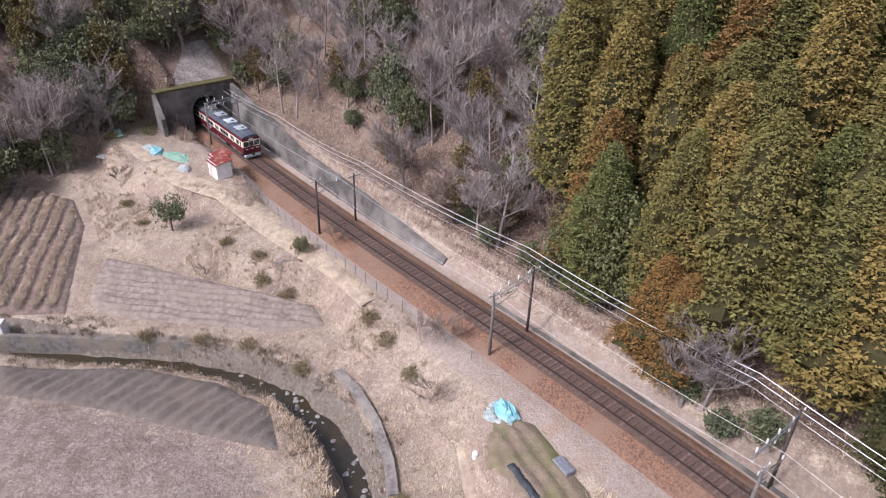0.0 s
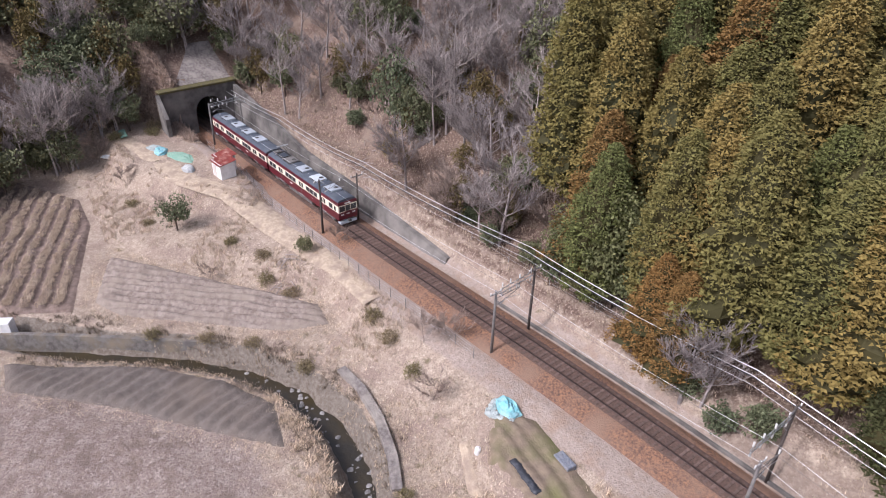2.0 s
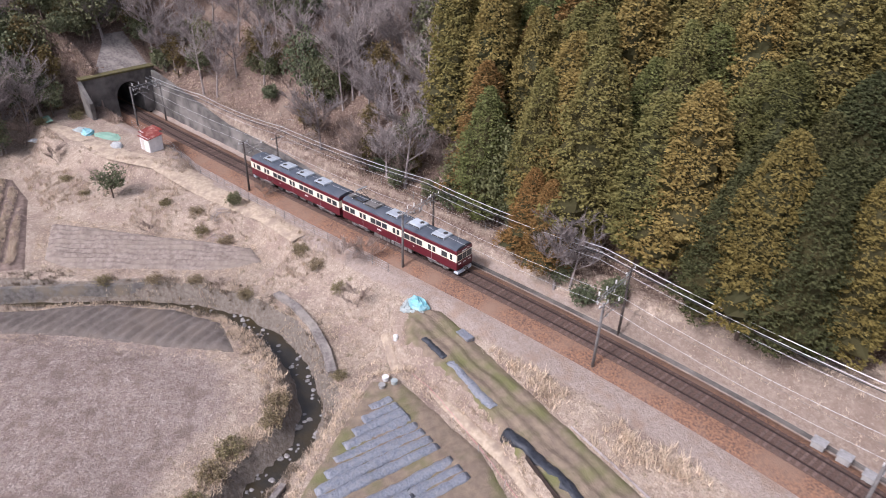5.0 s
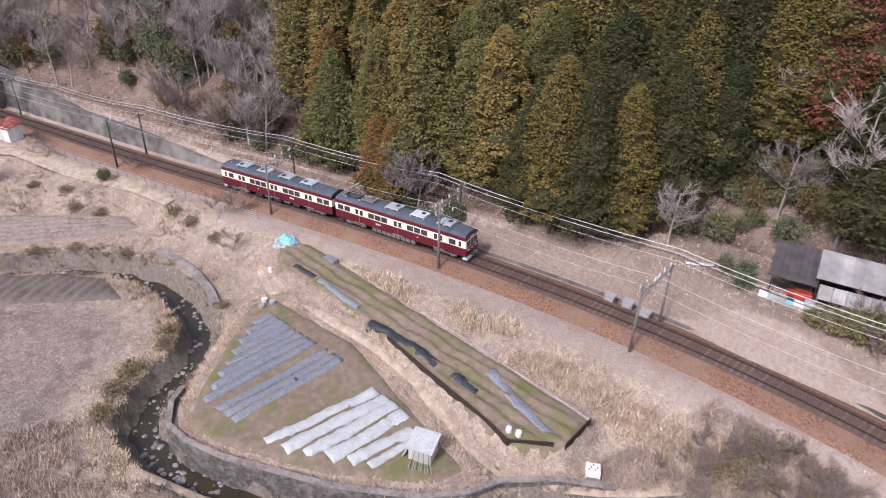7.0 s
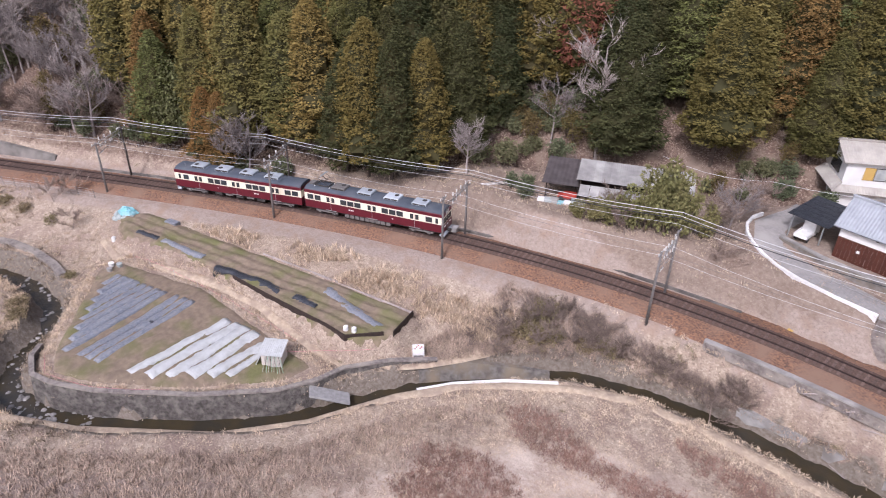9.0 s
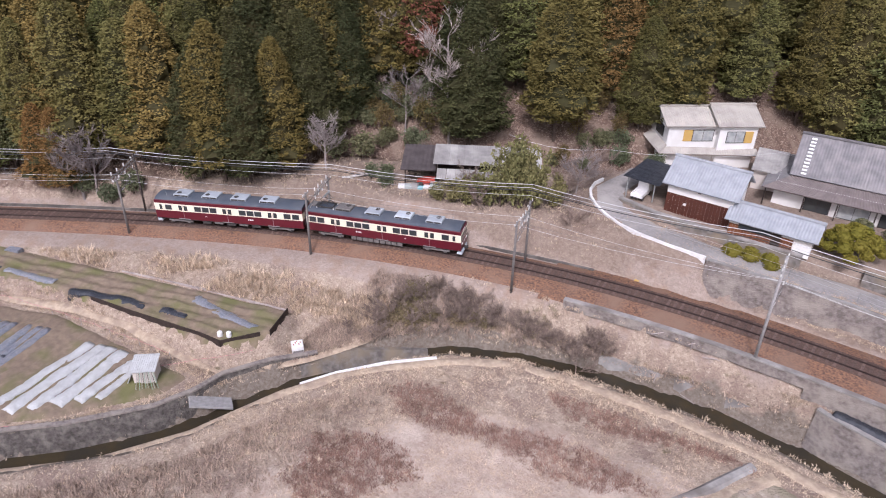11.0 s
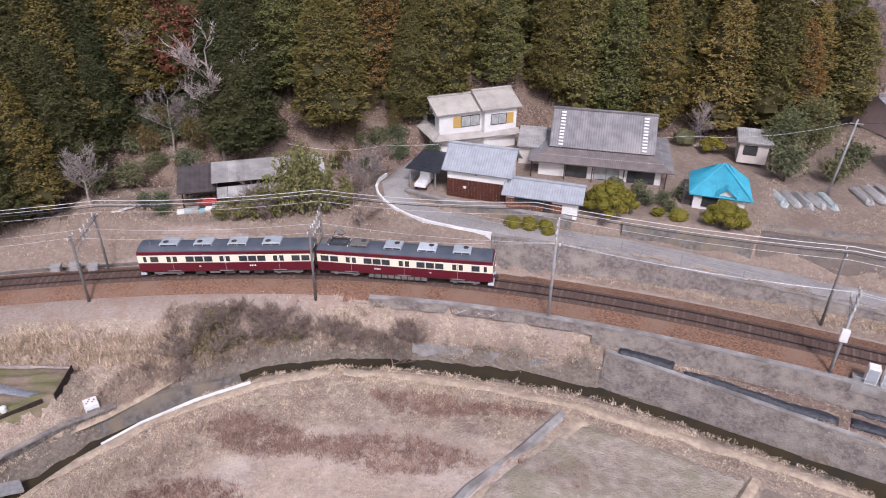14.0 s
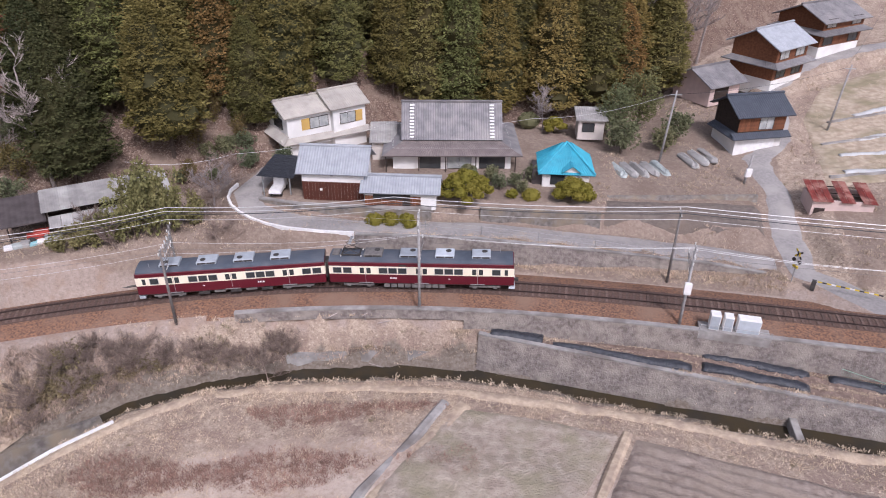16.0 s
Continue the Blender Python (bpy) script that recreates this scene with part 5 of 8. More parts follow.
# the forest: an uneven grid up the hillside
cell = 4.5
for gs in np.arange(-200, 96, 4.5):
    for k in range(8):
        s = float(gs + rng.uniform(-1.7, 1.7))
        x = float(np.interp(s, TS, TX))
        d = float(np.interp(x, HILL_X, HILL_D)) + 1.2 + k * cell + rng.uniform(-1.3, 1.3)
        p = on_track(s, d)
        px, py = p.x, p.y
        if px > 66 - 0.25 * (py - 90) or (px > 52 and py < 88) or (-9.5 < px < -4 and 55 < py < 70) or (-25.5 < px < -10.5 and py < 61.5) or (-1 < px < 13.5 and py < 75):
            continue
        edge = (py + 1.5) / 0.215 + px  # how far inside the cypress plantation
        if edge < 0 or px < -112:
            near = k < 3 and -112 < x < -66
            if rng.random() < (0.7 if k == 0 and x < -70 else 0.15 if near else 0.05):
                continue
            u = rng.random()
            if u < (0.72 if near else 0.6):
                place(rng.choice(bare_protos[:3] if not near else bare_protos), px, py, rng.uniform(0.85, 1.35), rng.uniform(0, 360))
            elif u < 0.8:
                place(rng.choice(broad_protos), px, py, rng.uniform(0.6, 1.2), rng.uniform(0, 360))
            elif u < 0.93:
                place(olive_proto, px, py, rng.uniform(0.7, 1.2), rng.uniform(0, 360))
            else:
                place(broad_protos[2], px, py, rng.uniform(0.9, 1.3), rng.uniform(0, 360), 1.4)
            continue
        if edge < 7 and rng.random() < 0.5:
            place(broad_protos[2], px, py, rng.uniform(1.1, 1.6), rng.uniform(0, 360), 1.3)
            continue
        g = rng.uniform(0.85, 1.1) * (0.92 if k == 0 else 1)
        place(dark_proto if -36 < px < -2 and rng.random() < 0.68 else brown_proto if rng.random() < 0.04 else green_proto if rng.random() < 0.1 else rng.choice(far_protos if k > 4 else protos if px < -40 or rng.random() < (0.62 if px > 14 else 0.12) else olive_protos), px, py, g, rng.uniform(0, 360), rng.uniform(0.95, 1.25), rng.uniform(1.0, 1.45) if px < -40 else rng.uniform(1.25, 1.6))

# undergrowth and saplings on the open slope beside the tunnel
ru = random.Random(88)
for i in range(240):
    sx = ru.uniform(-96, -52)
    d = 7.5 + 40 * ru.random() ** 1.4
    if sx < -72 and d < 14 and i % 4:
        continue
    p = on_track(project(sx, float(track_y(sx)))[0], d)
    if (p.y + 1.5) / 0.215 + p.x > 4 or p.x < -128:
        continue
    u = ru.random()
    if u < 0.36:
        place(bare_protos[3], p.x, p.y, ru.uniform(0.7, 1.25), ru.uniform(0, 360))
    elif u < 0.58:
        place(broad_protos[1], p.x, p.y, ru.uniform(0.4, 0.9), ru.uniform(0, 360), ru.uniform(0.8, 1.5))
    elif u < 0.74:
        place(olive_proto, p.x, p.y, ru.uniform(0.4, 0.8), ru.uniform(0, 360))
    elif u < 0.9 and d > 14:
        place(bare_protos[ru.randrange(3)], p.x, p.y, ru.uniform(0.8, 1.3), ru.uniform(0, 360))
    elif d > 20:
        place(broad_protos[2], p.x, p.y, ru.uniform(0.9, 1.4), ru.uniform(0, 360), 1.3)
# tall grey-green broadleaf trees at the foot of the plantation
for i, (x, y, s_) in enumerate(((-60.0, 13.6, 0.8), (-57.4, 15.6, 1.0), (-54.6, 17.6, 1.05), (-51.6, 19.6, 0.9), (-59.4, 18.6, 1.1), (-62.6, 16.6, 0.95))):
    place(tall_broad, x, y, s_, 57 * i, 1.0 + 0.1 * (i % 3))

# the forest's edge beside the clearing
for i, (x, y) in enumerate(((-32.4, 33.6), (-29.4, 35.2), (-26.6, 37.2), (-28.6, 39.6), (-25.6, 41.6), (-27.4, 44.6), (-25.4, 47.4), (-27.6, 50.2), (-25.2, 52.8), (-27.0, 56.0), (-25.0, 58.6))):
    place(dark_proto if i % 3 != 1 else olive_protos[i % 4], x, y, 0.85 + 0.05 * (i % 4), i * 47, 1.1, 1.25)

# the wooded hill over the tunnel
for i in range(340):
    a, b = rng.uniform(-6, 40) if i % 4 else rng.uniform(-6, 6), rng.uniform(-34, 58)
    x, y = -108.5 - a * 0.74 + b * 0.67, float(track_y(-108.5)) - a * 0.67 - b * 0.74
    if (a < 8 and -7 < b < 8) or (b <= -8 and a < 3) or (b >= 8 and a < max(0.5, 4.5 - 0.45 * (b - 8)) - 0.12 * max(0, b - 18)):
        continue
    u = rng.random()
    if u < 0.55:
        place(rng.choice(bare_protos), x, y, rng.uniform(0.8, 1.15), rng.uniform(0, 360))
    elif u < 0.85:
        place(rng.choice(broad_protos), x, y, rng.uniform(1.0, 1.8), rng.uniform(0, 360))
    else:
        place(olive_proto, x, y, rng.uniform(0.9, 1.4), rng.uniform(0, 360), 1.2)


for i in range(16):
    a, b = rng.uniform(7.5, 15), rng.uniform(-7, 8)
    x, y = -108.9 - a * 0.78 + b * 0.62, float(track_y(-108.9)) - a * 0.62 - b * 0.78
    place(rng.choice((broad_protos[0], broad_protos[2], olive_proto, bare_protos[0])), x, y, rng.uniform(0.6, 1.0), rng.uniform(0, 360))


# ---- buildings ----
def ribbed(a, b, c, d, pitch=0.3, amp=0.05, thick=0.14):
    """A roof slope with ribs from eave (a to b) to ridge (d to c)."""
    a, b, c, d = map(Vector, (a, b, c, d))
    n = (b - a).cross(d - a).normalized()
    k = max(2, int((b - a).length / pitch)) * 2
    sh = Shape()
    for i in range(k + 1):
        t = i / k
        h = amp if i % 2 else 0.0
        e, r = a.lerp(b, t), d.lerp(c, t)
        sh.v += [tuple(e + n * h), tuple(r + n * h), tuple(r - n * thick), tuple(e - n * thick)]
        if i:
            q = 4 * i
            sh.f += [(q - 4, q, q + 1, q - 3), (q - 1, q - 2, q + 2, q + 3), (q - 4, q - 1, q + 3, q)]
    sh.f += [(0, 1, 2, 3), (4 * k + 3, 4 * k + 2, 4 * k + 1, 4 * k)]
    sh.mi = [0] * len(sh.f)
    return sh


def walls(top, w, d, z0, z1, mat, t=0.18, names=("front_wall", "back_wall", "side_wall", "side_wall")):
    part(names[0], Shape().box(0, 0, z0, w, t, z1), mat, top)
    part(names[1], Shape().box(0, d - t, z0, w, d, z1), mat, top)
    part(names[2], Shape().box(0, t, z0, t, d - t, z1), mat, top)
    part(names[3], Shape().box(w - t, t, z0, w, d - t, z1), mat, top)


def gable(top, w, d, z, rise, over, mat, end_mat, white_verge=False, x0=0.0, y0=0.0, pitch=0.3):
    """A ridge roof over a box w by d; the ridge runs along x."""
    o, m, e = over, d / 2, z - over * rise / (d / 2)
    r = part("roof", ribbed((x0 - o, y0 - o, e), (x0 + w + o, y0 - o, e), (x0 + w + o, y0 + m, z + rise), (x0 - o, y0 + m, z + rise), pitch), mat, top)
    part("rear_slope", ribbed((x0 + w + o, y0 + d + o, e), (x0 - o, y0 + d + o, e), (x0 - o, y0 + m, z + rise), (x0 + w + o, y0 + m, z + rise), pitch), mat, r)
    part("ridge_cap", Shape().box(x0 - o - 0.05, y0 + m - 0.17, z + rise - 0.02, x0 + w + o + 0.05, y0 + m + 0.17, z + rise + 0.24, c=0.04), mat, r)
    for x in (x0, x0 + w - 0.16):
        part("gable_end", Shape().prism([(y0 + 0.02, z), (y0 + d - 0.02, z), (y0 + m, z + rise - 0.15)], x, x + 0.16), end_mat, top)
    if white_verge:
        for x in (x0 + 0.6, x0 + w - 0.6):
            for i in range(11):
                t = (i + 0.7) / 12
                part("verge_tile", Shape().box(x - 0.28, -0.12, 0, x + 0.28, 0.12, 0.16, c=0.03), WHITE_PAINT, r, at=pose(0, y0 - o + (m + o) * t, e + (z + rise - e) * t + 0.05, math.degrees(math.atan2(rise, m))))
    return r


def window(top, x, z, w, h, frame_mat=DARK_WOOD, pane=GLASS, y=0.0, shutter=None):
    f = part("window", Shape().box(x - 0.06, y - 0.07, z - 0.06, x + w + 0.06, y + 0.02, z).box(x - 0.06, y - 0.07, z + h, x + w + 0.06, y + 0.02, z + h + 0.06).box(x - 0.06, y - 0.07, z, x, y + 0.02, z + h).box(x + w, y - 0.07, z, x + w + 0.06, y + 0.02, z + h), frame_mat, top)
    part("pane", Shape().box(x, y - 0.03, z, x + w / 2 - 0.02, y + 0.01, z + h), pane, f)
    part("pane", Shape().box(x + w / 2 + 0.02, y - 0.03, z, x + w, y + 0.01, z + h), pane if shutter is None else shutter, f)
    part("mullion", Shape().box(x + w / 2 - 0.02, y - 0.06, z, x + w / 2 + 0.02, y + 0.01, z + h), frame_mat, f)
    return f


def boards(top, w, z0, z1, mat, step=0.3, y=0.0, x0=0.0):
    """Upright cladding boards on a front wall, each a piece of its own."""
    n = max(1, int(w / step))
    me_ = Shape().box(0, -0.035, 0, w / n - 0.015, -0.002, z1 - z0, c=0.006).mesh("board", mat)
    for i in range(n):
        part("board", me_, None, top, at=pose(x0 + i * w / n, y - 0.004 * (i % 2), z0))


PALE_GLASS = material("curtained_window", (0.45, 0.46, 0.45), (0.3, 0.32, 0.32), 1.5, 0.12, spec=0.6)

# storehouse: white plaster over dark boards
kura = thing("storehouse", "white plaster storehouse with dark brown board base and silver tiles", "storehouse", pose(18.6, 62.6, 5.15, 0, 0, 8))
walls(kura, 7.1, 5.4, -0.3, 3.9, WHITE)
boards(kura, 7.1, 0.0, 2.35, BROWN_BOARD, 0.36)
gable(kura, 7.1, 5.4, 3.9, 1.75, 0.6, TILE_BLUEGREY, WHITE)
for x in (3.3, 2.0):
    part("vent", Shape().box(x, -0.09, 3.1 if x > 3 else 1.25, x + 0.3, 0.01, 3.3 if x > 3 else 1.55, c=0.02), DARK_WOOD if x > 3 else WHITE_PAINT, kura)
# gate range
annex = thing("gate_range", "low outbuilding with brown boards and silver-grey tiles", "outbuilding", pose(26.0, 62.7, 5.1, 0, 0, 8.5))
walls(annex, 8.1, 3.2, -0.3, 2.2, WHITE)
boards(annex, 6.4, 0.0, 1.35, WOOD_BOARD, 0.32)
gable(annex, 8.1, 3.2, 2.2, 0.95, 0.55, TILE_BLUEGREY, WHITE)
window(annex, 1.0, 1.0, 3.2, 0.75, y=-0.04)
part("doorway", Shape().box(4.3, -0.06, 0.05, 5.2, 0.01, 1.9, c=0.02), DARK_WOOD, annex)
# main farmhouse
farm = thing("farmhouse", "large farmhouse with grey tiled hip-and-gable roof and white band", "house", pose(26.4, 73.4, 5.1, 0, 0, 12.5))
W_, D_ = 15.0, 9.4
walls(farm, W_, D_, -0.3, 2.9, WHITE)
o, q, z0, z1 = 1.3, 2.2, 2.35, 3.75
for nm, pts in (("skirt_roof", ((-o, -o, z0), (W_ + o, -o, z0), (W_ - q, q, z1), (q, q, z1))), ("skirt_roof", ((W_ + o, -o, z0), (W_ + o, D_ + o, z0), (W_ - q, D_ - q, z1), (W_ - q, q, z1))),
                ("skirt_roof", ((W_ + o, D_ + o, z0), (-o, D_ + o, z0), (q, D_ - q, z1), (W_ - q, D_ - q, z1))), ("skirt_roof", ((-o, D_ + o, z0), (-o, -o, z0), (q, q, z1), (q, D_ - q, z1)))):
    part(nm, ribbed(*pts), material("brown_grey_roof_tile", (0.20, 0.17, 0.16), (0.15, 0.125, 0.12), 1.1, 0.6, vary=0.1) if pts[0][1] == -o and pts[1][1] == -o else TILE_GREY, farm)
part("white_band", Shape().box(q - 0.4, q - 0.4, z1 - 0.3, W_ - q + 0.4, D_ - q + 0.4, z1 + 0.6), WHITE, farm, "white plaster band between the roofs")
gable(farm, W_ - 2 * q + 0.8, D_ - 2 * q + 0.8, z1 + 0.6, 3.0, 0.75, TILE_GREY, WHITE, True, q - 0.4, q - 0.4)
for x in (0.5, 9.7):
    part("verge_hip", ribbed((q - 1.2, D_ - 1.4, z1 + 0.3), (q - 1.2, 1.4, z1 + 0.3), (q - 0.3, D_ / 2 - 0.6, z1 + 2.4), (q - 0.3, D_ / 2 + 0.6, z1 + 2.4)) if x < 1 else ribbed((W_ - q + 1.2, 1.4, z1 + 0.3), (W_ - q + 1.2, D_ - 1.4, z1 + 0.3), (W_ - q + 0.3, D_ / 2 + 0.6, z1 + 2.4), (W_ - q + 0.3, D_ / 2 - 0.6, z1 + 2.4)), TILE_GREY, farm)
for x, w_, sh_ in ((3.4, 2.6, None), (6.9, 3.0, PALE_GLASS), (11.0, 3.2, None)):
    window(farm, x, 0.2, w_, 1.9, pane=GLASS if sh_ is None else PALE_GLASS, shutter=sh_)
for x in (-0.9, 3.2, 6.6, 10.4, 15.4):
    part("porch_post", Shape().box(x, -1.0, -0.2, x + 0.13, -0.87, 2.4), DARK_WOOD, farm)
# two-storey white house
white_house = thing("white_house", "two-storey white house with pale tiled roofs and ochre shutters", "house", pose(12.3, 73.8, 5.2, 0, 0, 47))
walls(white_house, 6.2, 6.0, -0.3, 5.7, WHITE)
gable(white_house, 6.2, 6.0, 5.7, 1.15, 0.55, TILE_PALE, WHITE)
wing = part("wing", Shape().box(6.2, -0.9, -0.3, 11.0, 5.4, 6.0), WHITE, white_house)
gable(white_house, 4.8, 6.3, 6.0, 1.35, 0.55, TILE_PALE, WHITE, x0=6.2, y0=-0.9)
window(white_house, 3.2, 3.4, 2.6, 1.4, pane=PALE_GLASS)
part("shutter", Shape().box(2.0, -0.08, 3.35, 3.1, 0.01, 4.85, c=0.02), YELLOW_PANEL, white_house, "ochre sliding shutter")
window(white_house, 7.2, 3.5, 2.2, 1.4, y=-0.9, pane=PALE_GLASS)
part("shutter", Shape().box(9.5, -0.98, 3.45, 10.5, -0.88, 4.95, c=0.02), YELLOW_PANEL, white_house, "ochre sliding shutter")
part("lower_roof", ribbed((-1.2, -1.0, 2.1), (11.4, -1.9, 2.1), (11.4, -0.9, 2.65), (-1.2, 0.0, 2.65)), TILE_PALE, white_house)
part("side_window", Shape().box(-0.07, 1.5, 3.3, 0.01, 4.2, 4.8, c=0.02), GLASS, white_house)
part("side_roof", ribbed((-1.3, 6.2, 2.3), (-1.3, -1.3, 2.3), (0.0, -0.1, 2.95), (0.0, 6.2, 2.95)), TILE_PALE, white_house)
# linking roof between the houses
link_roof = thing("lean_to", "grey tin lean-to between the two houses", "outbuilding", pose(23.0, 75.6, 5.2, 0, 0, 15))
walls(link_roof, 3.0, 5.0, -0.3, 2.6, CREAM_WALL)
part("roof", ribbed((-0.3, -0.6, 2.65), (3.3, -0.6, 2.65), (3.3, 5.3, 3.3), (-0.3, 5.3, 3.3)), TIN, link_roof)
# blue-roofed cottage
blue = thing("blue_roofed_cottage", "small white cottage under a bright blue roof", "house", pose(45.4, 72.2, 5.0, 0, 0, 7))
walls(blue, 5.6, 5.6, -0.3, 2.3, WHITE)
zz = 4.9
part("roof", ribbed((-0.6, -0.6, 2.1), (6.2, -0.6, 2.1), (3.3, 2.8, zz), (2.3, 2.8, zz)), TILE_BLUE, blue, "bright blue front slope")
part("roof", ribbed((6.2, -0.6, 2.1), (6.2, 6.2, 2.1), (3.3, 2.8, zz), (3.3, 2.8, zz)), TILE_BLUE, blue)
part("roof", ribbed((6.2, 6.2, 2.1), (-0.6, 6.2, 2.1), (2.3, 2.8, zz), (3.3, 2.8, zz)), TILE_BLUE, blue)
part("roof", ribbed((-0.6, 6.2, 2.1), (-0.6, -0.6, 2.1), (2.3, 2.8, zz), (2.3, 2.8, zz)), TILE_BLUE, blue)
part("gablet", Shape().prism([(-0.9, 2.35), (0.9, 2.35), (0, 3.1)], -0.05, 0.35, pose(3.4, -0.35, 0, 0, 0, 90)), WHITE, blue, "small white porch gable")
part("gablet_roof", ribbed((2.2, -0.75, 2.4), (3.4, -0.75, 3.25), (3.4, 1.2, 3.3), (2.2, 1.2, 2.9), 0.3, 0.04, 0.06), TILE_BLUE, blue)
part("gablet_roof", ribbed((3.4, -0.75, 3.25), (4.6, -0.75, 2.4), (4.6, 1.2, 2.9), (3.4, 1.2, 3.3), 0.3, 0.04, 0.06), TILE_BLUE, blue)
part("hip_cap", Shape().tube((2.8, 2.8, zz + 0.1), (-0.6, -0.6, 2.25), 0.12).tube((2.8, 2.8, zz + 0.1), (6.2, -0.6, 2.25), 0.12), TILE_BLUE, blue)
window(blue, 1.0, 0.6, 1.6, 1.1)
part("side_shed", Shape().box(-1.2, 0.6, -0.3, -0.02, 4.0, 2.0, c=0.03), TIN_DARK, blue)
# carport with solar panels
carport = thing("carport", "carport roofed with dark solar panels", "carport", pose(13.2, 62.6, 5.15, 0, 0, 3))
for x in (0.3, 3.6):
    for y in (0.4, 5.6):
        part("post", Shape().box(x - 0.06, y - 0.06, -0.3, x + 0.06, y + 0.06, 2.4 + y * 0.05), STEEL, carport)
for i in range(6):
    part("solar_panel", Shape().box(-0.2, i * 1.0, -0.03, 4.2, i * 1.0 + 0.96, 0.03, pose(0, 0, 2.45, 2.5)), BLACK_FILM, carport)
truck = thing("pickup_truck", "small white pickup truck parked under the carport", "truck", pose(15.2, 62.2, 5.17, 0, 0, 98))
part("cab", Shape().add([(1.9, -0.7, 0.35), (3.3, -0.7, 0.35), (3.3, 0.7, 0.35), (1.9, 0.7, 0.35), (1.95, -0.66, 1.0), (3.25, -0.66, 1.0), (3.25, 0.66, 1.0), (1.95, 0.66, 1.0), (2.0, -0.6, 1.75), (2.85, -0.6, 1.75), (2.85, 0.6, 1.75), (2.0, 0.6, 1.75)],
     [(0, 3, 2, 1), (0, 1, 5, 4), (1, 2, 6, 5), (2, 3, 7, 6), (3, 0, 4, 7), (4, 5, 9, 8), (5, 6, 10, 9), (6, 7, 11, 10), (7, 4, 8, 11), (8, 9, 10, 11)]), WHITE_PAINT, truck)
part("windscreen", Shape().add([(3.27, -0.56, 1.06), (3.27, 0.56, 1.06), (2.92, 0.52, 1.68), (2.92, -0.52, 1.68)], [(0, 1, 2, 3)]), GLASS, truck)
part("load_bed", Shape().box(0, -0.7, 0.5, 1.9, 0.7, 0.6).box(0, -0.7, 0.6, 1.9, -0.65, 0.9).box(0, 0.65, 0.6, 1.9, 0.7, 0.9).box(0, -0.65, 0.6, 0.05, 0.65, 0.9), WHITE_PAINT, truck)
for x in (0.55, 2.6):
    for y in (-0.62, 0.62):
        part("wheel", Shape().tube((x, y - 0.08, 0.27), (x, y + 0.08, 0.27), 0.27, sides=14), UNDER, truck)
# long tin-roofed barn on the shelf
barn = thing("barn", "long weathered barn with a patched grey tin roof", "barn", pose(-6.2, 51.0, 3.2, 0, 0, 40))
for x in (0.0, 3.2, 6.4, 9.6, 12.6):
    part("post", Shape().box(x, 0.1, -0.3, x + 0.14, 0.24, 3.4), DARK_WOOD, barn)
part("back_wall", Shape().box(0, 3.8, -0.3, 12.8, 3.9, 3.8), DARK_WOOD, barn)
part("side_wall", Shape().box(12.6, 0.2, -0.3, 12.8, 3.8, 3.4), TIN, barn)
part("inner_wall", Shape().box(2.5, 0.4, -0.3, 12.6, 0.5, 2.4), CREAM_WALL, barn)
for i in range(14):
    part("roof_sheet", ribbed((-0.3 + i * 0.95, -0.5, 3.45), (0.68 + i * 0.95, -0.5, 3.45), (0.68 + i * 0.95, 4.1, 4.2), (-0.3 + i * 0.95, 4.1, 4.2), 0.24, 0.03, 0.03), TIN, barn)
for i in range(6):
    part("lean_to_sheet", ribbed((0.2 + i * 1.2, -2.0, 2.2), (1.35 + i * 1.2, -2.0, 2.2), (1.35 + i * 1.2, -0.2, 2.75), (0.2 + i * 1.2, -0.2, 2.75), 0.24, 0.03, 0.03), TIN, barn)
shed = thing("machine_shed", "open machine shed with a dark ribbed roof", "shed", pose(-9.4, 48.6, 3.3, 0, 0, 40))
for x in (0.1, 3.6):
    for y in (0.0, 3.8):
        part("post", Shape().box(x, y, -0.3, x + 0.13, y + 0.13, 2.6 + y * 0.18), DARK_WOOD, shed)
part("roof", ribbed((-0.3, -0.9, 2.55), (4.0, -0.9, 2.55), (4.0, 4.6, 3.6), (-0.3, 4.6, 3.6), 0.5, 0.07), TIN_DARK, shed)
part("back_wall", Shape().box(0.1, 3.9, -0.3, 3.7, 4.0, 3.2), DARK_WOOD, shed)
RED_PAINT = material("faded_red_paint", (0.42, 0.05, 0.03), (0.3, 0.04, 0.03), 2.0, 0.5)
tractor = thing("farm_machine", "red farm machine standing in the open shed", "farm machine", pose(-7.4, 50.0, 3.35, 0, 0, 40))
part("hood", Shape().box(0, -0.5, 0.4, 1.5, 0.5, 1.2, c=0.08), RED_PAINT, tractor)
part("seat_box", Shape().box(-0.7, -0.45, 0.4, 0, 0.45, 0.9, c=0.05), RED_PAINT, tractor)
for x in (-0.3, 1.2):
    for y in (-0.6, 0.6):
        part("wheel", Shape().tube((x, y - 0.1, 0.4), (x, y + 0.1, 0.4), 0.4, sides=14), UNDER, tractor)
bench_r = random.Random(3)
for i in range(7):
    solid("storage_crate", Shape().box(-0.45, -0.35, 0, 0.45, 0.35, bench_r.uniform(0.4, 0.9), c=0.03), (WHITE_PAINT, PALE_BAG, TIN, BLUE_TARP)[i % 4], "worn pale storage crate before the shed", "crate", pose(-8.8 + i * 0.62, 47.7 + i * 0.5, 3.3, 0, 0, 40 + bench_r.uniform(-15, 15)), group="crates before the shed")
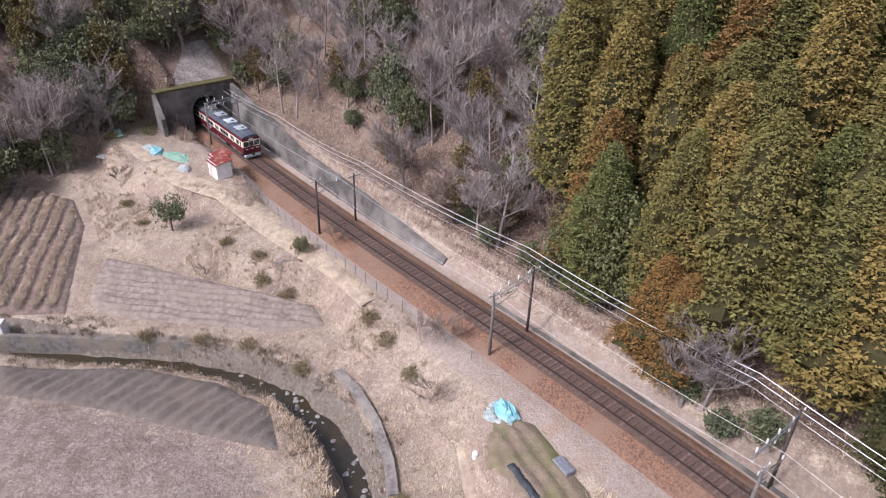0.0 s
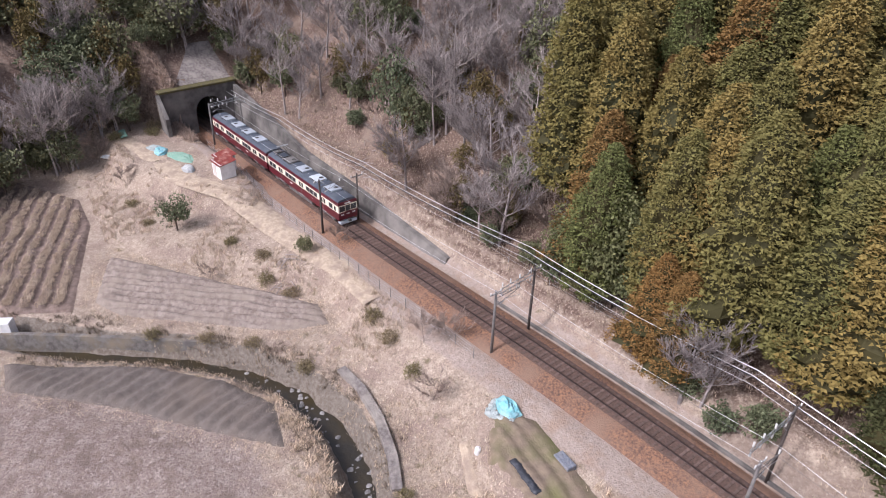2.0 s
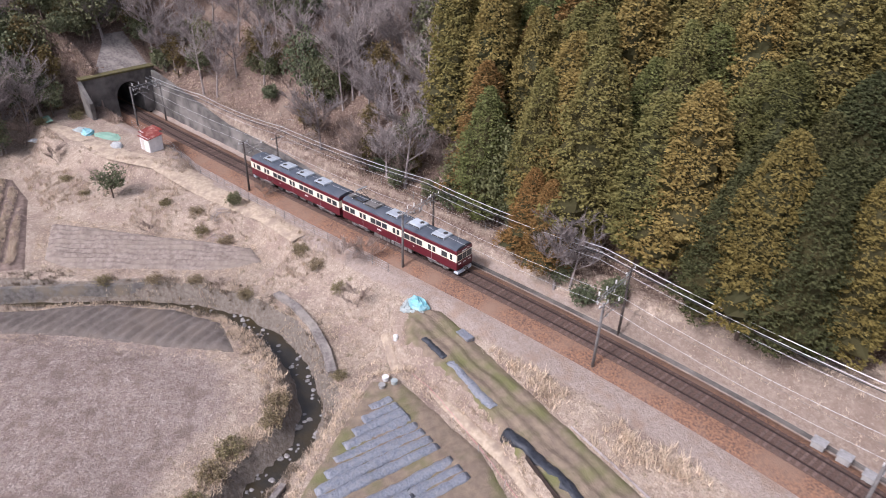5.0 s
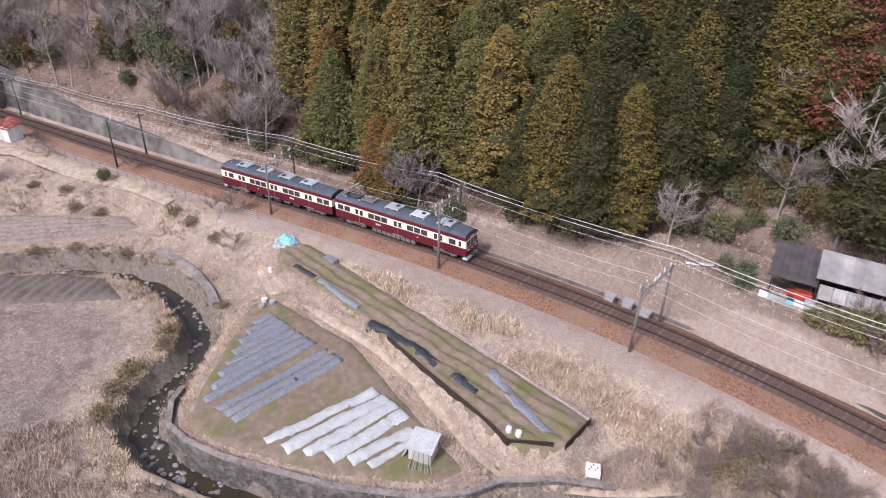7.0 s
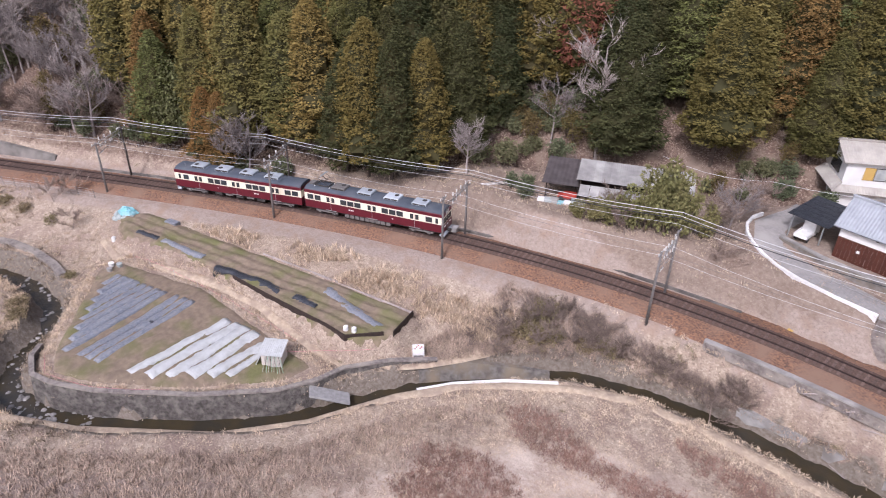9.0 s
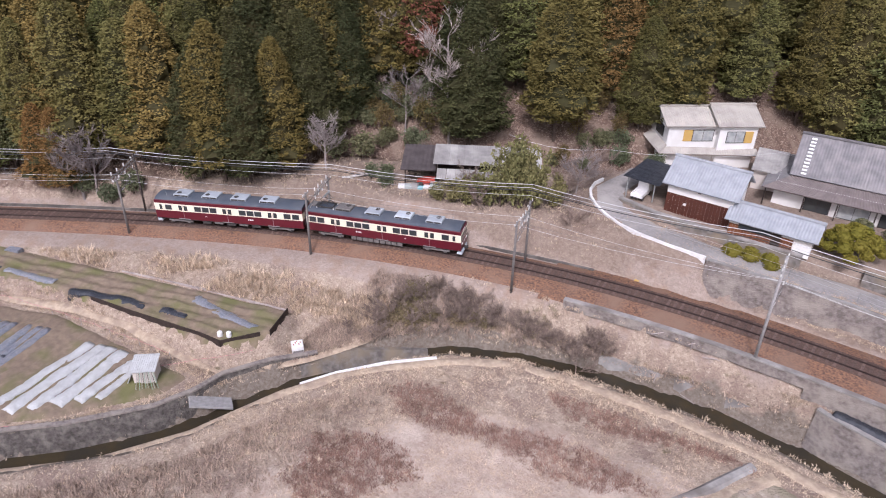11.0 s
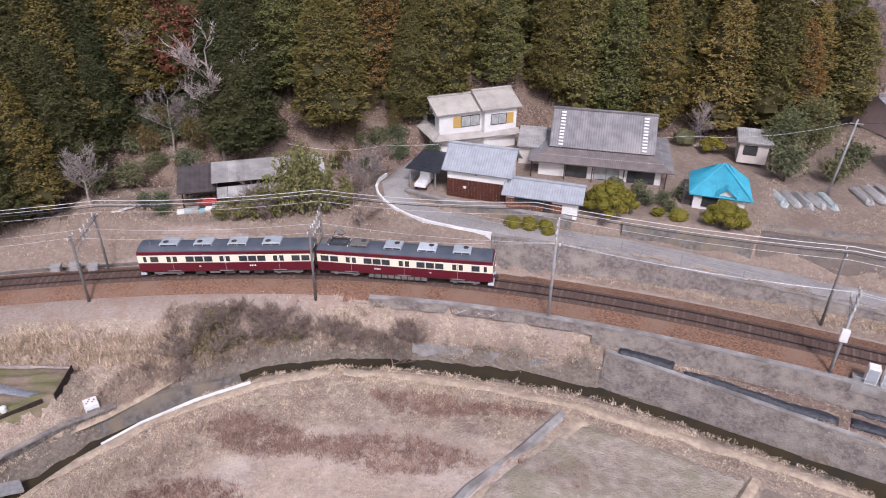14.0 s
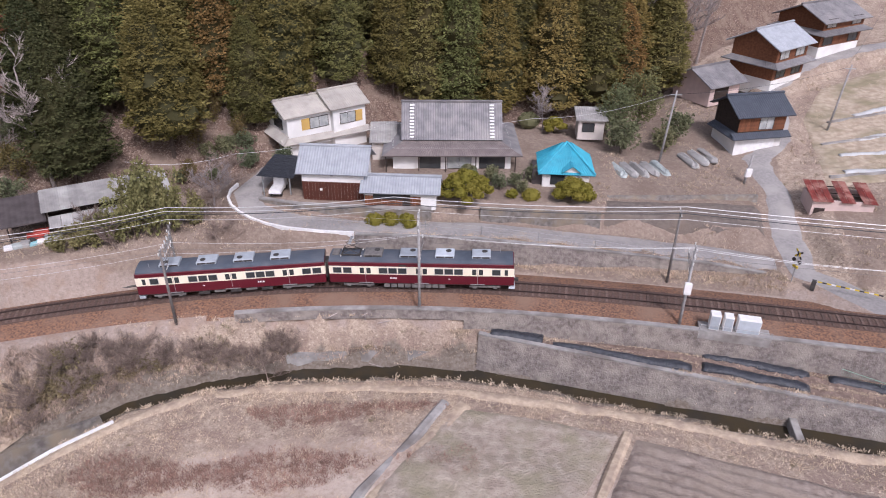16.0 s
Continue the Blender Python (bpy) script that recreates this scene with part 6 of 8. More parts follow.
for i in range(6):
    solid("timber_beam", Shape().box(-2.4, -0.1, 0, 2.4, 0.1, 0.16, c=0.02), (WHITE_PAINT, CREAM_WALL)[i % 2], "pale stacked timber beam on the shelf", "timber", pose(-14.9 + 0.15 * i, 46.2 + 0.28 * i, 3.45 + 0.16 * (i // 3), 0, 0, 62 + 2 * i), group="stacked timber")
# dark two-storey house on a white base
tower = thing("dark_house", "two-storey house of weathered boards over a white lower storey", "house", pose(69.6, 87.4, 5.3, 0, 0, 23))
walls(tower, 6.8, 5.6, -0.5, 2.7, WHITE)
walls(tower, 6.8, 5.6, 2.704, 5.9, DARK_WOOD)
boards(tower, 6.8, 3.3, 5.7, WOOD_BOARD, 0.38)
part("skirt_roof", ribbed((-0.9, -1.0, 2.6), (7.5, -1.0, 2.6), (7.5, 0, 3.15), (-0.9, 0, 3.15)), SLATE, tower)
part("skirt_roof", ribbed((-1.0, 5.6, 2.6), (-1.0, -1.0, 2.6), (0, 0, 3.15), (0, 5.6, 3.15)), SLATE, tower)
gable(tower, 6.8, 5.6, 5.9, 1.5, 0.8, SLATE, DARK_WOOD)
window(tower, 3.0, 3.5, 2.0, 1.8, pane=PALE_GLASS, y=-0.04)
part("garage_door", Shape().box(1.2, -0.05, 0.0, 5.8, 0.01, 2.3, c=0.02), WHITE_PAINT, tower)
# sheds and houses further up the lane
pink = thing("plastered_shed", "low pink-plastered shed with a grey tiled roof", "shed", pose(67.8, 102.0, 7.6, 0, 0, 42))
walls(pink, 6.5, 7.0, -0.5, 3.0, PINK_WALL)
gable(pink, 6.5, 7.0, 3.0, 1.6, 0.9, TILE_GREY, PINK_WALL)
part("doorway", Shape().box(1.0, -0.08, 0, 4.0, 0.01, 2.3, c=0.02), DARK_WOOD, pink)
for nm, x, y, z, ang, w_, d_, h_, lab in (("brown_house", 77.0, 106.5, 9.2, 48, 8.5, 7.5, 6.4, "two-storey brown board house with silver tiles on a white wall"), ("upper_house", 86.5, 120.5, 11.4, 42, 11, 8.5, 5.6, "two-storey tiled house at the head of the lane")):
    hs = thing(nm, lab, "house", pose(x, y, z, 0, 0, ang))
    walls(hs, w_, d_, -1.5, 1.2, WHITE)
    walls(hs, w_, d_, 1.204, h_, WOOD_BOARD)
    boards(hs, w_, 1.5, h_ - 1.4, WOOD_BOARD, 0.45)
    for y0, pts in ((0, ((-1.2, -1.3, 3.3), (w_ + 1.2, -1.3, 3.3), (w_ + 0.02, 0, 3.9), (0, 0, 3.9))), (1, ((-1.2, d_ + 1, 3.3), (-1.2, -1.3, 3.3), (0, 0, 3.9), (0, d_, 3.9))), (2, ((w_ + 1.2, -1.3, 3.3), (w_ + 1.2, d_ + 1, 3.3), (w_, d_, 3.9), (w_, 0, 3.9)))):
        part("skirt_roof", ribbed(*pts), TILE_GREY, hs)
    gable(hs, w_, d_, h_, 1.9, 0.9, TILE_BLUEGREY if nm == "brown_house" else TILE_GREY, WOOD_BOARD)
    for xx in (0.8, w_ - 3.4):
        window(hs, xx, 4.3, 2.4, 1.3, pane=PALE_GLASS, y=-0.05)
        window(hs, xx, 1.5, 2.4, 1.5, pane=GLASS, y=-0.05)
red_shed = thing("rusty_shed", "pale plastered shed with a broken rusty red roof", "shed", pose(76.6, 74.2, 3.1, 0, 0, 4))
walls(red_shed, 6.8, 3.6, -0.5, 2.7, PINK_WALL)
for i in range(9):
    if i not in (3, 6):
        part("roof_sheet", ribbed((-0.2 + i * 0.8, -0.4, 2.7), (0.56 + i * 0.8, -0.4, 2.7), (0.56 + i * 0.8, 4.0, 3.5), (-0.2 + i * 0.8, 4.0, 3.5), 0.22, 0.03, 0.03), RUST_TIN, red_shed)
for y in (0.2, 1.6, 3.0):
    part("rafter", Shape().box(-0.1, y, 2.62 + 0.16 * y, 6.9, y + 0.12, 2.72 + 0.16 * y), DARK_WOOD, red_shed)
part("doorway", Shape().box(0.3, -0.06, 0, 1.5, 0.01, 1.7), DARK_WOOD, red_shed)
small_shed = thing("small_shed", "small pale shed with a dark red roof", "shed", pose(87.5, 78.5, 3.9, 0, 0, -5))
walls(small_shed, 4.0, 3.0, -0.5, 2.3, WHITE)
part("roof", ribbed((-0.3, -0.5, 2.3), (4.3, -0.5, 2.3), (4.3, 3.4, 3.0), (-0.3, 3.4, 3.0)), material("maroon_tin", (0.16, 0.04, 0.045), None, 1.0, 0.6), small_shed)
shrine = thing("garden_shed", "small white garden shed behind the cottage", "shed", pose(49.0, 89.0, 5.6, 0, 0, 8))
walls(shrine, 3.6, 3.0, -0.4, 2.3, CREAM_WALL)
part("roof", ribbed((-0.4, -0.5, 2.6), (4.0, -0.5, 2.6), (4.0, 3.4, 3.3), (-0.4, 3.4, 3.3)), TIN, shrine)
window(shrine, 0.6, 0.8, 1.6, 1.2)
# the little white hut with red roof beside the tunnel, and its neighbour
for x, y, w_, d_, h_ in ((-87.3, -31.6, 2.6, 2.2, 2.3), (-90.0, -32.2, 2.4, 2.2, 1.9)):
    hut = thing("trackside_hut", "small white hut with a red tin roof beside the track", "hut", pose(x, y, gz(x + 1, y + 1), 0, 0, 42))
    walls(hut, w_, d_, -0.4, h_, WHITE_PAINT, 0.08)
    part("roof", ribbed((-0.2, -0.25, h_ - 0.1), (w_ + 0.2, -0.25, h_ - 0.1), (w_ + 0.2, d_ + 0.25, h_ + 0.3), (-0.2, d_ + 0.25, h_ + 0.3), 0.25, 0.03, 0.05), RUST_TIN, hut)
    part("door", Shape().box(0.3, -0.04, 0, 1.1, 0.01, 1.8, c=0.01), CREAM_WALL, hut)
# garden hut of pale boards
hut = thing("garden_hut", "little garden hut with a pale sheet roof and stored canes", "hut", pose(-6.9, 11.0, -4.55, 0, 0, 50))
walls(hut, 2.0, 1.8, -0.2, 1.7, CREAM_WALL, 0.06)
part("roof", ribbed((-0.2, -0.25, 1.7), (2.2, -0.25, 1.7), (2.2, 2.05, 2.05), (-0.2, 2.05, 2.05), 0.2, 0.02, 0.03), WHITE_FILM, hut)
for i in range(12):
    part("cane", Shape().tube((0.3 + 0.2 * i, -0.9 - 0.05 * (i % 3), 0), (0.5 + 0.13 * i, -0.1, 1.6), 0.025, sides=5), (TIN, DARK_WOOD, GREEN_TARP)[i % 3], hut)
part("leaning_sheet", Shape().box(-0.7, -0.1, 0, -0.62, 1.4, 0.9, pose(0, 0, 0, 0, 25)), WHITE_FILM, hut)


# ---- roads, kerbs and yard walls ----
def ribbon(line, half, lift=0.05):
    sh = Shape()
    pts = []
    for (ax, ay, az), (bx, by, bz) in zip(line[:-1], line[1:]):
        k = max(1, int(math.hypot(bx - ax, by - ay) / 1.2))
        pts += [(ax + (bx - ax) * i / k, ay + (by - ay) * i / k, az + (bz - az) * i / k) for i in range(k)]
    pts.append(line[-1])
    for i, p in enumerate(pts):
        a, b = pts[max(i - 2, 0)], pts[min(i + 2, len(pts) - 1)]
        q = math.hypot(b[0] - a[0], b[1] - a[1])
        nx, ny = -(b[1] - a[1]) / q, (b[0] - a[0]) / q
        for j in range(5):
            o_ = half * (1 - j / 2)
            sh.v.append((p[0] + nx * o_, p[1] + ny * o_, p[2] + lift - (0.25 if j in (0, 4) else 0)))
        if i:
            sh.f += [(5 * i - 5 + j, 5 * i - 4 + j, 5 * i + 1 + j, 5 * i + j) for j in range(4)]
    sh.mi = [0] * len(sh.f)
    return sh


solid("road", ribbon([(11.8, 70, 5.25), *ROAD_LINE], 1.9, 0.16), ASPHALT, "worn pale asphalt drive rising from the crossing to the farm", "road", kind="structure", smooth=True)
solid("lane", ribbon(LANE, 1.9, 0.16), ASPHALT, "narrow worn asphalt lane over the level crossing", "road", kind="structure", smooth=True)
kerb = [(9.3, 64.4, 5.1), (9.1, 62.9, 4.95), (9.6, 61.2, 4.8), (10.7, 59.7, 4.7), (12.2, 58.5, 4.6), (14.2, 57.5, 4.45), (16.4, 56.9, 4.3), (18.8, 56.7, 4.2), (22.4, 57.0, 4.05), (26.2, 57.7, 3.9)]
wall_run("roadside_kerb", "white painted kerb along the outer edge of the drive", [(x, y, z - 1.5, z + 0.4) for x, y, z in kerb], 0.28, WHITE_PAINT, None, 0.0)
wall_run("roadside_wall", "grey concrete retaining wall below the drive", [(x, y - 0.7, z - 3.6, z + 0.25) for x, y, z in ((26.4, 58.2, 3.9), (39, 61.0, 3.4), (52, 62.2, 2.8), (64, 63.2, 2.2), (70, 62.9, 1.9))], 0.3, WALL_GREY, CONCRETE, 0.3)
wall_run("yard_wall", "pale rubble stone wall under the storehouse", [(13.4, 61.6, 4.2, 5.15), (18.4, 61.2, 4.0, 5.15), (26.0, 62.0, 3.6, 5.15), (33.6, 63.4, 3.3, 5.1)], 0.4, WALL_STONE, CONCRETE, 0.15)
wall_run("garden_wall", "dark mossy stone wall below the clipped garden", [(39.0, 65.3, 3.0, 5.0), (45, 66.0, 2.8, 5.0), (52.6, 67.0, 2.5, 4.9)], 0.4, WALL_STONE, None, 0.2)
wall_run("terrace_wall", "low dry stone wall at the back of the plot", [(52.8, 71.6, 3.4, 4.9), (60, 73.0, 3.4, 5.0), (71.0, 75.8, 3.4, 5.0)], 0.4, WALL_STONE, None, 0.2)


# ---- fields and garden beds ----
def field(name, label, poly, angle, pitch, amp, mat, step=0.3, lift=0.14, category="field", wobble=0.25):
    """Tilled ground inside an outline, ridged along an angle."""
    p = np.array(poly, float)
    c, s = math.cos(radians(angle)), math.sin(radians(angle))
    u, v = p[:, 0] * c + p[:, 1] * s, -p[:, 0] * s + p[:, 1] * c
    us, vs = np.arange(u.min(), u.max() + step, step * 1.4), np.arange(v.min(), v.max() + step, min(step, pitch / 4))
    xy = lambda a, b: (a * c - b * s, a * s + b * c)

    def zf(a, b):
        x, y = xy(a, b)
        e = inside(x, y, poly)
        w_ = wobble * rumple(x, y, 4, 3)
        ridge = 0.5 + 0.5 * np.cos(2 * np.pi * (b + w_) / pitch)
        return ground_z(x, y) + (lift + 0.14) * smooth((e + 0.3) / 0.5) - 0.14 + amp * ridge * smooth(e / 0.9) * (0.8 + 0.3 * rumple(x, y, 1.3, 5)) + 0.02 * rumple(x, y, 0.8, 7)

    me_, a, b, z = sheet(name, us, vs, zf, lambda a, b: inside(*xy(a, b), poly) > -0.9)
    co = np.stack([*xy(a, b), z], -1)
    me_.vertices.foreach_set("co", co.ravel())
    me_.materials.append(mat)
    me_.update()
    return tagged(new(name, me_), label, category, kind="structure")


field("field_west", "fallow field with straw-strewn soil ridges", [(-91.6, -63.5), (-86, -51), (-79, -46.4), (-60.2, -40.2), (-59.5, -46), (-64, -68)], 14, 1.75, 0.4, SOIL_STRAW)
field("field_north", "tilled grey-brown field with fine furrows", [(-71.6, -40.6), (-67, -27), (-62.6, -13.4), (-58.9, -11.6), (-57.6, -16), (-59.6, -34.4), (-62, -38.4)], 82, 1.1, 0.5, SOIL)
field("field_riverside", "dark damp tilled field beside the stream", [(-51.6, -43.1), (-51.4, -28), (-49.6, -20.6), (-46.6, -15), (-41.2, -13), (-42.7, -18.6), (-45.8, -29.4), (-47.6, -40.8)], -38, 1.35, 0.5, SOIL_DARK)
field("field_south", "fallow grey field with clods beyond the stream", [(40.9, 41.6), (48, 41.8), (55.2, 40.8), (52.5, 33.5), (46, 20), (33, 20), (36.6, 31)], 20, 1.5, 0.05, material("clod_soil", (0.43, 0.365, 0.30), (0.31, 0.25, 0.205), 1.2, 0.97, bump=0.9, bump_scale=5, third=(0.29, 0.26, 0.18), third_scale=0.3))
field("field_southeast", "ploughed brown field with wide furrows", [(56.8, 40.6), (80, 37), (110, 28), (105, 15), (52, 20), (54.6, 34)], 168, 1.15, 0.28, SOIL)
field("bed_lower_garden", "vegetable garden soil with weedy green strips", [(-33.5, 1.0), (-20, -5.6), (-16.6, -6.2), (-13.2, -3.2), (-7.6, 4.2), (-3.9, 12.2), (-4.4, 15), (-11, 13.2), (-23.6, 10), (-33, 4.0)], 115, 1.25, 0.2, GARDEN_SOIL)
field("bed_upper_garden", "narrow vegetable garden with mossy soil", UPPER_GARDEN, 27, 1.3, 0.24, GARDEN_SOIL)
field("plot_east", "tilled brown vegetable plot below the railway", [(42.4, 50.2), (50, 51.0), (62, 51.8), (80, 51.0), (98, 48.8), (98, 45.6), (79, 47.0), (70, 47.7), (61, 48.6), (50, 49.6)], -4, 1.0, 0.14, SOIL_STRAW)
field("plot_terrace", "brown terraced plot above the road", [(53, 67.4), (61, 68), (71.2, 69.3), (71.4, 74.6), (61, 72.4), (53.2, 70.8)], 11, 0.9, 0.2, SOIL_DARK)
field("plot_upper", "fallow terraced plots beside the lane", [(80, 80), (92, 84), (112, 100), (112, 118), (98, 122), (86, 112), (81, 100)], 30, 1.2, 0.1, material("fallow_soil", (0.52, 0.43, 0.33), (0.36, 0.285, 0.21), 1.2, 0.97, bump=0.6, bump_scale=6, third=(0.27, 0.235, 0.15), third_scale=0.25))


def cover(name, label, a, b, width, height, mat, seed=1, wander=0.15, n=26, group=""):
    """A film or fleece laid over a planted ridge, creased and uneven."""
    r = np.random.RandomState(seed)
    a, b = np.array(a, float), np.array(b, float)
    u = (b - a) / np.hypot(*(b - a))
    nrm = np.array((-u[1], u[0]))
    sh, m = Shape(), 7
    off = np.cumsum(r.uniform(-1, 1, n + 1)) * wander * 0.4
    wid = width * (0.85 + 0.3 * r.rand(n + 1))
    for i in range(n + 1):
        c = a + (b - a) * i / n + nrm * off[i]
        for j in range(m):
            t = j / (m - 1) * 2 - 1
            p = c + nrm * t * wid[i] / 2
            h = height * (1 - abs(t) ** 2.2) * (0.75 + 0.5 * r.rand()) * (0.25 if i in (0, n) else 1)
            sh.v.append((p[0], p[1], gz(p[0], p[1]) + 0.2 + h + 0.03 * r.rand() - 0.12 * abs(t) ** 4))
        if i:
            q = m * i
            sh.f += [(q - m + j, q - m + j + 1, q + j + 1, q + j) for j in range(m - 1)]
    sh.mi = [0] * len(sh.f)
    ob = solid(name, sh, mat, label, "garden cover", group=group, smooth=True)
    ob.modifiers.new("film", "SOLIDIFY").thickness = 0.02
    return ob


# slate-coloured mulch film, ridge by ridge, in the lower garden
ux, uy = math.cos(radians(115)), math.sin(radians(115))
for i in range(13):
    c = -27.9 + i * 1.02  # offset of the ridge across the garden
    if i == 9:
        continue
    ends = []
    for (ax, ay), (bx, by) in (((-31.6, 1.6), (-19.4, -5.0)), ((-19.4, -5.0), (-14.4, -1.4)), ((-31.6, 2.4), (-19.8, 9.3))):
        ca, cb = ax * uy - ay * ux, bx * uy - by * ux
        t = (c - ca) / (cb - ca)
        if 0 <= t <= 1:
            ends.append((ax + t * (bx - ax), ay + t * (by - ay)))
    if len(ends) > 1:
        a_, b_ = ends[0], ends[-1]
        cover("mulch_film", "slate-grey mulch film over a garden ridge", a_, b_, 1.16, 0.16, BLUE_FILM, 20 + i, 0.03, group="mulch films of the lower garden")
for i, (a, b, w_, h_) in enumerate((((-12.6, -0.2), (-16.0, 10.6), 1.0, 0.16), ((-11.2, 1.2), (-14.6, 11.4), 1.2, 0.2), ((-10.2, 2.8), (-13.4, 11.9), 1.2, 0.2), ((-9.2, 4.6), (-12.0, 12.4), 1.3, 0.2), ((-8.2, 6.2), (-10.2, 12.4), 1.1, 0.3), ((-7.2, 7.6), (-9.2, 12.6), 0.8, 0.2))):
    cover("row_cover", "rumpled white fleece row cover on a vegetable bed", a, b, w_ * 1.3, h_, WHITE_FILM, 60 + i, 0.12, group="row covers of the lower garden")
for i, (a, b, w_) in enumerate((((-37.5, 6.6), (-34.2, 8.4), 0.8), ((-33.6, 8.8), (-27.0, 11.6), 1.0), ((-24.4, 12.2), (-15.6, 16.6), 1.2), ((-14.0, 17.6), (-11.0, 19.0), 1.0), ((-13.4, 21.2), (-4.2, 22.8), 1.3))):
    cover("mulch_strip", "crumpled dark blue-grey mulch film in the garden", a, b, w_, 0.12, (BLACK_FILM, BLUE_FILM)[i in (1, 4)], 80 + i, 0.2)
for i, (a, b, w_, h_) in enumerate((((42.6, 50.6), (47.8, 50.3), 1.5, 0.25), ((48.8, 49.8), (61.8, 49.2), 0.9, 0.3), ((63.0, 51.4), (72.4, 50.4), 0.9, 0.3), ((62.8, 49.7), (72.0, 48.4), 0.9, 0.3), ((74, 50.2), (86, 49.0), 0.9, 0.3))):
    cover("black_tunnel", "black mulch film over a long vegetable ridge", a, b, w_ * 1.45, h_ * 0.9, BLACK_FILM, 95 + i, 0.1)


for i, (a, b, w_) in enumerate((((82.5, 84.0), (88.5, 85.2), 1.0), ((83.0, 88.5), (90.0, 90.5), 0.8), ((86.5, 93.5), (93.5, 96.5), 1.0), ((88, 101.5), (95, 105.5), 1.1))):
    cover("pale_film", "pale plastic film laid over a terraced bed", a, b, w_, 0.15, WHITE_FILM, 110 + i, 0.15, group="films of the terraced plots")
for i, line in enumerate((((80.5, 82.2), (90, 84.6), (104, 92)), ((81.6, 91.4), (92, 95.4), (108, 104)), ((84, 98.6), (94, 103.4), (110, 112)))):
    wall_run("terrace_kerb", "low pale kerb between the terraced plots", [(x, y, gz(x, y) - 0.5, gz(x, y) + 0.42) for x, y in line], 0.35, CONCRETE, None, 0.1)


# ---- edging, paths, small things ----
def edge_boards(name, label, pts, h, mat, t=0.08, lift=0.0):
    """Edging boards set upright along a line, board by board."""
    top = thing(name, label, "garden edging")
    for a, b in zip(pts[:-1], pts[1:]):
        q = math.hypot(b[0] - a[0], b[1] - a[1])
        z = min(gz(*a), gz(*b), gz((a[0] + b[0]) / 2, (a[1] + b[1]) / 2)) + lift
        part("edging_board", Shape().box(0, -t / 2, -0.3, q - 0.03, t / 2, h, c=0.01), mat, top, at=pose(a[0], a[1], z, 0, 0, math.degrees(math.atan2(b[1] - a[1], b[0] - a[0]))))
    return top


edge_boards("garden_edging", "dark boards edging the upper garden bed", [(-21.2, 13.2), (-16, 15), (-11, 16.9), (-7.5, 18.2), (-4.6, 19.0), (-3.0, 22.6)], 0.55, DARK_WOOD)
edge_boards("garden_edging", "dark boards closing the end of the garden bed", [(-2.5, 23.4), (-4.5, 27.0)], 0.6, DARK_WOOD)
edge_boards("garden_edging", "pale weathered poles along the garden's upper edge", [(-4.7, 27.1), (-9, 25.2), (-14, 22.8), (-19, 20.4), (-24, 17.9)], 0.3, BARK_PALE)
solid("concrete_path", ribbon([(34.6, 28.0, gz(34.6, 28)), (35.3, 30.7, gz(35.3, 30.7)), (37.8, 36.8, gz(37.8, 36.8)), (39.6, 42.2, gz(39.6, 42.2))], 0.55, 0.2), CONCRETE, "narrow concrete path between the fields", "path", kind="structure")
solid("concrete_path", ribbon([(53.6, 33, gz(53.6, 33)), (56.0, 41.2, gz(56, 41.2))], 0.5, 0.2), DIRT_ROAD, "pale trodden path between the fields", "path", kind="structure")
solid("field_track", ribbon([(x + 1.25, y - 0.3, gz(x + 1.25, y - 0.3)) for x, y in ((34.6, 28.0), (35.3, 30.7), (37.8, 36.8), (40.2, 42.6))], 0.85, 0.12), DIRT_ROAD, "pale trodden track beside the field path", "path", kind="structure", smooth=True)
bank = [(-14, -11.5), (-9.6, -6.2), (-2.6, 4.6), (1.4, 12.0), (3.6, 20.2), (5.4, 25.4), (8.4, 30.6), (11.6, 34.9), (16, 38.6), (23, 41.6), (32, 43.6), (40, 43.9), (50, 44.0), (60, 43.4), (70, 42.4), (78, 42.0), (95, 40)]
solid("dike_path", ribbon([(x, y, gz(x, y) + 0.05) for x, y in bank], 0.75, 0.06), DIRT_ROAD, "pale trodden path of dry grass along the stream's dike", "path", kind="structure", smooth=True)
yard_track = [(-112, -62), (-104, -54), (-97, -46.5), (-90, -39.5), (-85.5, -34.5), (-82, -27.6), (-75, -20.0), (-66, -10.6), (-60, -6.0)]
solid("farm_track", ribbon([(x, y, gz(x, y)) for x, y in yard_track], 2.0, 0.04), DIRT_ROAD, "pale sandy farm track beside the railway", "path", kind="structure", smooth=True)
garden_path = [(-41, 3.2), (-36.6, 3.8), (-30, 8.0), (-22, 12.2), (-15.6, 14.6), (-9.4, 16.2), (-3.6, 17.6), (-1.4, 21.6), (0.4, 25.4), (1.6, 28.6), (2.4, 31.5), (2.4, 35)]
solid("garden_path", ribbon([(x, y, gz(x, y)) for x, y in garden_path], 0.85, 0.06), DIRT_ROAD, "trodden straw path between the two gardens", "path", kind="structure", smooth=True)


def lump(seed, rx, ry, rz, n=9, m=6):
    """An uneven rounded heap, flat below."""
    r = random.Random(seed)
    sh = Shape()
    for j in range(m + 1):
        a = math.pi / 2 * j / m
        for i in range(n):
            b = 2 * math.pi * i / n
            k = 1 + r.uniform(-0.18, 0.18)
            sh.v.append((rx * k * math.cos(a) * math.cos(b), ry * k * math.cos(a) * math.sin(b), rz * k * math.sin(a) - 0.06))
            if j:
                sh.f.append(((j - 1) * n + i, (j - 1) * n + (i + 1) % n, j * n + (i + 1) % n, j * n + i))
    sh.mi = [0] * len(sh.f)
    return sh


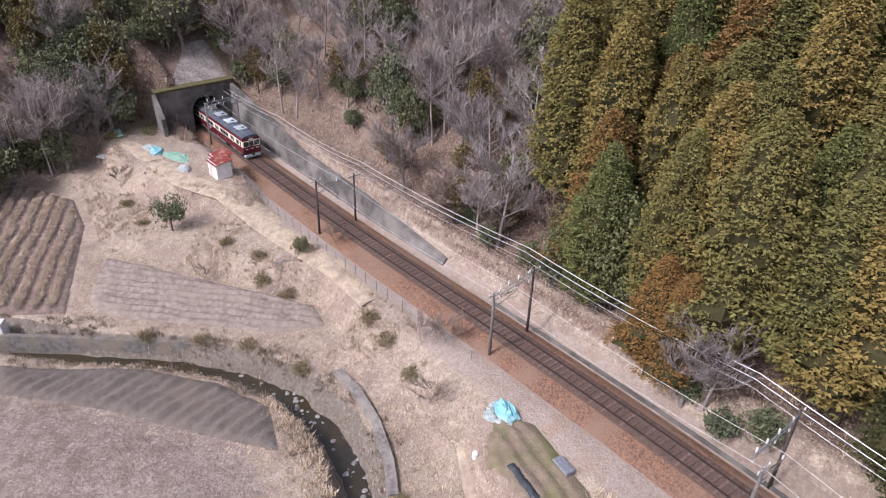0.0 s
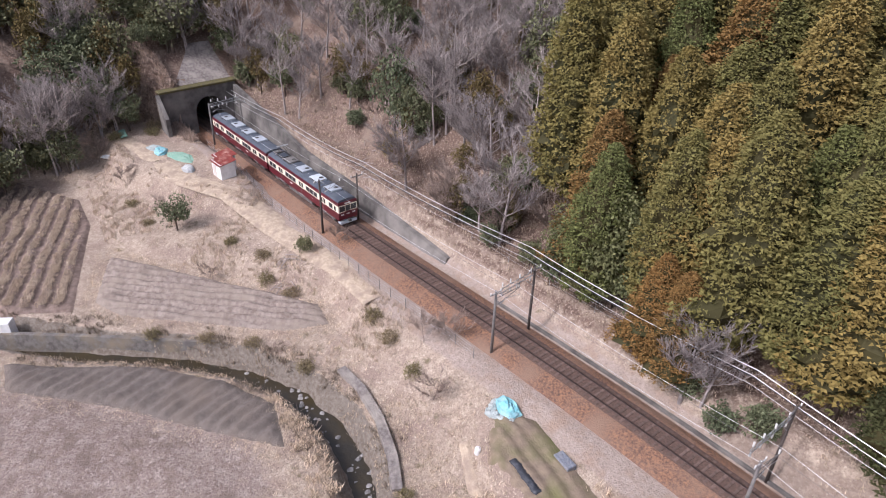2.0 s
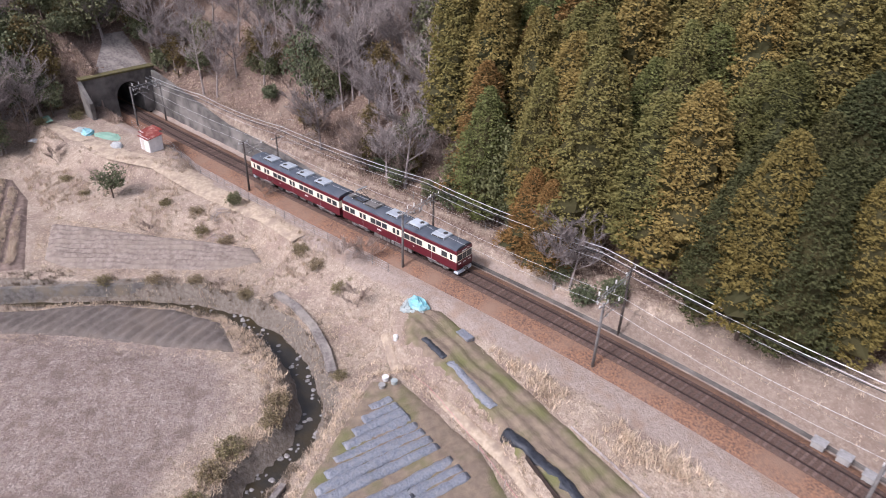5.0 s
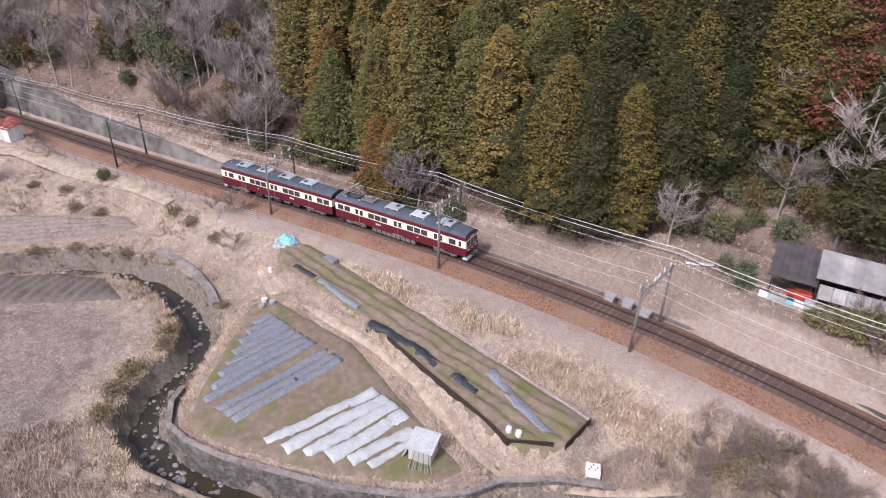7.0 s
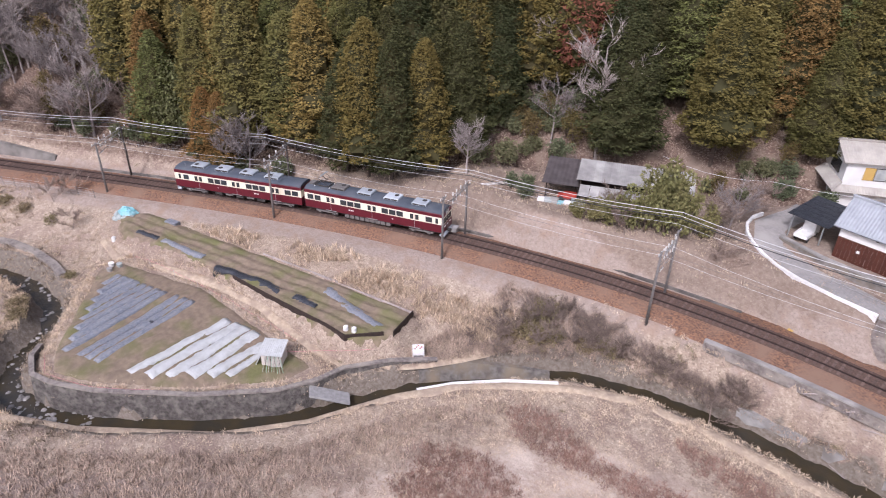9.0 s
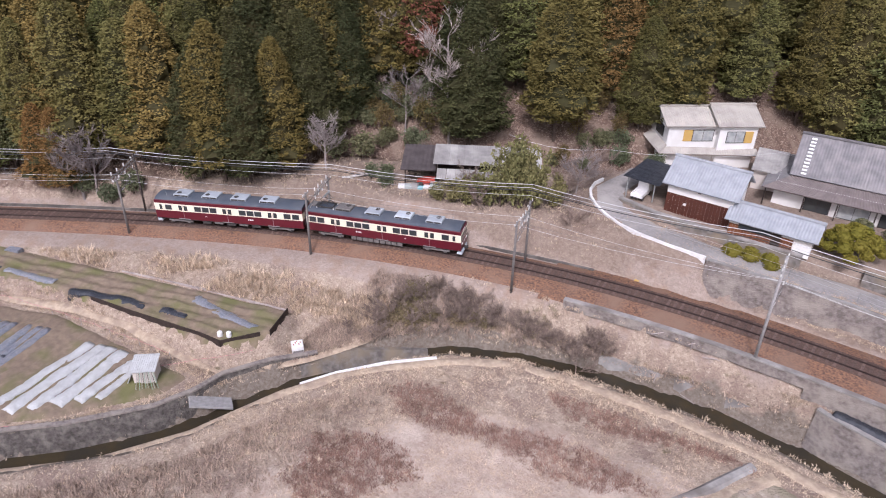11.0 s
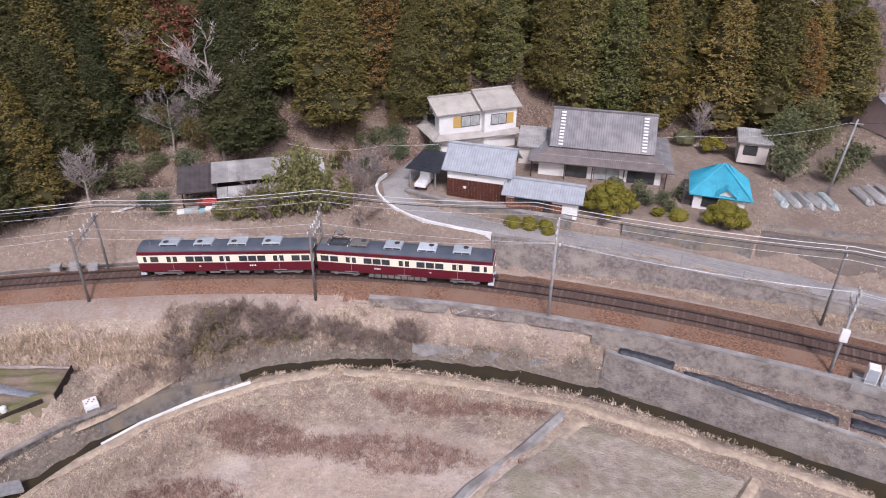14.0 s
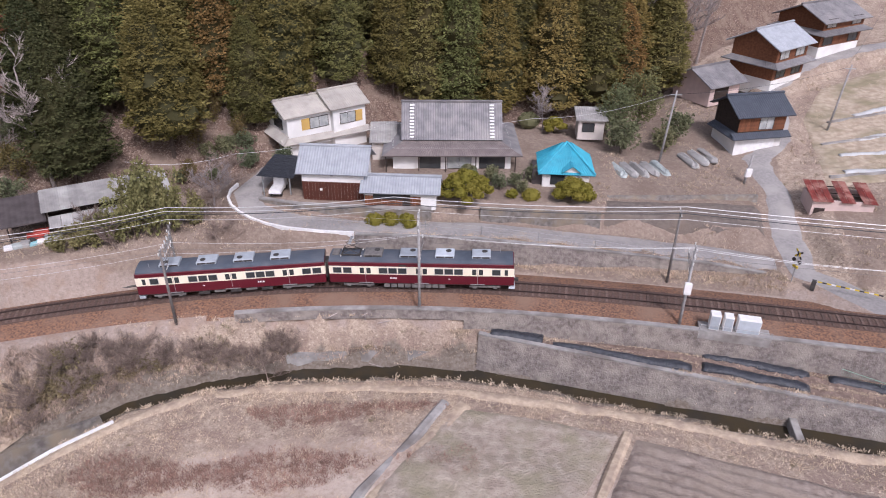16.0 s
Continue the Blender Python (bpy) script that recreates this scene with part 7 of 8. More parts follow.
def heap(name, label, category, x, y, rx, ry, rz, mat, seed, turn=0, lift=0.0, group=""):
    return solid(name, lump(seed, rx, ry, rz), mat, label, category, pose(x, y, gz(x, y) + lift, 0, 0, turn), group=group)


heap("tarpaulin", "heap covered by a pale blue tarpaulin at the garden's end", "tarpaulin", -43.2, 6.6, 1.5, 1.0, 1.0, BLUE_TARP, 3, 30)
for i, (dx, dy) in enumerate(((-0.6, -1.5), (0.6, -1.3), (1.3, -0.4), (-1.6, -1.0), (1.6, 0.8), (0.0, -2.0))):
    heap("plastic_sack", "pale grey-green plastic sack beside the tarpaulin", "sack", -43.0 + dx * 0.7, 6.3 + dy * 0.65, 0.55, 0.4, 0.45, PALE_BAG, 10 + i, 40 * i, group="sacks beside the tarpaulin")
heap("tarpaulin", "crumpled bright blue tarpaulin on the farm track's edge", "tarpaulin", -94.5, -41.6, 1.7, 1.1, 0.6, BLUE_TARP, 31, 10)
heap("plastic_sheet", "crumpled white plastic sheet beside the farm track", "plastic sheet", -95.6, -43.0, 1.3, 1.0, 0.5, PALE_BAG, 32, 60)
heap("garden_netting", "spread green netting beside the farm track", "netting", -92.8, -38.0, 2.8, 1.3, 0.35, GREEN_TARP, 33, 50)
heap("plastic_sheet", "white plastic sheet bundled beside the hut", "plastic sheet", -88.4, -35.6, 1.4, 0.9, 0.7, WHITE_FILM, 34, 20)
heap("plastic_sheet", "white plastic sheet lying by the track", "plastic sheet", -95.2, -50.0, 1.2, 0.5, 0.4, WHITE_FILM, 36, 80)
solid("roof_sheet", Shape().box(-1.6, -0.5, 0, 1.6, 0.5, 0.06), GREEN_TARP, "pale green corrugated sheet lying on the bank", "sheet", pose(-100.2, -49.4, gz(-100.2, -49.4) + 0.35, 8, 0, 30))
solid("blue_crate", Shape().box(-0.9, -0.45, 0, 0.9, 0.45, 0.6, c=0.05), BLUE_FILM, "slate blue covered crate on the bank below the track", "crate", pose(-37.3, 10.8, gz(-37.3, 10.8) - 0.05, 0, 0, 30))
heap("cloth_bundle", "small heap of black cloth on the garden soil", "cloth", -19.9, 3.6, 0.7, 0.5, 0.3, BLACK_FILM, 41, 0, 0.15)
box_ = thing("white_box", "white box with red markings beside the garden", "box", pose(-0.9, 25.4, gz(-0.9, 25.4), 0, 0, 60))
part("case", Shape().box(-0.6, -0.55, -0.1, 0.6, 0.55, 0.95, c=0.05), WHITE_PAINT, box_)
for i in range(5):
    part("red_mark", Shape().box(-0.4 + 0.17 * i, -0.3 + 0.25 * (i % 3), 0.952, -0.28 + 0.17 * i, -0.1 + 0.25 * (i % 3), 0.962), RED_PAINT, box_)
part("plinth", Shape().box(-0.5, -1.1, -0.1, 0.5, -0.57, 0.4, c=0.04), POLE_MID, box_)
for x, y in ((-39.6, 3.9), (-5.6, 19.6), (-4.9, 20.2)):
    solid("white_can", Shape().tube((0, 0, -0.05), (0, 0, 0.55), 0.28, 0.26, 12).tube((0, 0, 0.55), (0, 0, 0.68), 0.2, 0.1, 12), WHITE_PAINT, "white plastic can standing in the garden", "can", pose(x, y, gz(x, y) + 0.08), group="white cans of the garden")
for i, (x, y, a) in enumerate(((-33.6, 2.4, 20), (-33.0, 3.2, 70), (-32.6, 2.0, 120))):
    solid("tub", Shape().tube((0, 0, 0), (0, 0, 0.45), 0.3, 0.34, 12), (WHITE_PAINT, PALE_BAG, TIN)[i], "pale tub at the head of the lower garden", "tub", pose(x, y, gz(x, y) + 0.1, 0, 0, a), group="tubs of the garden")
for i in range(14):
    t = i / 13
    x, y = -33.5 + 25.5 * t, 5.0 + 10.2 * t ** 0.8
    solid("garden_stake", Shape().tube((0, 0, -0.2), (0.03, 0, 1.0), 0.02, sides=5), (BARK_PALE, STEEL)[i % 2], "thin stake of the garden fence", "stake", pose(x, y, gz(x, y)), group="garden stakes")
PINK = material("faded_pink_tape", (0.62, 0.24, 0.27), None, 2.0, 0.6)
cable("fence_tape", [(-33.5 + 25.5 * t, 5.0 + 10.2 * t ** 0.8, gz(-33.5 + 25.5 * t, 5.0 + 10.2 * t ** 0.8) + 0.85) for t in [i / 13 for i in range(14)]], 0.018, PINK, "faded pink tape strung between the garden stakes", 0.1, 3)
cable("fence_tape", [(-7.6, 12.4, -3.6), (-4.9, 16.4, -3.4), (-2.0, 21, -3.2)], 0.018, PINK, "faded pink tape across the path", 0.15, 3)
cable("fence_tape", [(-19.4, -6.6, -4.0), (-16.4, -7.0, -4.0), (-12.2, -3.8, -4.0), (-8.8, 0.8, -4.0)], 0.018, PINK, "faded pink tape along the wall top", 0.1, 3)
# concrete slab over the stream and lesser stones
solid("footbridge_slab", Shape().box(-2.0, -0.75, 0, 2.0, 0.75, 0.28, c=0.03), POLE_GREY, "pale concrete slab lying at the stream wall", "slab", pose(-0.7, 15.2, -5.6, 0, 22, 66))
solid("bridge_pier", Shape().box(-0.35, -1.6, -1.0, 0.35, 1.6, 1.0, c=0.06), CONCRETE, "stained concrete weir pier in the stream", "pier", pose(70.9, 45.6, float(stream_z(70)) - 0.2, 0, 0, 2))
stone_me = [lump(200 + i, 0.5, 0.4, 0.35, 7, 3).mesh("stone", material("river_stone", (0.33, 0.31, 0.3), (0.2, 0.19, 0.18), 2.0, 0.9, vary=0.35) if not i else bpy.data.materials["river_stone"]) for i in range(4)]
rs = random.Random(9)
for i in range(240):
    k = rs.choice((5, 6, 7, 8, 9, 10, 11, 12, 12, 13, 13))
    t = rs.random()
    x, y = STREAM[k] * (1 - t) + STREAM[k + 1] * t + np.array((rs.uniform(-2, 2), rs.uniform(-2, 2)))
    sc = rs.uniform(0.22, 0.75) * (1.6 if i % 15 == 0 else 1)
    solid("river_stone", stone_me[i % 4], None, "grey stone lying in the stream bed", "stone", pose(x, y, float(stream_z(x)) - 0.24, 0, 0, rs.uniform(0, 360)) @ Matrix.Scale(sc, 4), group="stones of the stream bed")
# concrete boxes and line-side equipment
for x, y in ((-18.0, 36.9), (-16.3, 38.0), (-14.2, 38.7)):
    b_ = thing("lineside_cabinet", "grey concrete lineside cabinet with a pale lid", "cabinet", pose(x, y, gz(x, y) - 0.05, 0, 0, 35), group="lineside cabinets")
    part("body", Shape().box(-0.5, -0.4, 0, 0.5, 0.4, 1.2, c=0.03), CONCRETE, b_)
    part("lid", Shape().box(-0.58, -0.48, 1.2, 0.58, 0.48, 1.36, c=0.04), POLE_GREY, b_)
s_box, _ = project(65.4, 53.1)
plat = on_track(s_box, -3.9)
base = thing("cabinet_platform", "concrete platform carrying white signal cabinets", "platform", pose(plat.x, plat.y, plat.z, 0, 0, heading(s_box)))
part("slab", Shape().box(-3.2, -0.8, -0.9, 3.2, 0.8, 0.05, c=0.03), CONCRETE, base)
part("rail", Shape().tube((-3.2, -0.75, 0.7), (3.2, -0.75, 0.7), 0.025).tube((-3.2, -0.75, 0.0), (-3.2, -0.75, 0.7), 0.025).tube((3.2, -0.75, 0.0), (3.2, -0.75, 0.7), 0.025), STEEL, base)
for x, w_, h_ in ((-1.9, 0.9, 1.65), (-0.7, 0.8, 1.6), (1.1, 2.0, 1.6)):
    c_ = thing("signal_cabinet", "white steel signal cabinet on the platform", "cabinet", pose(plat.x, plat.y, plat.z + 0.05, 0, 0, heading(s_box)) @ pose(x, 0, 0), group="signal cabinets")
    part("case", Shape().box(-w_ / 2, -0.45, 0, w_ / 2, 0.45, h_, c=0.03), WHITE_PAINT, c_)
    part("door", Shape().box(-w_ / 2 + 0.06, -0.48, 0.1, w_ / 2 - 0.06, -0.44, h_ - 0.12, c=0.01), AC_GREY, c_)
# deck beside the track
dk = thing("track_deck", "grey ribbed deck with a stack of yellow timber beside the track", "platform", pose(19.9, 56.1, 1.0, 0, 0, 16))
part("frame", Shape().box(0, 0, -1.2, 8.6, 2.0, 0.0), CONCRETE, dk)
for i in range(17):
    part("plank", Shape().box(i * 0.5 + 0.02, -0.05, 0.004, i * 0.5 + 0.46, 2.05, 0.09, c=0.01), TIN, dk)
for i in range(3):
    solid("timber_stack", Shape().box(0, 0, 0, 3.4, 0.24, 0.24, c=0.02), YELLOW_PANEL, "yellow timber lying beside the deck", "timber", pose(20.2, 55.2 + 0.26 * i, gz(21.5, 55.3 + 0.26 * i) + 0.02, 0, 0, 16), group="yellow timbers")
# level crossing
cs, _ = project(84.6, 54.6)
xing = thing("level_crossing", "level crossing of dark planks between the rails", "level crossing", Matrix.Translation(on_track(cs)) @ pose(0, 0, 0, 0, 0, heading(cs)), kind="structure")
for i in range(12):
    y = -2.3 + i * 0.39
    if abs(abs(y + 0.18) - 0.75) > 0.2:
        part("plank", Shape().box(-2.6, y, -0.05, 2.6, y + 0.36, 0.23, c=0.015), SLEEPER, xing)
YELLOW = material("signal_yellow", (0.65, 0.48, 0.03), None, 2.0, 0.5)
for x, y, arm in ((72.4, 61.6, 58), (86.6, 56.2, 200)):
    z = gz(x, y)
    sg = thing("crossing_signal", "level crossing signal with yellow and black cross", "crossing signal", pose(x, y, z, 0, 0, -60), group="crossing signals")
    part("mast", Shape().tube((0, 0, -0.3), (0, 0, 3.6), 0.06, sides=8), POLE_GREY, sg)
    for a in (45, -45):
        for i in range(4):
            part("cross_stripe", Shape().box(-0.6 + 0.3 * i, -0.09, -0.09, -0.31 + 0.3 * i, -0.05, 0.09, pose(0, 0, 3.3, 0, a, 0)), (YELLOW, UNDER)[i % 2], sg)
    for xx in (-0.38, 0.38):
        part("lamp_head", Shape().tube((xx, -0.02, 2.5), (xx, -0.16, 2.5), 0.2, sides=12).tube((xx, -0.02, 2.5), (xx * 0.3, 0, 2.5), 0.03), UNDER, sg)
    part("arrow_box", Shape().box(-0.3, -0.15, 1.7, 0.3, 0.05, 1.95, c=0.02), YELLOW, sg)
for x, y, a, n in ((74.2, 60.6, -14, 14), (88.5, 57.2, 165, 12)):
    gt = thing("crossing_gate", "lowered crossing gate arm striped in yellow and black", "crossing gate", pose(x, y, gz(x, y), 0, 0, a), group="crossing gates")
    part("machine", Shape().box(-0.2, -0.17, -0.1, 0.2, 0.17, 1.1, c=0.03), UNDER, gt)
    for i in range(n):
        part("arm_stripe", Shape().box(0.3 + i * 0.42, -0.04, 0.95, 0.72 + i * 0.42, 0.04, 1.07), (YELLOW, UNDER, YELLOW, WHITE_PAINT)[i % 4], gt)
fence_r = thing("mesh_fence", "low pale green mesh fence along the plot", "fence")
FENCE = [(71.8, 52.0), (75.0, 50.9), (78.2, 49.6), (81.6, 48.6), (86, 48.2)]
for a, b in zip(FENCE[:-1], FENCE[1:]):
    z0, z1 = gz(*a), gz(*b)
    part("post", Shape().tube((*a, z0 - 0.2), (*a, z0 + 1.1), 0.04, sides=6), POLE_GREY, fence_r)
    bars = part("panel", Shape().tube((*a, z0 + 1.05), (*b, z1 + 1.05), 0.03).tube((*a, z0 + 0.1), (*b, z1 + 0.1), 0.03), GREEN_TARP, fence_r)
    for i in range(1, 20):
        t = i / 20
        p = Vector((*a, z0)).lerp(Vector((*b, z1)), t)
        part("wire_bar", Shape().tube(p + Vector((0, 0, 0.1)), p + Vector((0, 0, 1.05)), 0.008, sides=3, cap=False), GREEN_TARP, bars)


def post_fence(name, label, pts, h, gap, mat, rails=2, r=0.035):
    """Posts with strung wires."""
    top = thing(name, label, "fence")
    last = None
    for a, b in zip(pts[:-1], pts[1:]):
        n = max(1, int(math.hypot(b[0] - a[0], b[1] - a[1]) / gap))
        for i in range(n):
            x, y = a[0] + (b[0] - a[0]) * i / n, a[1] + (b[1] - a[1]) * i / n
            p = Vector((x, y, gz(x, y)))
            part("post", Shape().tube(p - Vector((0, 0, 0.25)), p + Vector((0, 0, h)), r, sides=5), mat, top)
            if last is not None:
                w_ = Shape()
                for k in range(rails):
                    o_ = Vector((0, 0, h * (k + 1) / rails - 0.04))
                    w_.tube(last + o_, p + o_, 0.012, sides=3, cap=False)
                part("wire", w_, WIRE, top)
            last = p
    return top


post_fence("wire_fence", "rusty wire fence between the farm track and the railway", [tuple(on_track(s, -4.9)[:2]) for s in range(-126, -58, 8)], 1.3, 2.0, POLE_MID, 4)
post_fence("hillside_fence", "slender pale fence posts on the bank above the track", [tuple(on_track(s, 7.0)[:2]) for s in range(-78, -40, 6)], 1.1, 4.0, STEEL, 2, 0.025)
post_fence("bank_fence", "slender pale posts on the bank below the road", [tuple(on_track(s, 6.6)[:2]) for s in range(24, 70, 6)], 1.1, 3.5, STEEL, 2)
for x, y, h_ in ((60.0, 84.0, 9.8), (83.4, 96.5, 9.5), (70.0, 79.6, 4.0)):
    up = thing("utility_pole", "slim pale concrete utility pole beside the lane", "utility pole", pose(x, y, gz(x, y), 2, 3, 20), group="utility poles")
    part("post", Shape().tube((0, 0, -0.5), (0, 0, h_), 0.16, 0.1, 10), POLE_GREY, up, smooth=True)
    if h_ > 5:
        part("crossarm", Shape().box(-0.8, -0.05, h_ - 0.6, 0.8, 0.05, h_ - 0.5), STEEL, up)
    else:
        part("meter_box", Shape().box(-0.4, -0.35, 1.0, 0.4, -0.1, 2.1, c=0.03), WHITE_PAINT, up)
cable("house_wire", [(60.0, 84.0, gz(60, 84) + 9.2), (43, 82, 10.2), (24.5, 79, 9.2), (8.5, 66, 8.5), (-2, 60, 9.0)], 0.02, WIRE, "thin pale service wire over the farm roofs", 0.8)
cable("house_wire", [(60.0, 84.0, gz(60, 84) + 9.2), (83.4, 96.5, gz(83.4, 96.5) + 9.0), (95, 122, 19)], 0.02, WIRE_DARK, "thin dark service wire along the lane", 0.8)
for i in range(8):
    x, y = (54.6 + 1.35 * i, 80.6 + 0.3 * i) if i < 5 else (63.6 + 1.3 * (i - 5), 84.0 + 0.9 * (i - 5))
    stack = lump(60 + i, 0.62, 1.2, 0.6, 12, 4)
    stack.v = [(a, b + (1.3 if b > 0 else -1.3), c) for a, b, c in stack.v]
    solid("woodpile", stack, PALE_BAG if i % 4 == 0 else TIN, "long low stack covered by grey netting", "stack", pose(x, y, gz(x, y), 0, 0, 24), group="covered stacks")
# litter of cut wood on the banks
rl = random.Random(17)
for cx, cy, n, rad in ((30.5, 49.0, 26, 3.4), (-84, -4.5, 22, 3.5), (-102, -9.5, 16, 3.5), (-66.5, -17.5, 14, 2.6), (-86, -9, 14, 5)):
    for i in range(n):
        x, y, L = cx + rl.uniform(-rad, rad), cy + rl.uniform(-rad, rad) * 0.4, rl.uniform(0.5, 1.5)
        solid("cut_branch", Shape().tube((-L, 0, 0), (0, 0.1, 0.12), 0.05, 0.045, 5).tube((0, 0.1, 0.12), (L, -0.1, 0.02), 0.045, 0.025, 5), BARK_PALE, "pale cut branch lying on the bank", "branch", pose(x, y, gz(x, y) + 0.08, 0, 0, rl.uniform(0, 180)), group="cut branches on the banks")


# ---- garden shrubs ----
def topiary(x, y, balls, label, mat=TOPIARY, spread=1.6, size=0.55, stem=0.6, seed=1):
    """A cloud-pruned shrub: clipped pads on short stems."""
    r = random.Random(seed)
    z = gz(x, y)
    top = thing("clipped_shrub", label, "shrub", pose(x, y, z), group="clipped garden shrubs")
    part("stem", Shape().tube((0, 0, -0.2), (0, 0, stem + 0.6), 0.1, 0.06, 6), BARK, top)
    for i in range(balls):
        a, q = 2.4 * i, spread * math.sqrt(i / max(1, balls))
        h = stem + (1 - (q / (spread + 0.01)) ** 2) * spread * 0.75
        s_ = size * r.uniform(0.8, 1.2)
        c = Shape()
        for j in range(150):
            v = Vector((r.gauss(0, 1), r.gauss(0, 1), r.gauss(0, 1))).normalized()
            v.z *= 0.72
            d = v * 0.2 + Vector((r.uniform(-0.08, 0.08), r.uniform(-0.08, 0.08), 0.03))
            kite(c, v * s_ * 0.9, d, d.cross(Vector((r.uniform(-1, 1), 1, r.uniform(-1, 1)))).normalized() * 0.1, 0)
        n = 8
        k = len(c.v)
        for jj in range(6):
            t = -math.pi / 2 + math.pi * jj / 5
            for ii in range(n):
                b = 2 * math.pi * ii / n
                c.v.append((s_ * 0.95 * math.cos(t) * math.cos(b), s_ * 0.95 * math.cos(t) * math.sin(b), s_ * 0.68 * math.sin(t)))
                if jj:
                    c.f.append((k + (jj - 1) * n + ii, k + (jj - 1) * n + (ii + 1) % n, k + jj * n + (ii + 1) % n, k + jj * n + ii))
        c.mi = [0] * len(c.f)
        part("clipped_pad", c, mat, top, at=pose(q * math.cos(a), q * math.sin(a), h))
    return top


topiary(37.0, 66.6, 26, "large cloud-pruned golden-green garden pine", spread=2.9, size=0.66, stem=0.8, seed=2)
topiary(49.2, 69.2, 15, "cloud-pruned golden-green shrub before the cottage", spread=2.0, size=0.68, stem=0.8, seed=3)
for i, (x, y, s_) in enumerate(((27.6, 60.9, 1.0), (29.4, 61.2, 0.9), (29.0, 62.4, 0.8), (31.0, 62.3, 0.95), (31.6, 61.2, 0.9), (44.4, 68.6, 0.9), (42.2, 68.4, 0.7))):
    topiary(x, y, 1, "rounded clipped golden-green shrub", spread=0.1, size=s_, stem=0.35, seed=10 + i)
topiary(41.8, 92.4, 1, "large rounded clipped dark shrub", BROADLEAF, 0.1, 2.0, 1.1, 21)
topiary(45.6, 90.8, 9, "cloud-pruned shrub behind the house", spread=1.5, size=0.6, stem=0.8, seed=22)
topiary(36.3, 72.4, 6, "small dark garden pine before the farmhouse", BROADLEAF, 0.8, 0.5, 0.9, 23)
for x, y, s_ in ((40.5, 70.2, 0.5), (42.2, 71.6, 0.45), (44.0, 73.6, 0.5), (39.2, 72.2, 0.5), (43.2, 70.0, 0.4)):
    place(broad_protos[1], x, y, s_, x * 50)
# specimen trees
place(red_proto, -20.6, 63.4, 1.3, 40, 1.15)
place(red_proto, -24.4, 65.0, 1.35, 140, 1.15)
place(red_proto, -28.6, 67.5, 1.35, 240, 1.1)
place(red_proto, -17.5, 70.0, 1.0, 10, 1.1)
for x, y in ((-47.6, 19.6), (-45.4, 21.0)):
    place(brown_proto, x, y, 0.62, x * 30, 1.0, 1.3)
for i, x, y, s_ in ((2, -12.4, 60.0, 1.35), (2, -23.0, 60.5, 1.05), (0, -18.0, 57.0, 0.8), (1, -43.4, 21.8, 1.2), (0, -42.4, 23.2, 0.9), (2, 56.0, 108, 1.7), (0, 63.0, 114, 1.6), (2, 68.0, 122, 1.5), (0, -97.6, -13.2, 1.0), (1, 8.2, 60.6, 0.75), (3, 9.0, 62.8, 0.9), (1, -20.0, 44.6, 0.9), (0, 44.0, 91.5, 0.6), (1, -63, 21, 1.2), (2, -67, 16, 1.1), (3, -64, 13.5, 1.4), (3, -60.5, 15.0, 1.3)):
    place(bare_protos[i], x, y, s_, x * 77)
for x, y, s_ in ((-40.0, 24.0, 0.7), (-38.6, 26.5, 0.8), (-43.5, 22.4, 0.7), (-48.5, 19.4, 0.6), (-59.5, 13.0, 1.0), (-13.5, 46.8, 0.5), (-12.0, 48.0, 0.55), (-10.5, 46.5, 0.5), (-19, 50, 0.9), (-22, 47.6, 0.8), (12.4, 71.6, 0.6), (-69.5, -15.8, 0.5), (-71, 4, 0.6), (62.5, 91, 1.0), (60.5, 88, 0.8), (55, 86.5, 1.2), (-98, -12, 0.9), (-94, -12, 0.7), (-101, -14.5, 0.9)):
    place(broad_protos[1], x, y, s_, x * 91)
def sdist_now(x, y):
    """How far a place lies from the stream."""
    return line_distance(np.array([x]), np.array([y]), STREAM)[0][0]


place(tall_broad, 54.0, 92.0, 0.8, 30)
place(tall_broad, 57.5, 96.0, 0.9, 130)
# the overgrown clearing behind the barn
rb = random.Random(404)
for i in range(46):
    x, y = rb.uniform(-27, -9.8), rb.uniform(53.6, 63.5)
    if y < 55.5 and x > -16:
        continue
    u = rb.random()
    place(broad_protos[1] if u < 0.4 else olive_proto if u < 0.62 else bare_protos[3] if u < 0.86 else broad_protos[0], x, y, rb.uniform(0.4, 0.75), rb.uniform(0, 360))
for i in range(26):
    x = rb.uniform(-1, 14)
    y = rb.uniform(64.5 + 0.25 * x, 76)
    if not (x > 8 and y < 73):
        place(rb.choice((broad_protos[1], olive_proto, bare_protos[3], broad_protos[1])), x, y, rb.uniform(0.35, 0.7), rb.uniform(0, 360))
bamboo_proto = broad_tree(77, 2.3, 2.8, 1.0, "yellow-green bamboo thicket beside the drive", 40, 52, BAMBOO, 0.34, "bamboo_thicket")
for x, y, s_, tall in ((1.6, 51.4, 0.7, 1.3), (3.2, 52.4, 0.75, 1.7), (4.8, 53.6, 0.8, 1.8), (6.2, 55.0, 0.75, 1.7), (-1.6, 49.4, 0.5, 1.0), (-3.4, 48.4, 0.45, 0.9), (7.6, 56.8, 0.6, 1.2), (0.0, 50.2, 0.5, 1.2), (4.2, 54.8, 0.7, 1.8)):
    place(bamboo_proto, x, y, s_, x * 70, tall)
for x, y in ((-0.6, 50.6), (8.4, 57.8), (6.8, 58.6), (2.4, 50.6)):
    place(bare_protos[3], x, y, 0.8, x * 40)
place(broad_protos[0], -76.1, -33.5, 0.8, 20)
for x, y, s_ in ((-52.6, -1.0, 0.5), (-46.2, 0.0, 0.45), (21.8, 42.6, 0.5), (12.0, 55.0, 0.5)):
    place(bare_protos[3], x, y, s_ * 1.4, x * 33)
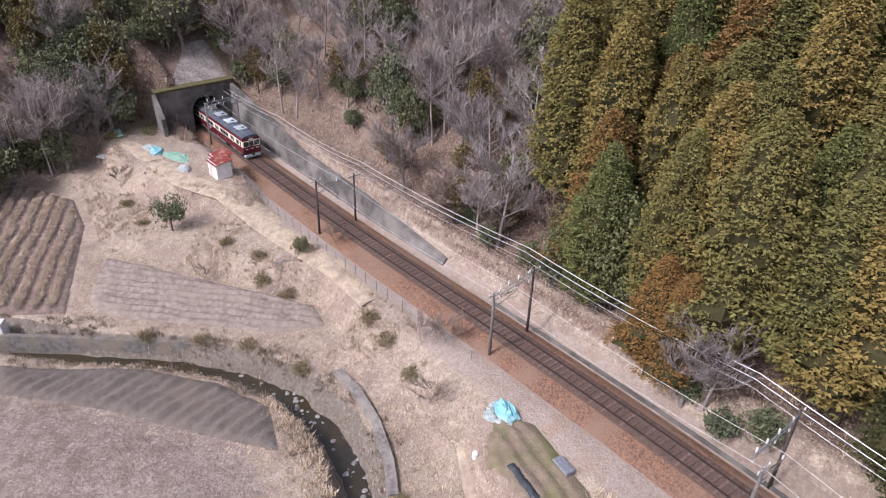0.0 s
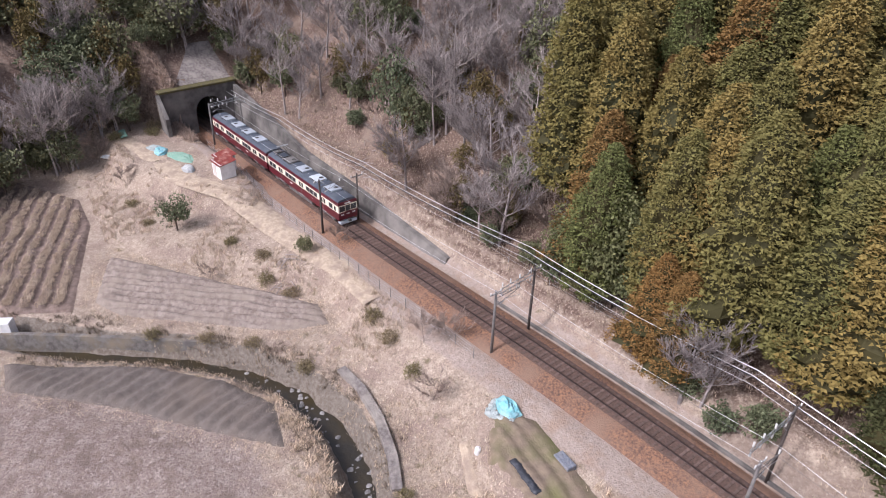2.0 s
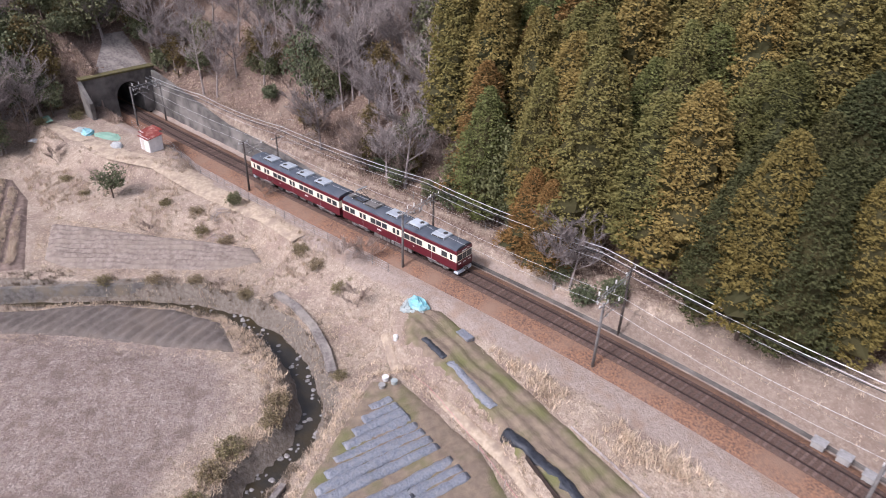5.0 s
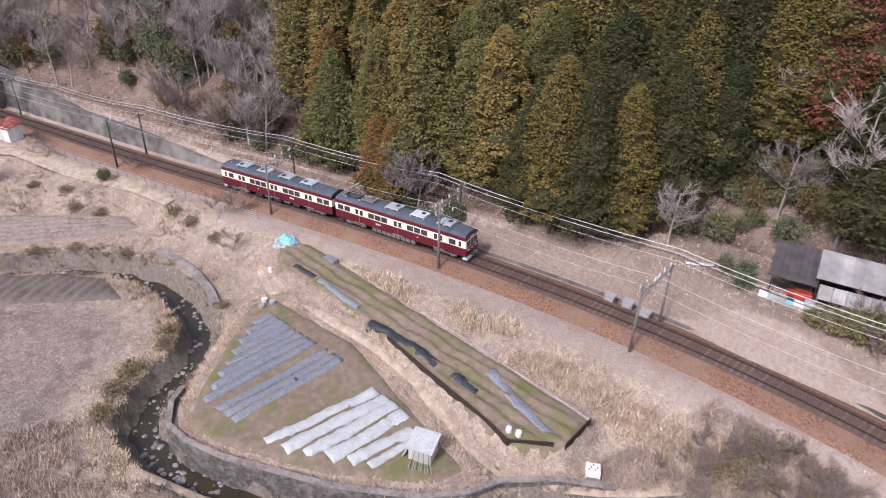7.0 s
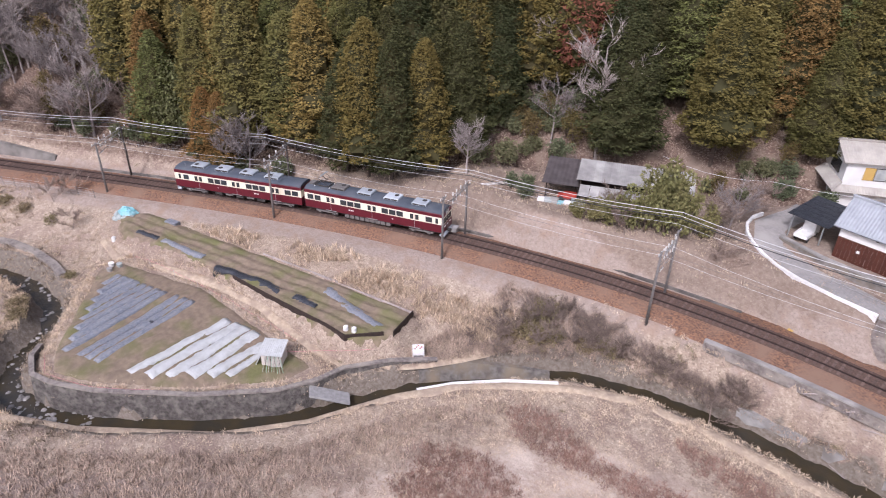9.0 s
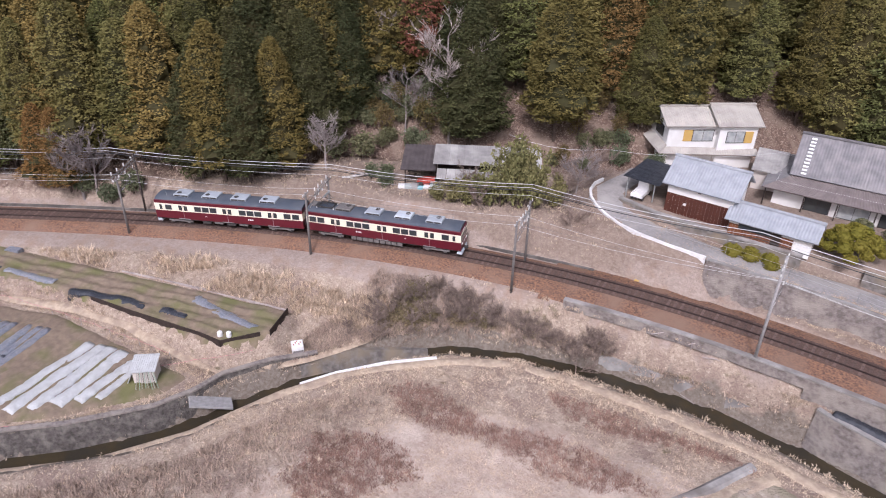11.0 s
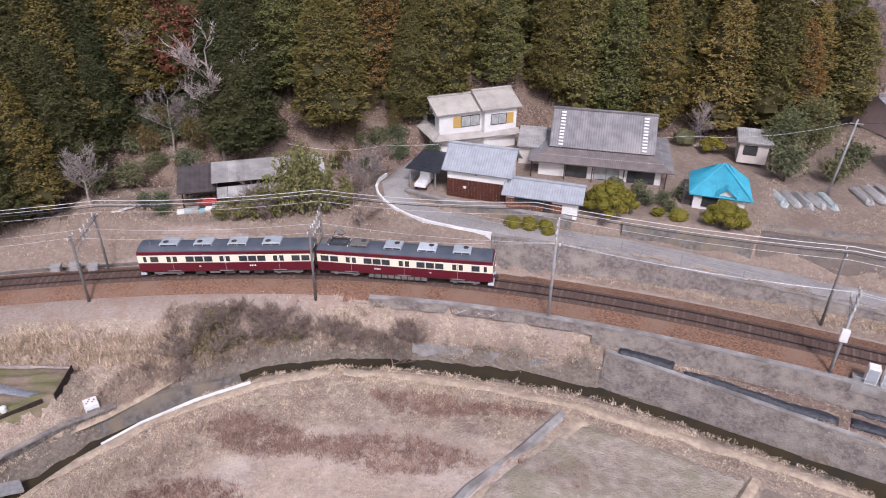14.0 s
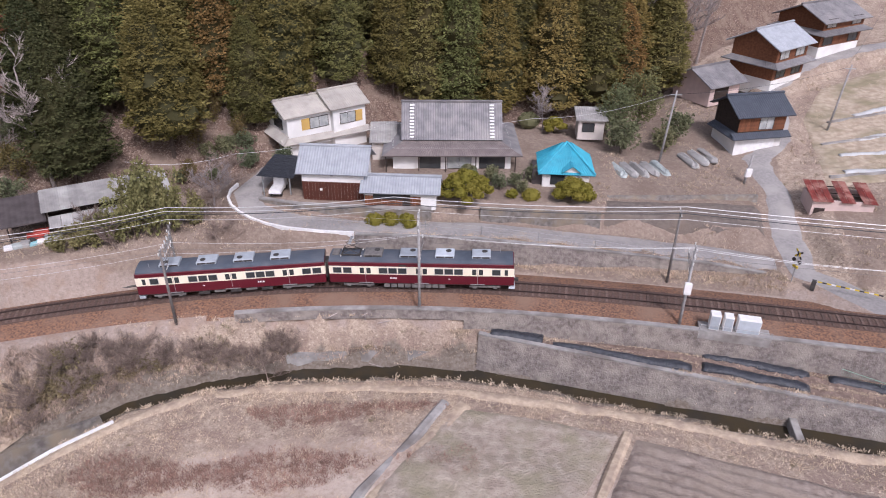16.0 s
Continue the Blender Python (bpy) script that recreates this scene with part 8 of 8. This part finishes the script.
rb = random.Random(5)
for i in range(46):
    t = rb.random()
    x = 0.5 + 22 * t
    lo, hi = float(np.interp(x, (0, 10, 22), (27, 41, 46.5))), float(track_y(x)) - 6.0
    y = rb.uniform(lo, max(lo + 0.5, hi))
    place(bare_protos[3], x, y, rb.uniform(0.35, 0.6), rb.uniform(0, 360))


bramble_proto = broad_tree(55, 1.7, 0.75, 0.15, "low tangled olive-brown bramble bush", 26, 40, foliage("bramble_leaves", (0.20, 0.175, 0.085), (0.27, 0.205, 0.13)), 0.2, "bramble_bush")
rb = random.Random(15)
for i in range(60):
    x = rb.uniform(2, 27)
    lo, hi = float(np.interp(x, (2, 10, 27), (31, 42, 49))), float(track_y(x)) - 6.2
    y = lo + (hi - lo) * rb.random() ** 0.7
    if float(sdist_now(x, y)) > 3.0:
        place(bramble_proto, x, y, rb.uniform(0.55, 1.05), rb.uniform(0, 360))
        if i % 2:
            place(bare_protos[3], x + rb.uniform(-1, 1), y, rb.uniform(0.4, 0.65), rb.uniform(0, 360))
# scrub on the rough ground beside the tunnel yard, along the stream's upper course and on the cutting
for x, y, s_ in ((-69.5, -21, 0.5), (-66.5, -20, 0.6), (-64.2, -16.6, 0.5), (-72.5, -25.5, 0.45), (-78, -38, 0.4), (-83, -42, 0.45), (-99, -50, 0.6), (-104, -46, 0.7), (-101, -45, 0.6), (-106, -50, 0.7), (-57.2, -6.5, 0.6), (-54, -4.5, 0.55), (-49.5, -2.0, 0.5),
                 (-55.8, -24, 0.5), (-56.4, -30, 0.5), (-55.2, -19, 0.5), (-51.8, -13, 0.5), (-36, -2.0, 0.4), (-30.5, -8.4, 0.6), (-27.5, -11.5, 0.7), (-25.0, -13.0, 0.7), (-33.0, -8.0, 0.6), (-21.5, -14.0, 0.6)):
    place(bramble_proto, x, y, s_ * 1.2, x * 40)
for x, y, s_ in ((-80, -36, 0.5), (-67.5, -27, 0.4), (-88, -44.5, 0.6), (-96.5, -52.5, 0.9), (-52.4, 1.5, 0.6), (-71, -12, 0.5)):
    place(bare_protos[3], x, y, s_, x * 60)


# ---- dry grass and weeds, past counting ----
def tufts(name, label, n, region, blades, h, mat, seed, lean=0.5, width=0.021, lift=0.0):
    """Clumps of dry blades wherever region(x, y) allows."""
    blades = int(blades * 1.5)
    r = np.random.RandomState(seed)
    x0, x1, y0, y1, ok = region
    px, py = r.uniform(x0, x1, n * 3), r.uniform(y0, y1, n * 3)
    keep = ok(px, py) > r.uniform(0, 1, n * 3)
    px, py = px[keep][:n], py[keep][:n]
    m = len(px)
    pz = ground_z(px, py) + lift
    hh = h * r.uniform(0.55, 1.25, m)
    a = r.uniform(0, 6.28, (m, blades))
    q = r.uniform(0.1, 1.0, (m, blades)) * lean
    L = hh[:, None] * r.uniform(0.6, 1.1, (m, blades))
    bx = px[:, None] + r.normal(0, 0.13, (m, blades)) * (1 + hh[:, None])
    by = py[:, None] + r.normal(0, 0.13, (m, blades)) * (1 + hh[:, None])
    bz = np.repeat(pz[:, None] - 0.05, blades, 1)
    ca, sa = np.cos(a), np.sin(a)
    w_ = width * (1 + hh[:, None]) * r.uniform(0.7, 1.6, (m, blades))
    p0 = np.stack([bx - sa * w_, by + ca * w_, bz], -1)
    p1 = np.stack([bx + sa * w_, by - ca * w_, bz], -1)
    p3 = np.stack([bx + ca * q * L * 1.2, by + sa * q * L * 1.2, bz + L * np.sqrt(np.clip(1 - 0.6 * q, 0.2, 1))], -1)
    v = np.stack([p0, p1, p3], 2).reshape(-1, 3)
    f = np.arange(m * blades * 3).reshape(-1, 3)
    me_ = bpy.data.meshes.new(name)
    me_.from_pydata(v.tolist(), [], f.tolist())
    me_.materials.append(mat)
    return tagged(new(name, me_), label, "grass", kind="stuff")


MEADOW = material("matted_meadow_grass", (0.36, 0.295, 0.255), (0.24, 0.19, 0.165), 0.5, 0.95, vary=0.2, island=True)


def off_track(x, y):
    return (y - track_y(x)) / np.hypot(1, track_slope(x))


def band(lo, hi, soft_=1.0):
    return lambda x, y: smooth((off_track(x, y) - lo) / soft_) * smooth((hi - off_track(x, y)) / soft_)


free = lambda x, y: ((inside(x, y, UPPER_GARDEN) < -0.4) & (inside(x, y, LOWER_GARDEN) < -0.2) & (inside(x, y, EAST_PLOT) < -0.2)).astype(float)
sdist = lambda x, y: line_distance(x, y, STREAM)
tufts("dry_grass", "tall bleached dry grass on the railway bank", 2600, (-42, 2, 6, 38, lambda x, y: band(-12.5, -6.8, 1.5)(x, y) * free(x, y) * smooth((rumple(x, y, 4, 21) + 0.3) * 3)), 12, 0.95, STRAW_PALE, 1, 0.9)
tufts("dry_grass", "bleached dry grass on the banks beside the stream", 4200, (-60, 80, -16, 50, lambda x, y: free(x, y) * (sdist(x, y)[0] > 2.2) * (1 - smooth((sdist(x, y)[0] - 4.5) / 4))), 9, 0.34, STRAW_PALE, 2, 0.95)
tufts("dry_grass", "dry straw grass between the gardens", 3000, (-48, 2, -9, 30, lambda x, y: free(x, y) * (off_track(x, y) < -7) * (sdist(x, y)[1] > 0)), 9, 0.3, STRAW, 3, 0.9)
tufts("weeds", "tall brown weeds on the field beyond the stream", 7000, (-22, 36, -22, 40, lambda x, y: (sdist(x, y)[1] < 0) * (sdist(x, y)[0] > 5) * (1 - smooth((sdist(x, y)[0] - 12) / 8)) * smooth((12 - x) / 10 + 0.25)), 11, 0.6, SCRUB, 4, 0.8)
tufts("weeds", "reddish dead weeds on the fallow ground", 4500, (8, 44, 14, 42, lambda x, y: (sdist(x, y)[1] < 0) * smooth(rumple(x, y, 6, 31) * 2.2) * (sdist(x, y)[0] > 6)), 11, 0.4, RED_WEED, 5, 0.9)
tufts("dry_grass", "pale dry grass on the fallow ground", 6000, (2, 52, 12, 45, lambda x, y: (sdist(x, y)[1] < 0) * (inside(x, y, [(40.9, 42), (55.6, 41), (46, 18), (32, 18)]) < 0) * smooth(rumple(x, y, 5, 33) + 0.6)), 8, 0.22, STRAW_PALE, 6, 0.95)
tufts("weeds", "brown scrub on the bank below the railway", 5200, (-2, 42, 24, 54, lambda x, y: (sdist(x, y)[1] > 0) * (sdist(x, y)[0] > 1.8) * band(-30, -4.8, 0.5)(x, y) * free(x, y)), 11, 0.6, SCRUB, 7, 0.9)
tufts("dry_grass", "dry grass and fallen stems on the slope above the railway", 5200, (-112, 10, -36, 62, lambda x, y: band(5, 16, 2)(x, y) * 0.9), 8, 0.45, STRAW, 8)
tufts("dry_grass", "dry grass on the rough ground beside the tunnel", 5200, (-112, -52, -62, 2, lambda x, y: (off_track(x, y) < -5) * (inside(x, y, NORTH_FIELDS) < -0.5) * (inside(x, y, SHED_YARD) < 1) * (sdist(x, y)[1] > 0) * smooth(rumple(x, y, 6, 41) + 0.55)), 8, 0.5, STRAW, 9)
tufts("dry_grass", "matted dry grass of the meadow beyond the stream", 9000, (-60, 6, -60, -2, lambda x, y: (sdist(x, y)[1] < 0) * (sdist(x, y)[0] > 3) * (inside(x, y, [(-52, -44), (-49, -20), (-41, -12.6), (-45, -30)]) < 0)), 6, 0.16, MEADOW, 10)
tufts("weeds", "leaf-brown undergrowth on the forest floor", 5000, (-112, 60, -30, 110, lambda x, y: smooth((off_track(x, y) - np.interp(x, HILL_X, HILL_D) + 2) / 3) * (off_track(x, y) < np.interp(x, HILL_X, HILL_D) + 14)), 7, 0.6, SCRUB, 11)
ridge_a = lambda x, y: inside(x, y, [(-91, -63), (-86, -51.5), (-79, -47), (-60.8, -41), (-60, -46), (-64, -67)]) > 0.3
tufts("straw_rows", "pale straw lying along the soil ridges", 8000, (-92, -59, -68, -40, lambda x, y: ridge_a(x, y) * smooth(1.5 * np.cos(2 * np.pi * (-x * math.sin(radians(14)) + y * math.cos(radians(14)) + 0.25 * rumple(x, y, 4, 3)) / 1.75))), 12, 0.32, STRAW, 13, 0.95, 0.02, 0.42)
tufts("dry_grass", "dry grass round the plots beside the lane", 3000, (52, 112, 62, 125, lambda x, y: smooth(rumple(x, y, 6, 43) + 0.4) * (np.abs(x - np.interp(y, [p[1] for p in LANE], [p[0] for p in LANE])) > 2.6) * (inside(x, y, [(53, 67.4), (61, 68), (71.2, 69.3), (71.4, 74.6), (61, 72.4), (53.2, 70.8)]) < 0)), 7, 0.4, STRAW, 12)
tufts("dry_grass", "dry grass on the bank between the railway and the road", 4200, (-34, 72, 18, 66, lambda x, y: band(4.2, 9.5, 1.2)(x, y)), 8, 0.38, STRAW, 14, 0.9)
tufts("straw_rows", "straw lying in rows on the plot below the railway", 2200, (42, 98, 46, 52.5, lambda x, y: (inside(x, y, EAST_PLOT) > 0) * smooth(1.6 * np.cos(2 * np.pi * (y + 0.07 * x) / 1.5))), 8, 0.24, STRAW, 17, 0.95, 0.03, 0.2)
tufts("dry_grass", "dry grass at the foot of the road wall", 1500, (26, 72, 55, 63, lambda x, y: band(4.0, 7.5, 1.0)(x, y)), 8, 0.3, STRAW_PALE, 18, 0.95)
tufts("dry_grass", "bleached grass and dead weeds on the bank below the railway", 4200, (8, 46, 30, 53, lambda x, y: (sdist(x, y)[1] > 0) * (sdist(x, y)[0] > 1.6) * band(-14, -4.5, 0.3)(x, y) * smooth(rumple(x, y, 4, 41) * 1.5 + 0.7)), 9, 0.4, STRAW, 19, 0.9)
tufts("weeds", "olive-brown bramble scrub on the bank below the railway", 2600, (4, 34, 30, 52, lambda x, y: (sdist(x, y)[1] > 0) * (sdist(x, y)[0] > 2.0) * band(-13, -4.7, 0.4)(x, y) * smooth(rumple(x, y, 5, 43) * 2)), 12, 0.55, BRAMBLE, 20, 0.9)
tufts("weeds", "dark brambles and dead stems on the stream's upper banks", 2600, (-62, -8, -48, 4, lambda x, y: (inside(x, y, LOWER_GARDEN) < -1) * smooth((sdist(x, y)[0] - 1.4) / 0.6) * (1 - smooth((sdist(x, y)[0] - 3.6) / 1.5)) * smooth(rumple(x, y, 4, 51) + 0.6)), 11, 0.5, DARK_WEED, 23, 0.9)
rim = lambda x, y: smooth((inside(x, y, LOWER_GARDEN) + 1.3) / 0.5) * (1 - smooth((inside(x, y, LOWER_GARDEN) - 0.5) / 0.7))
tufts("dry_grass", "straw-coloured grass on the rim of the lower garden", 2600, (-38, 0, -10, 20, lambda x, y: rim(x, y) * (sdist(x, y)[0] > 1.9)), 9, 0.36, STRAW_PALE, 24, 0.95)
tufts("dry_grass", "short straw grass trodden beside the garden path", 1600, (-44, 4, 0, 36, lambda x, y: free(x, y) * (line_distance(x, y, np.array(garden_path))[0] < 2.0)), 8, 0.2, STRAW, 25, 0.95)
CREAM_STRAW = material("sun_bleached_straw", (0.70, 0.58, 0.44), (0.56, 0.45, 0.33), 0.5, 0.95, vary=0.25, island=True)
tufts("dry_grass", "sun-bleached straw along the dike beside the stream", 5200, (4, 96, 18, 48, lambda x, y: (sdist(x, y)[1] < 0) * smooth((sdist(x, y)[0] - 1.7) / 0.5) * (1 - smooth((sdist(x, y)[0] - 4.5) / 2.5))), 8, 0.24, CREAM_STRAW, 26, 0.95, 0.025)
tufts("weeds", "tall brown brush on the mound beside the tunnel portal", 1300, (-112, -94, -56, -38, lambda x, y: band(-13, -4.3, 1.0)(x, y) * (inside(x, y, SHED_YARD) < 0.5)), 12, 0.75, SCRUB, 27, 0.9)
edge_of = lambda poly: (lambda x, y: smooth((1.3 - np.abs(inside(x, y, poly) + 0.7)) / 0.6))
tufts("dry_grass", "bleached straw margin round the furrowed field", 1500, (-75, -54, -44, -8, edge_of([(-71.6, -40.6), (-67, -27), (-62.6, -13.4), (-58.9, -11.6), (-57.6, -16), (-59.6, -34.4), (-62, -38.4)])), 8, 0.26, STRAW_PALE, 28, 0.95)
tufts("dry_grass", "bleached straw margin beside the damp field", 1300, (-56, -37, -48, -10, edge_of([(-51.6, -43.1), (-51.4, -28), (-49.6, -20.6), (-46.6, -15), (-41.2, -13), (-42.7, -18.6), (-45.8, -29.4), (-47.6, -40.8)])), 8, 0.24, STRAW_PALE, 29, 0.95)
tufts("reeds", "pale overhanging reeds along the stream", 1100, (-50, -12, -16, 0, lambda x, y: (sdist(x, y)[1] < 0) * smooth((sdist(x, y)[0] - 2.0) / 0.5) * (1 - smooth((sdist(x, y)[0] - 3.4) / 1.5))), 14, 0.5, STRAW_PALE, 15, 0.95)

for proto in [*protos, *olive_protos, *far_protos, green_proto, dark_proto, red_proto, brown_proto, *bare_protos, *broad_protos, tall_broad, olive_proto, bamboo_proto, bramble_proto]:
    for ob in [*proto.children_recursive, proto]:
        bpy.data.objects.remove(ob)
motions()
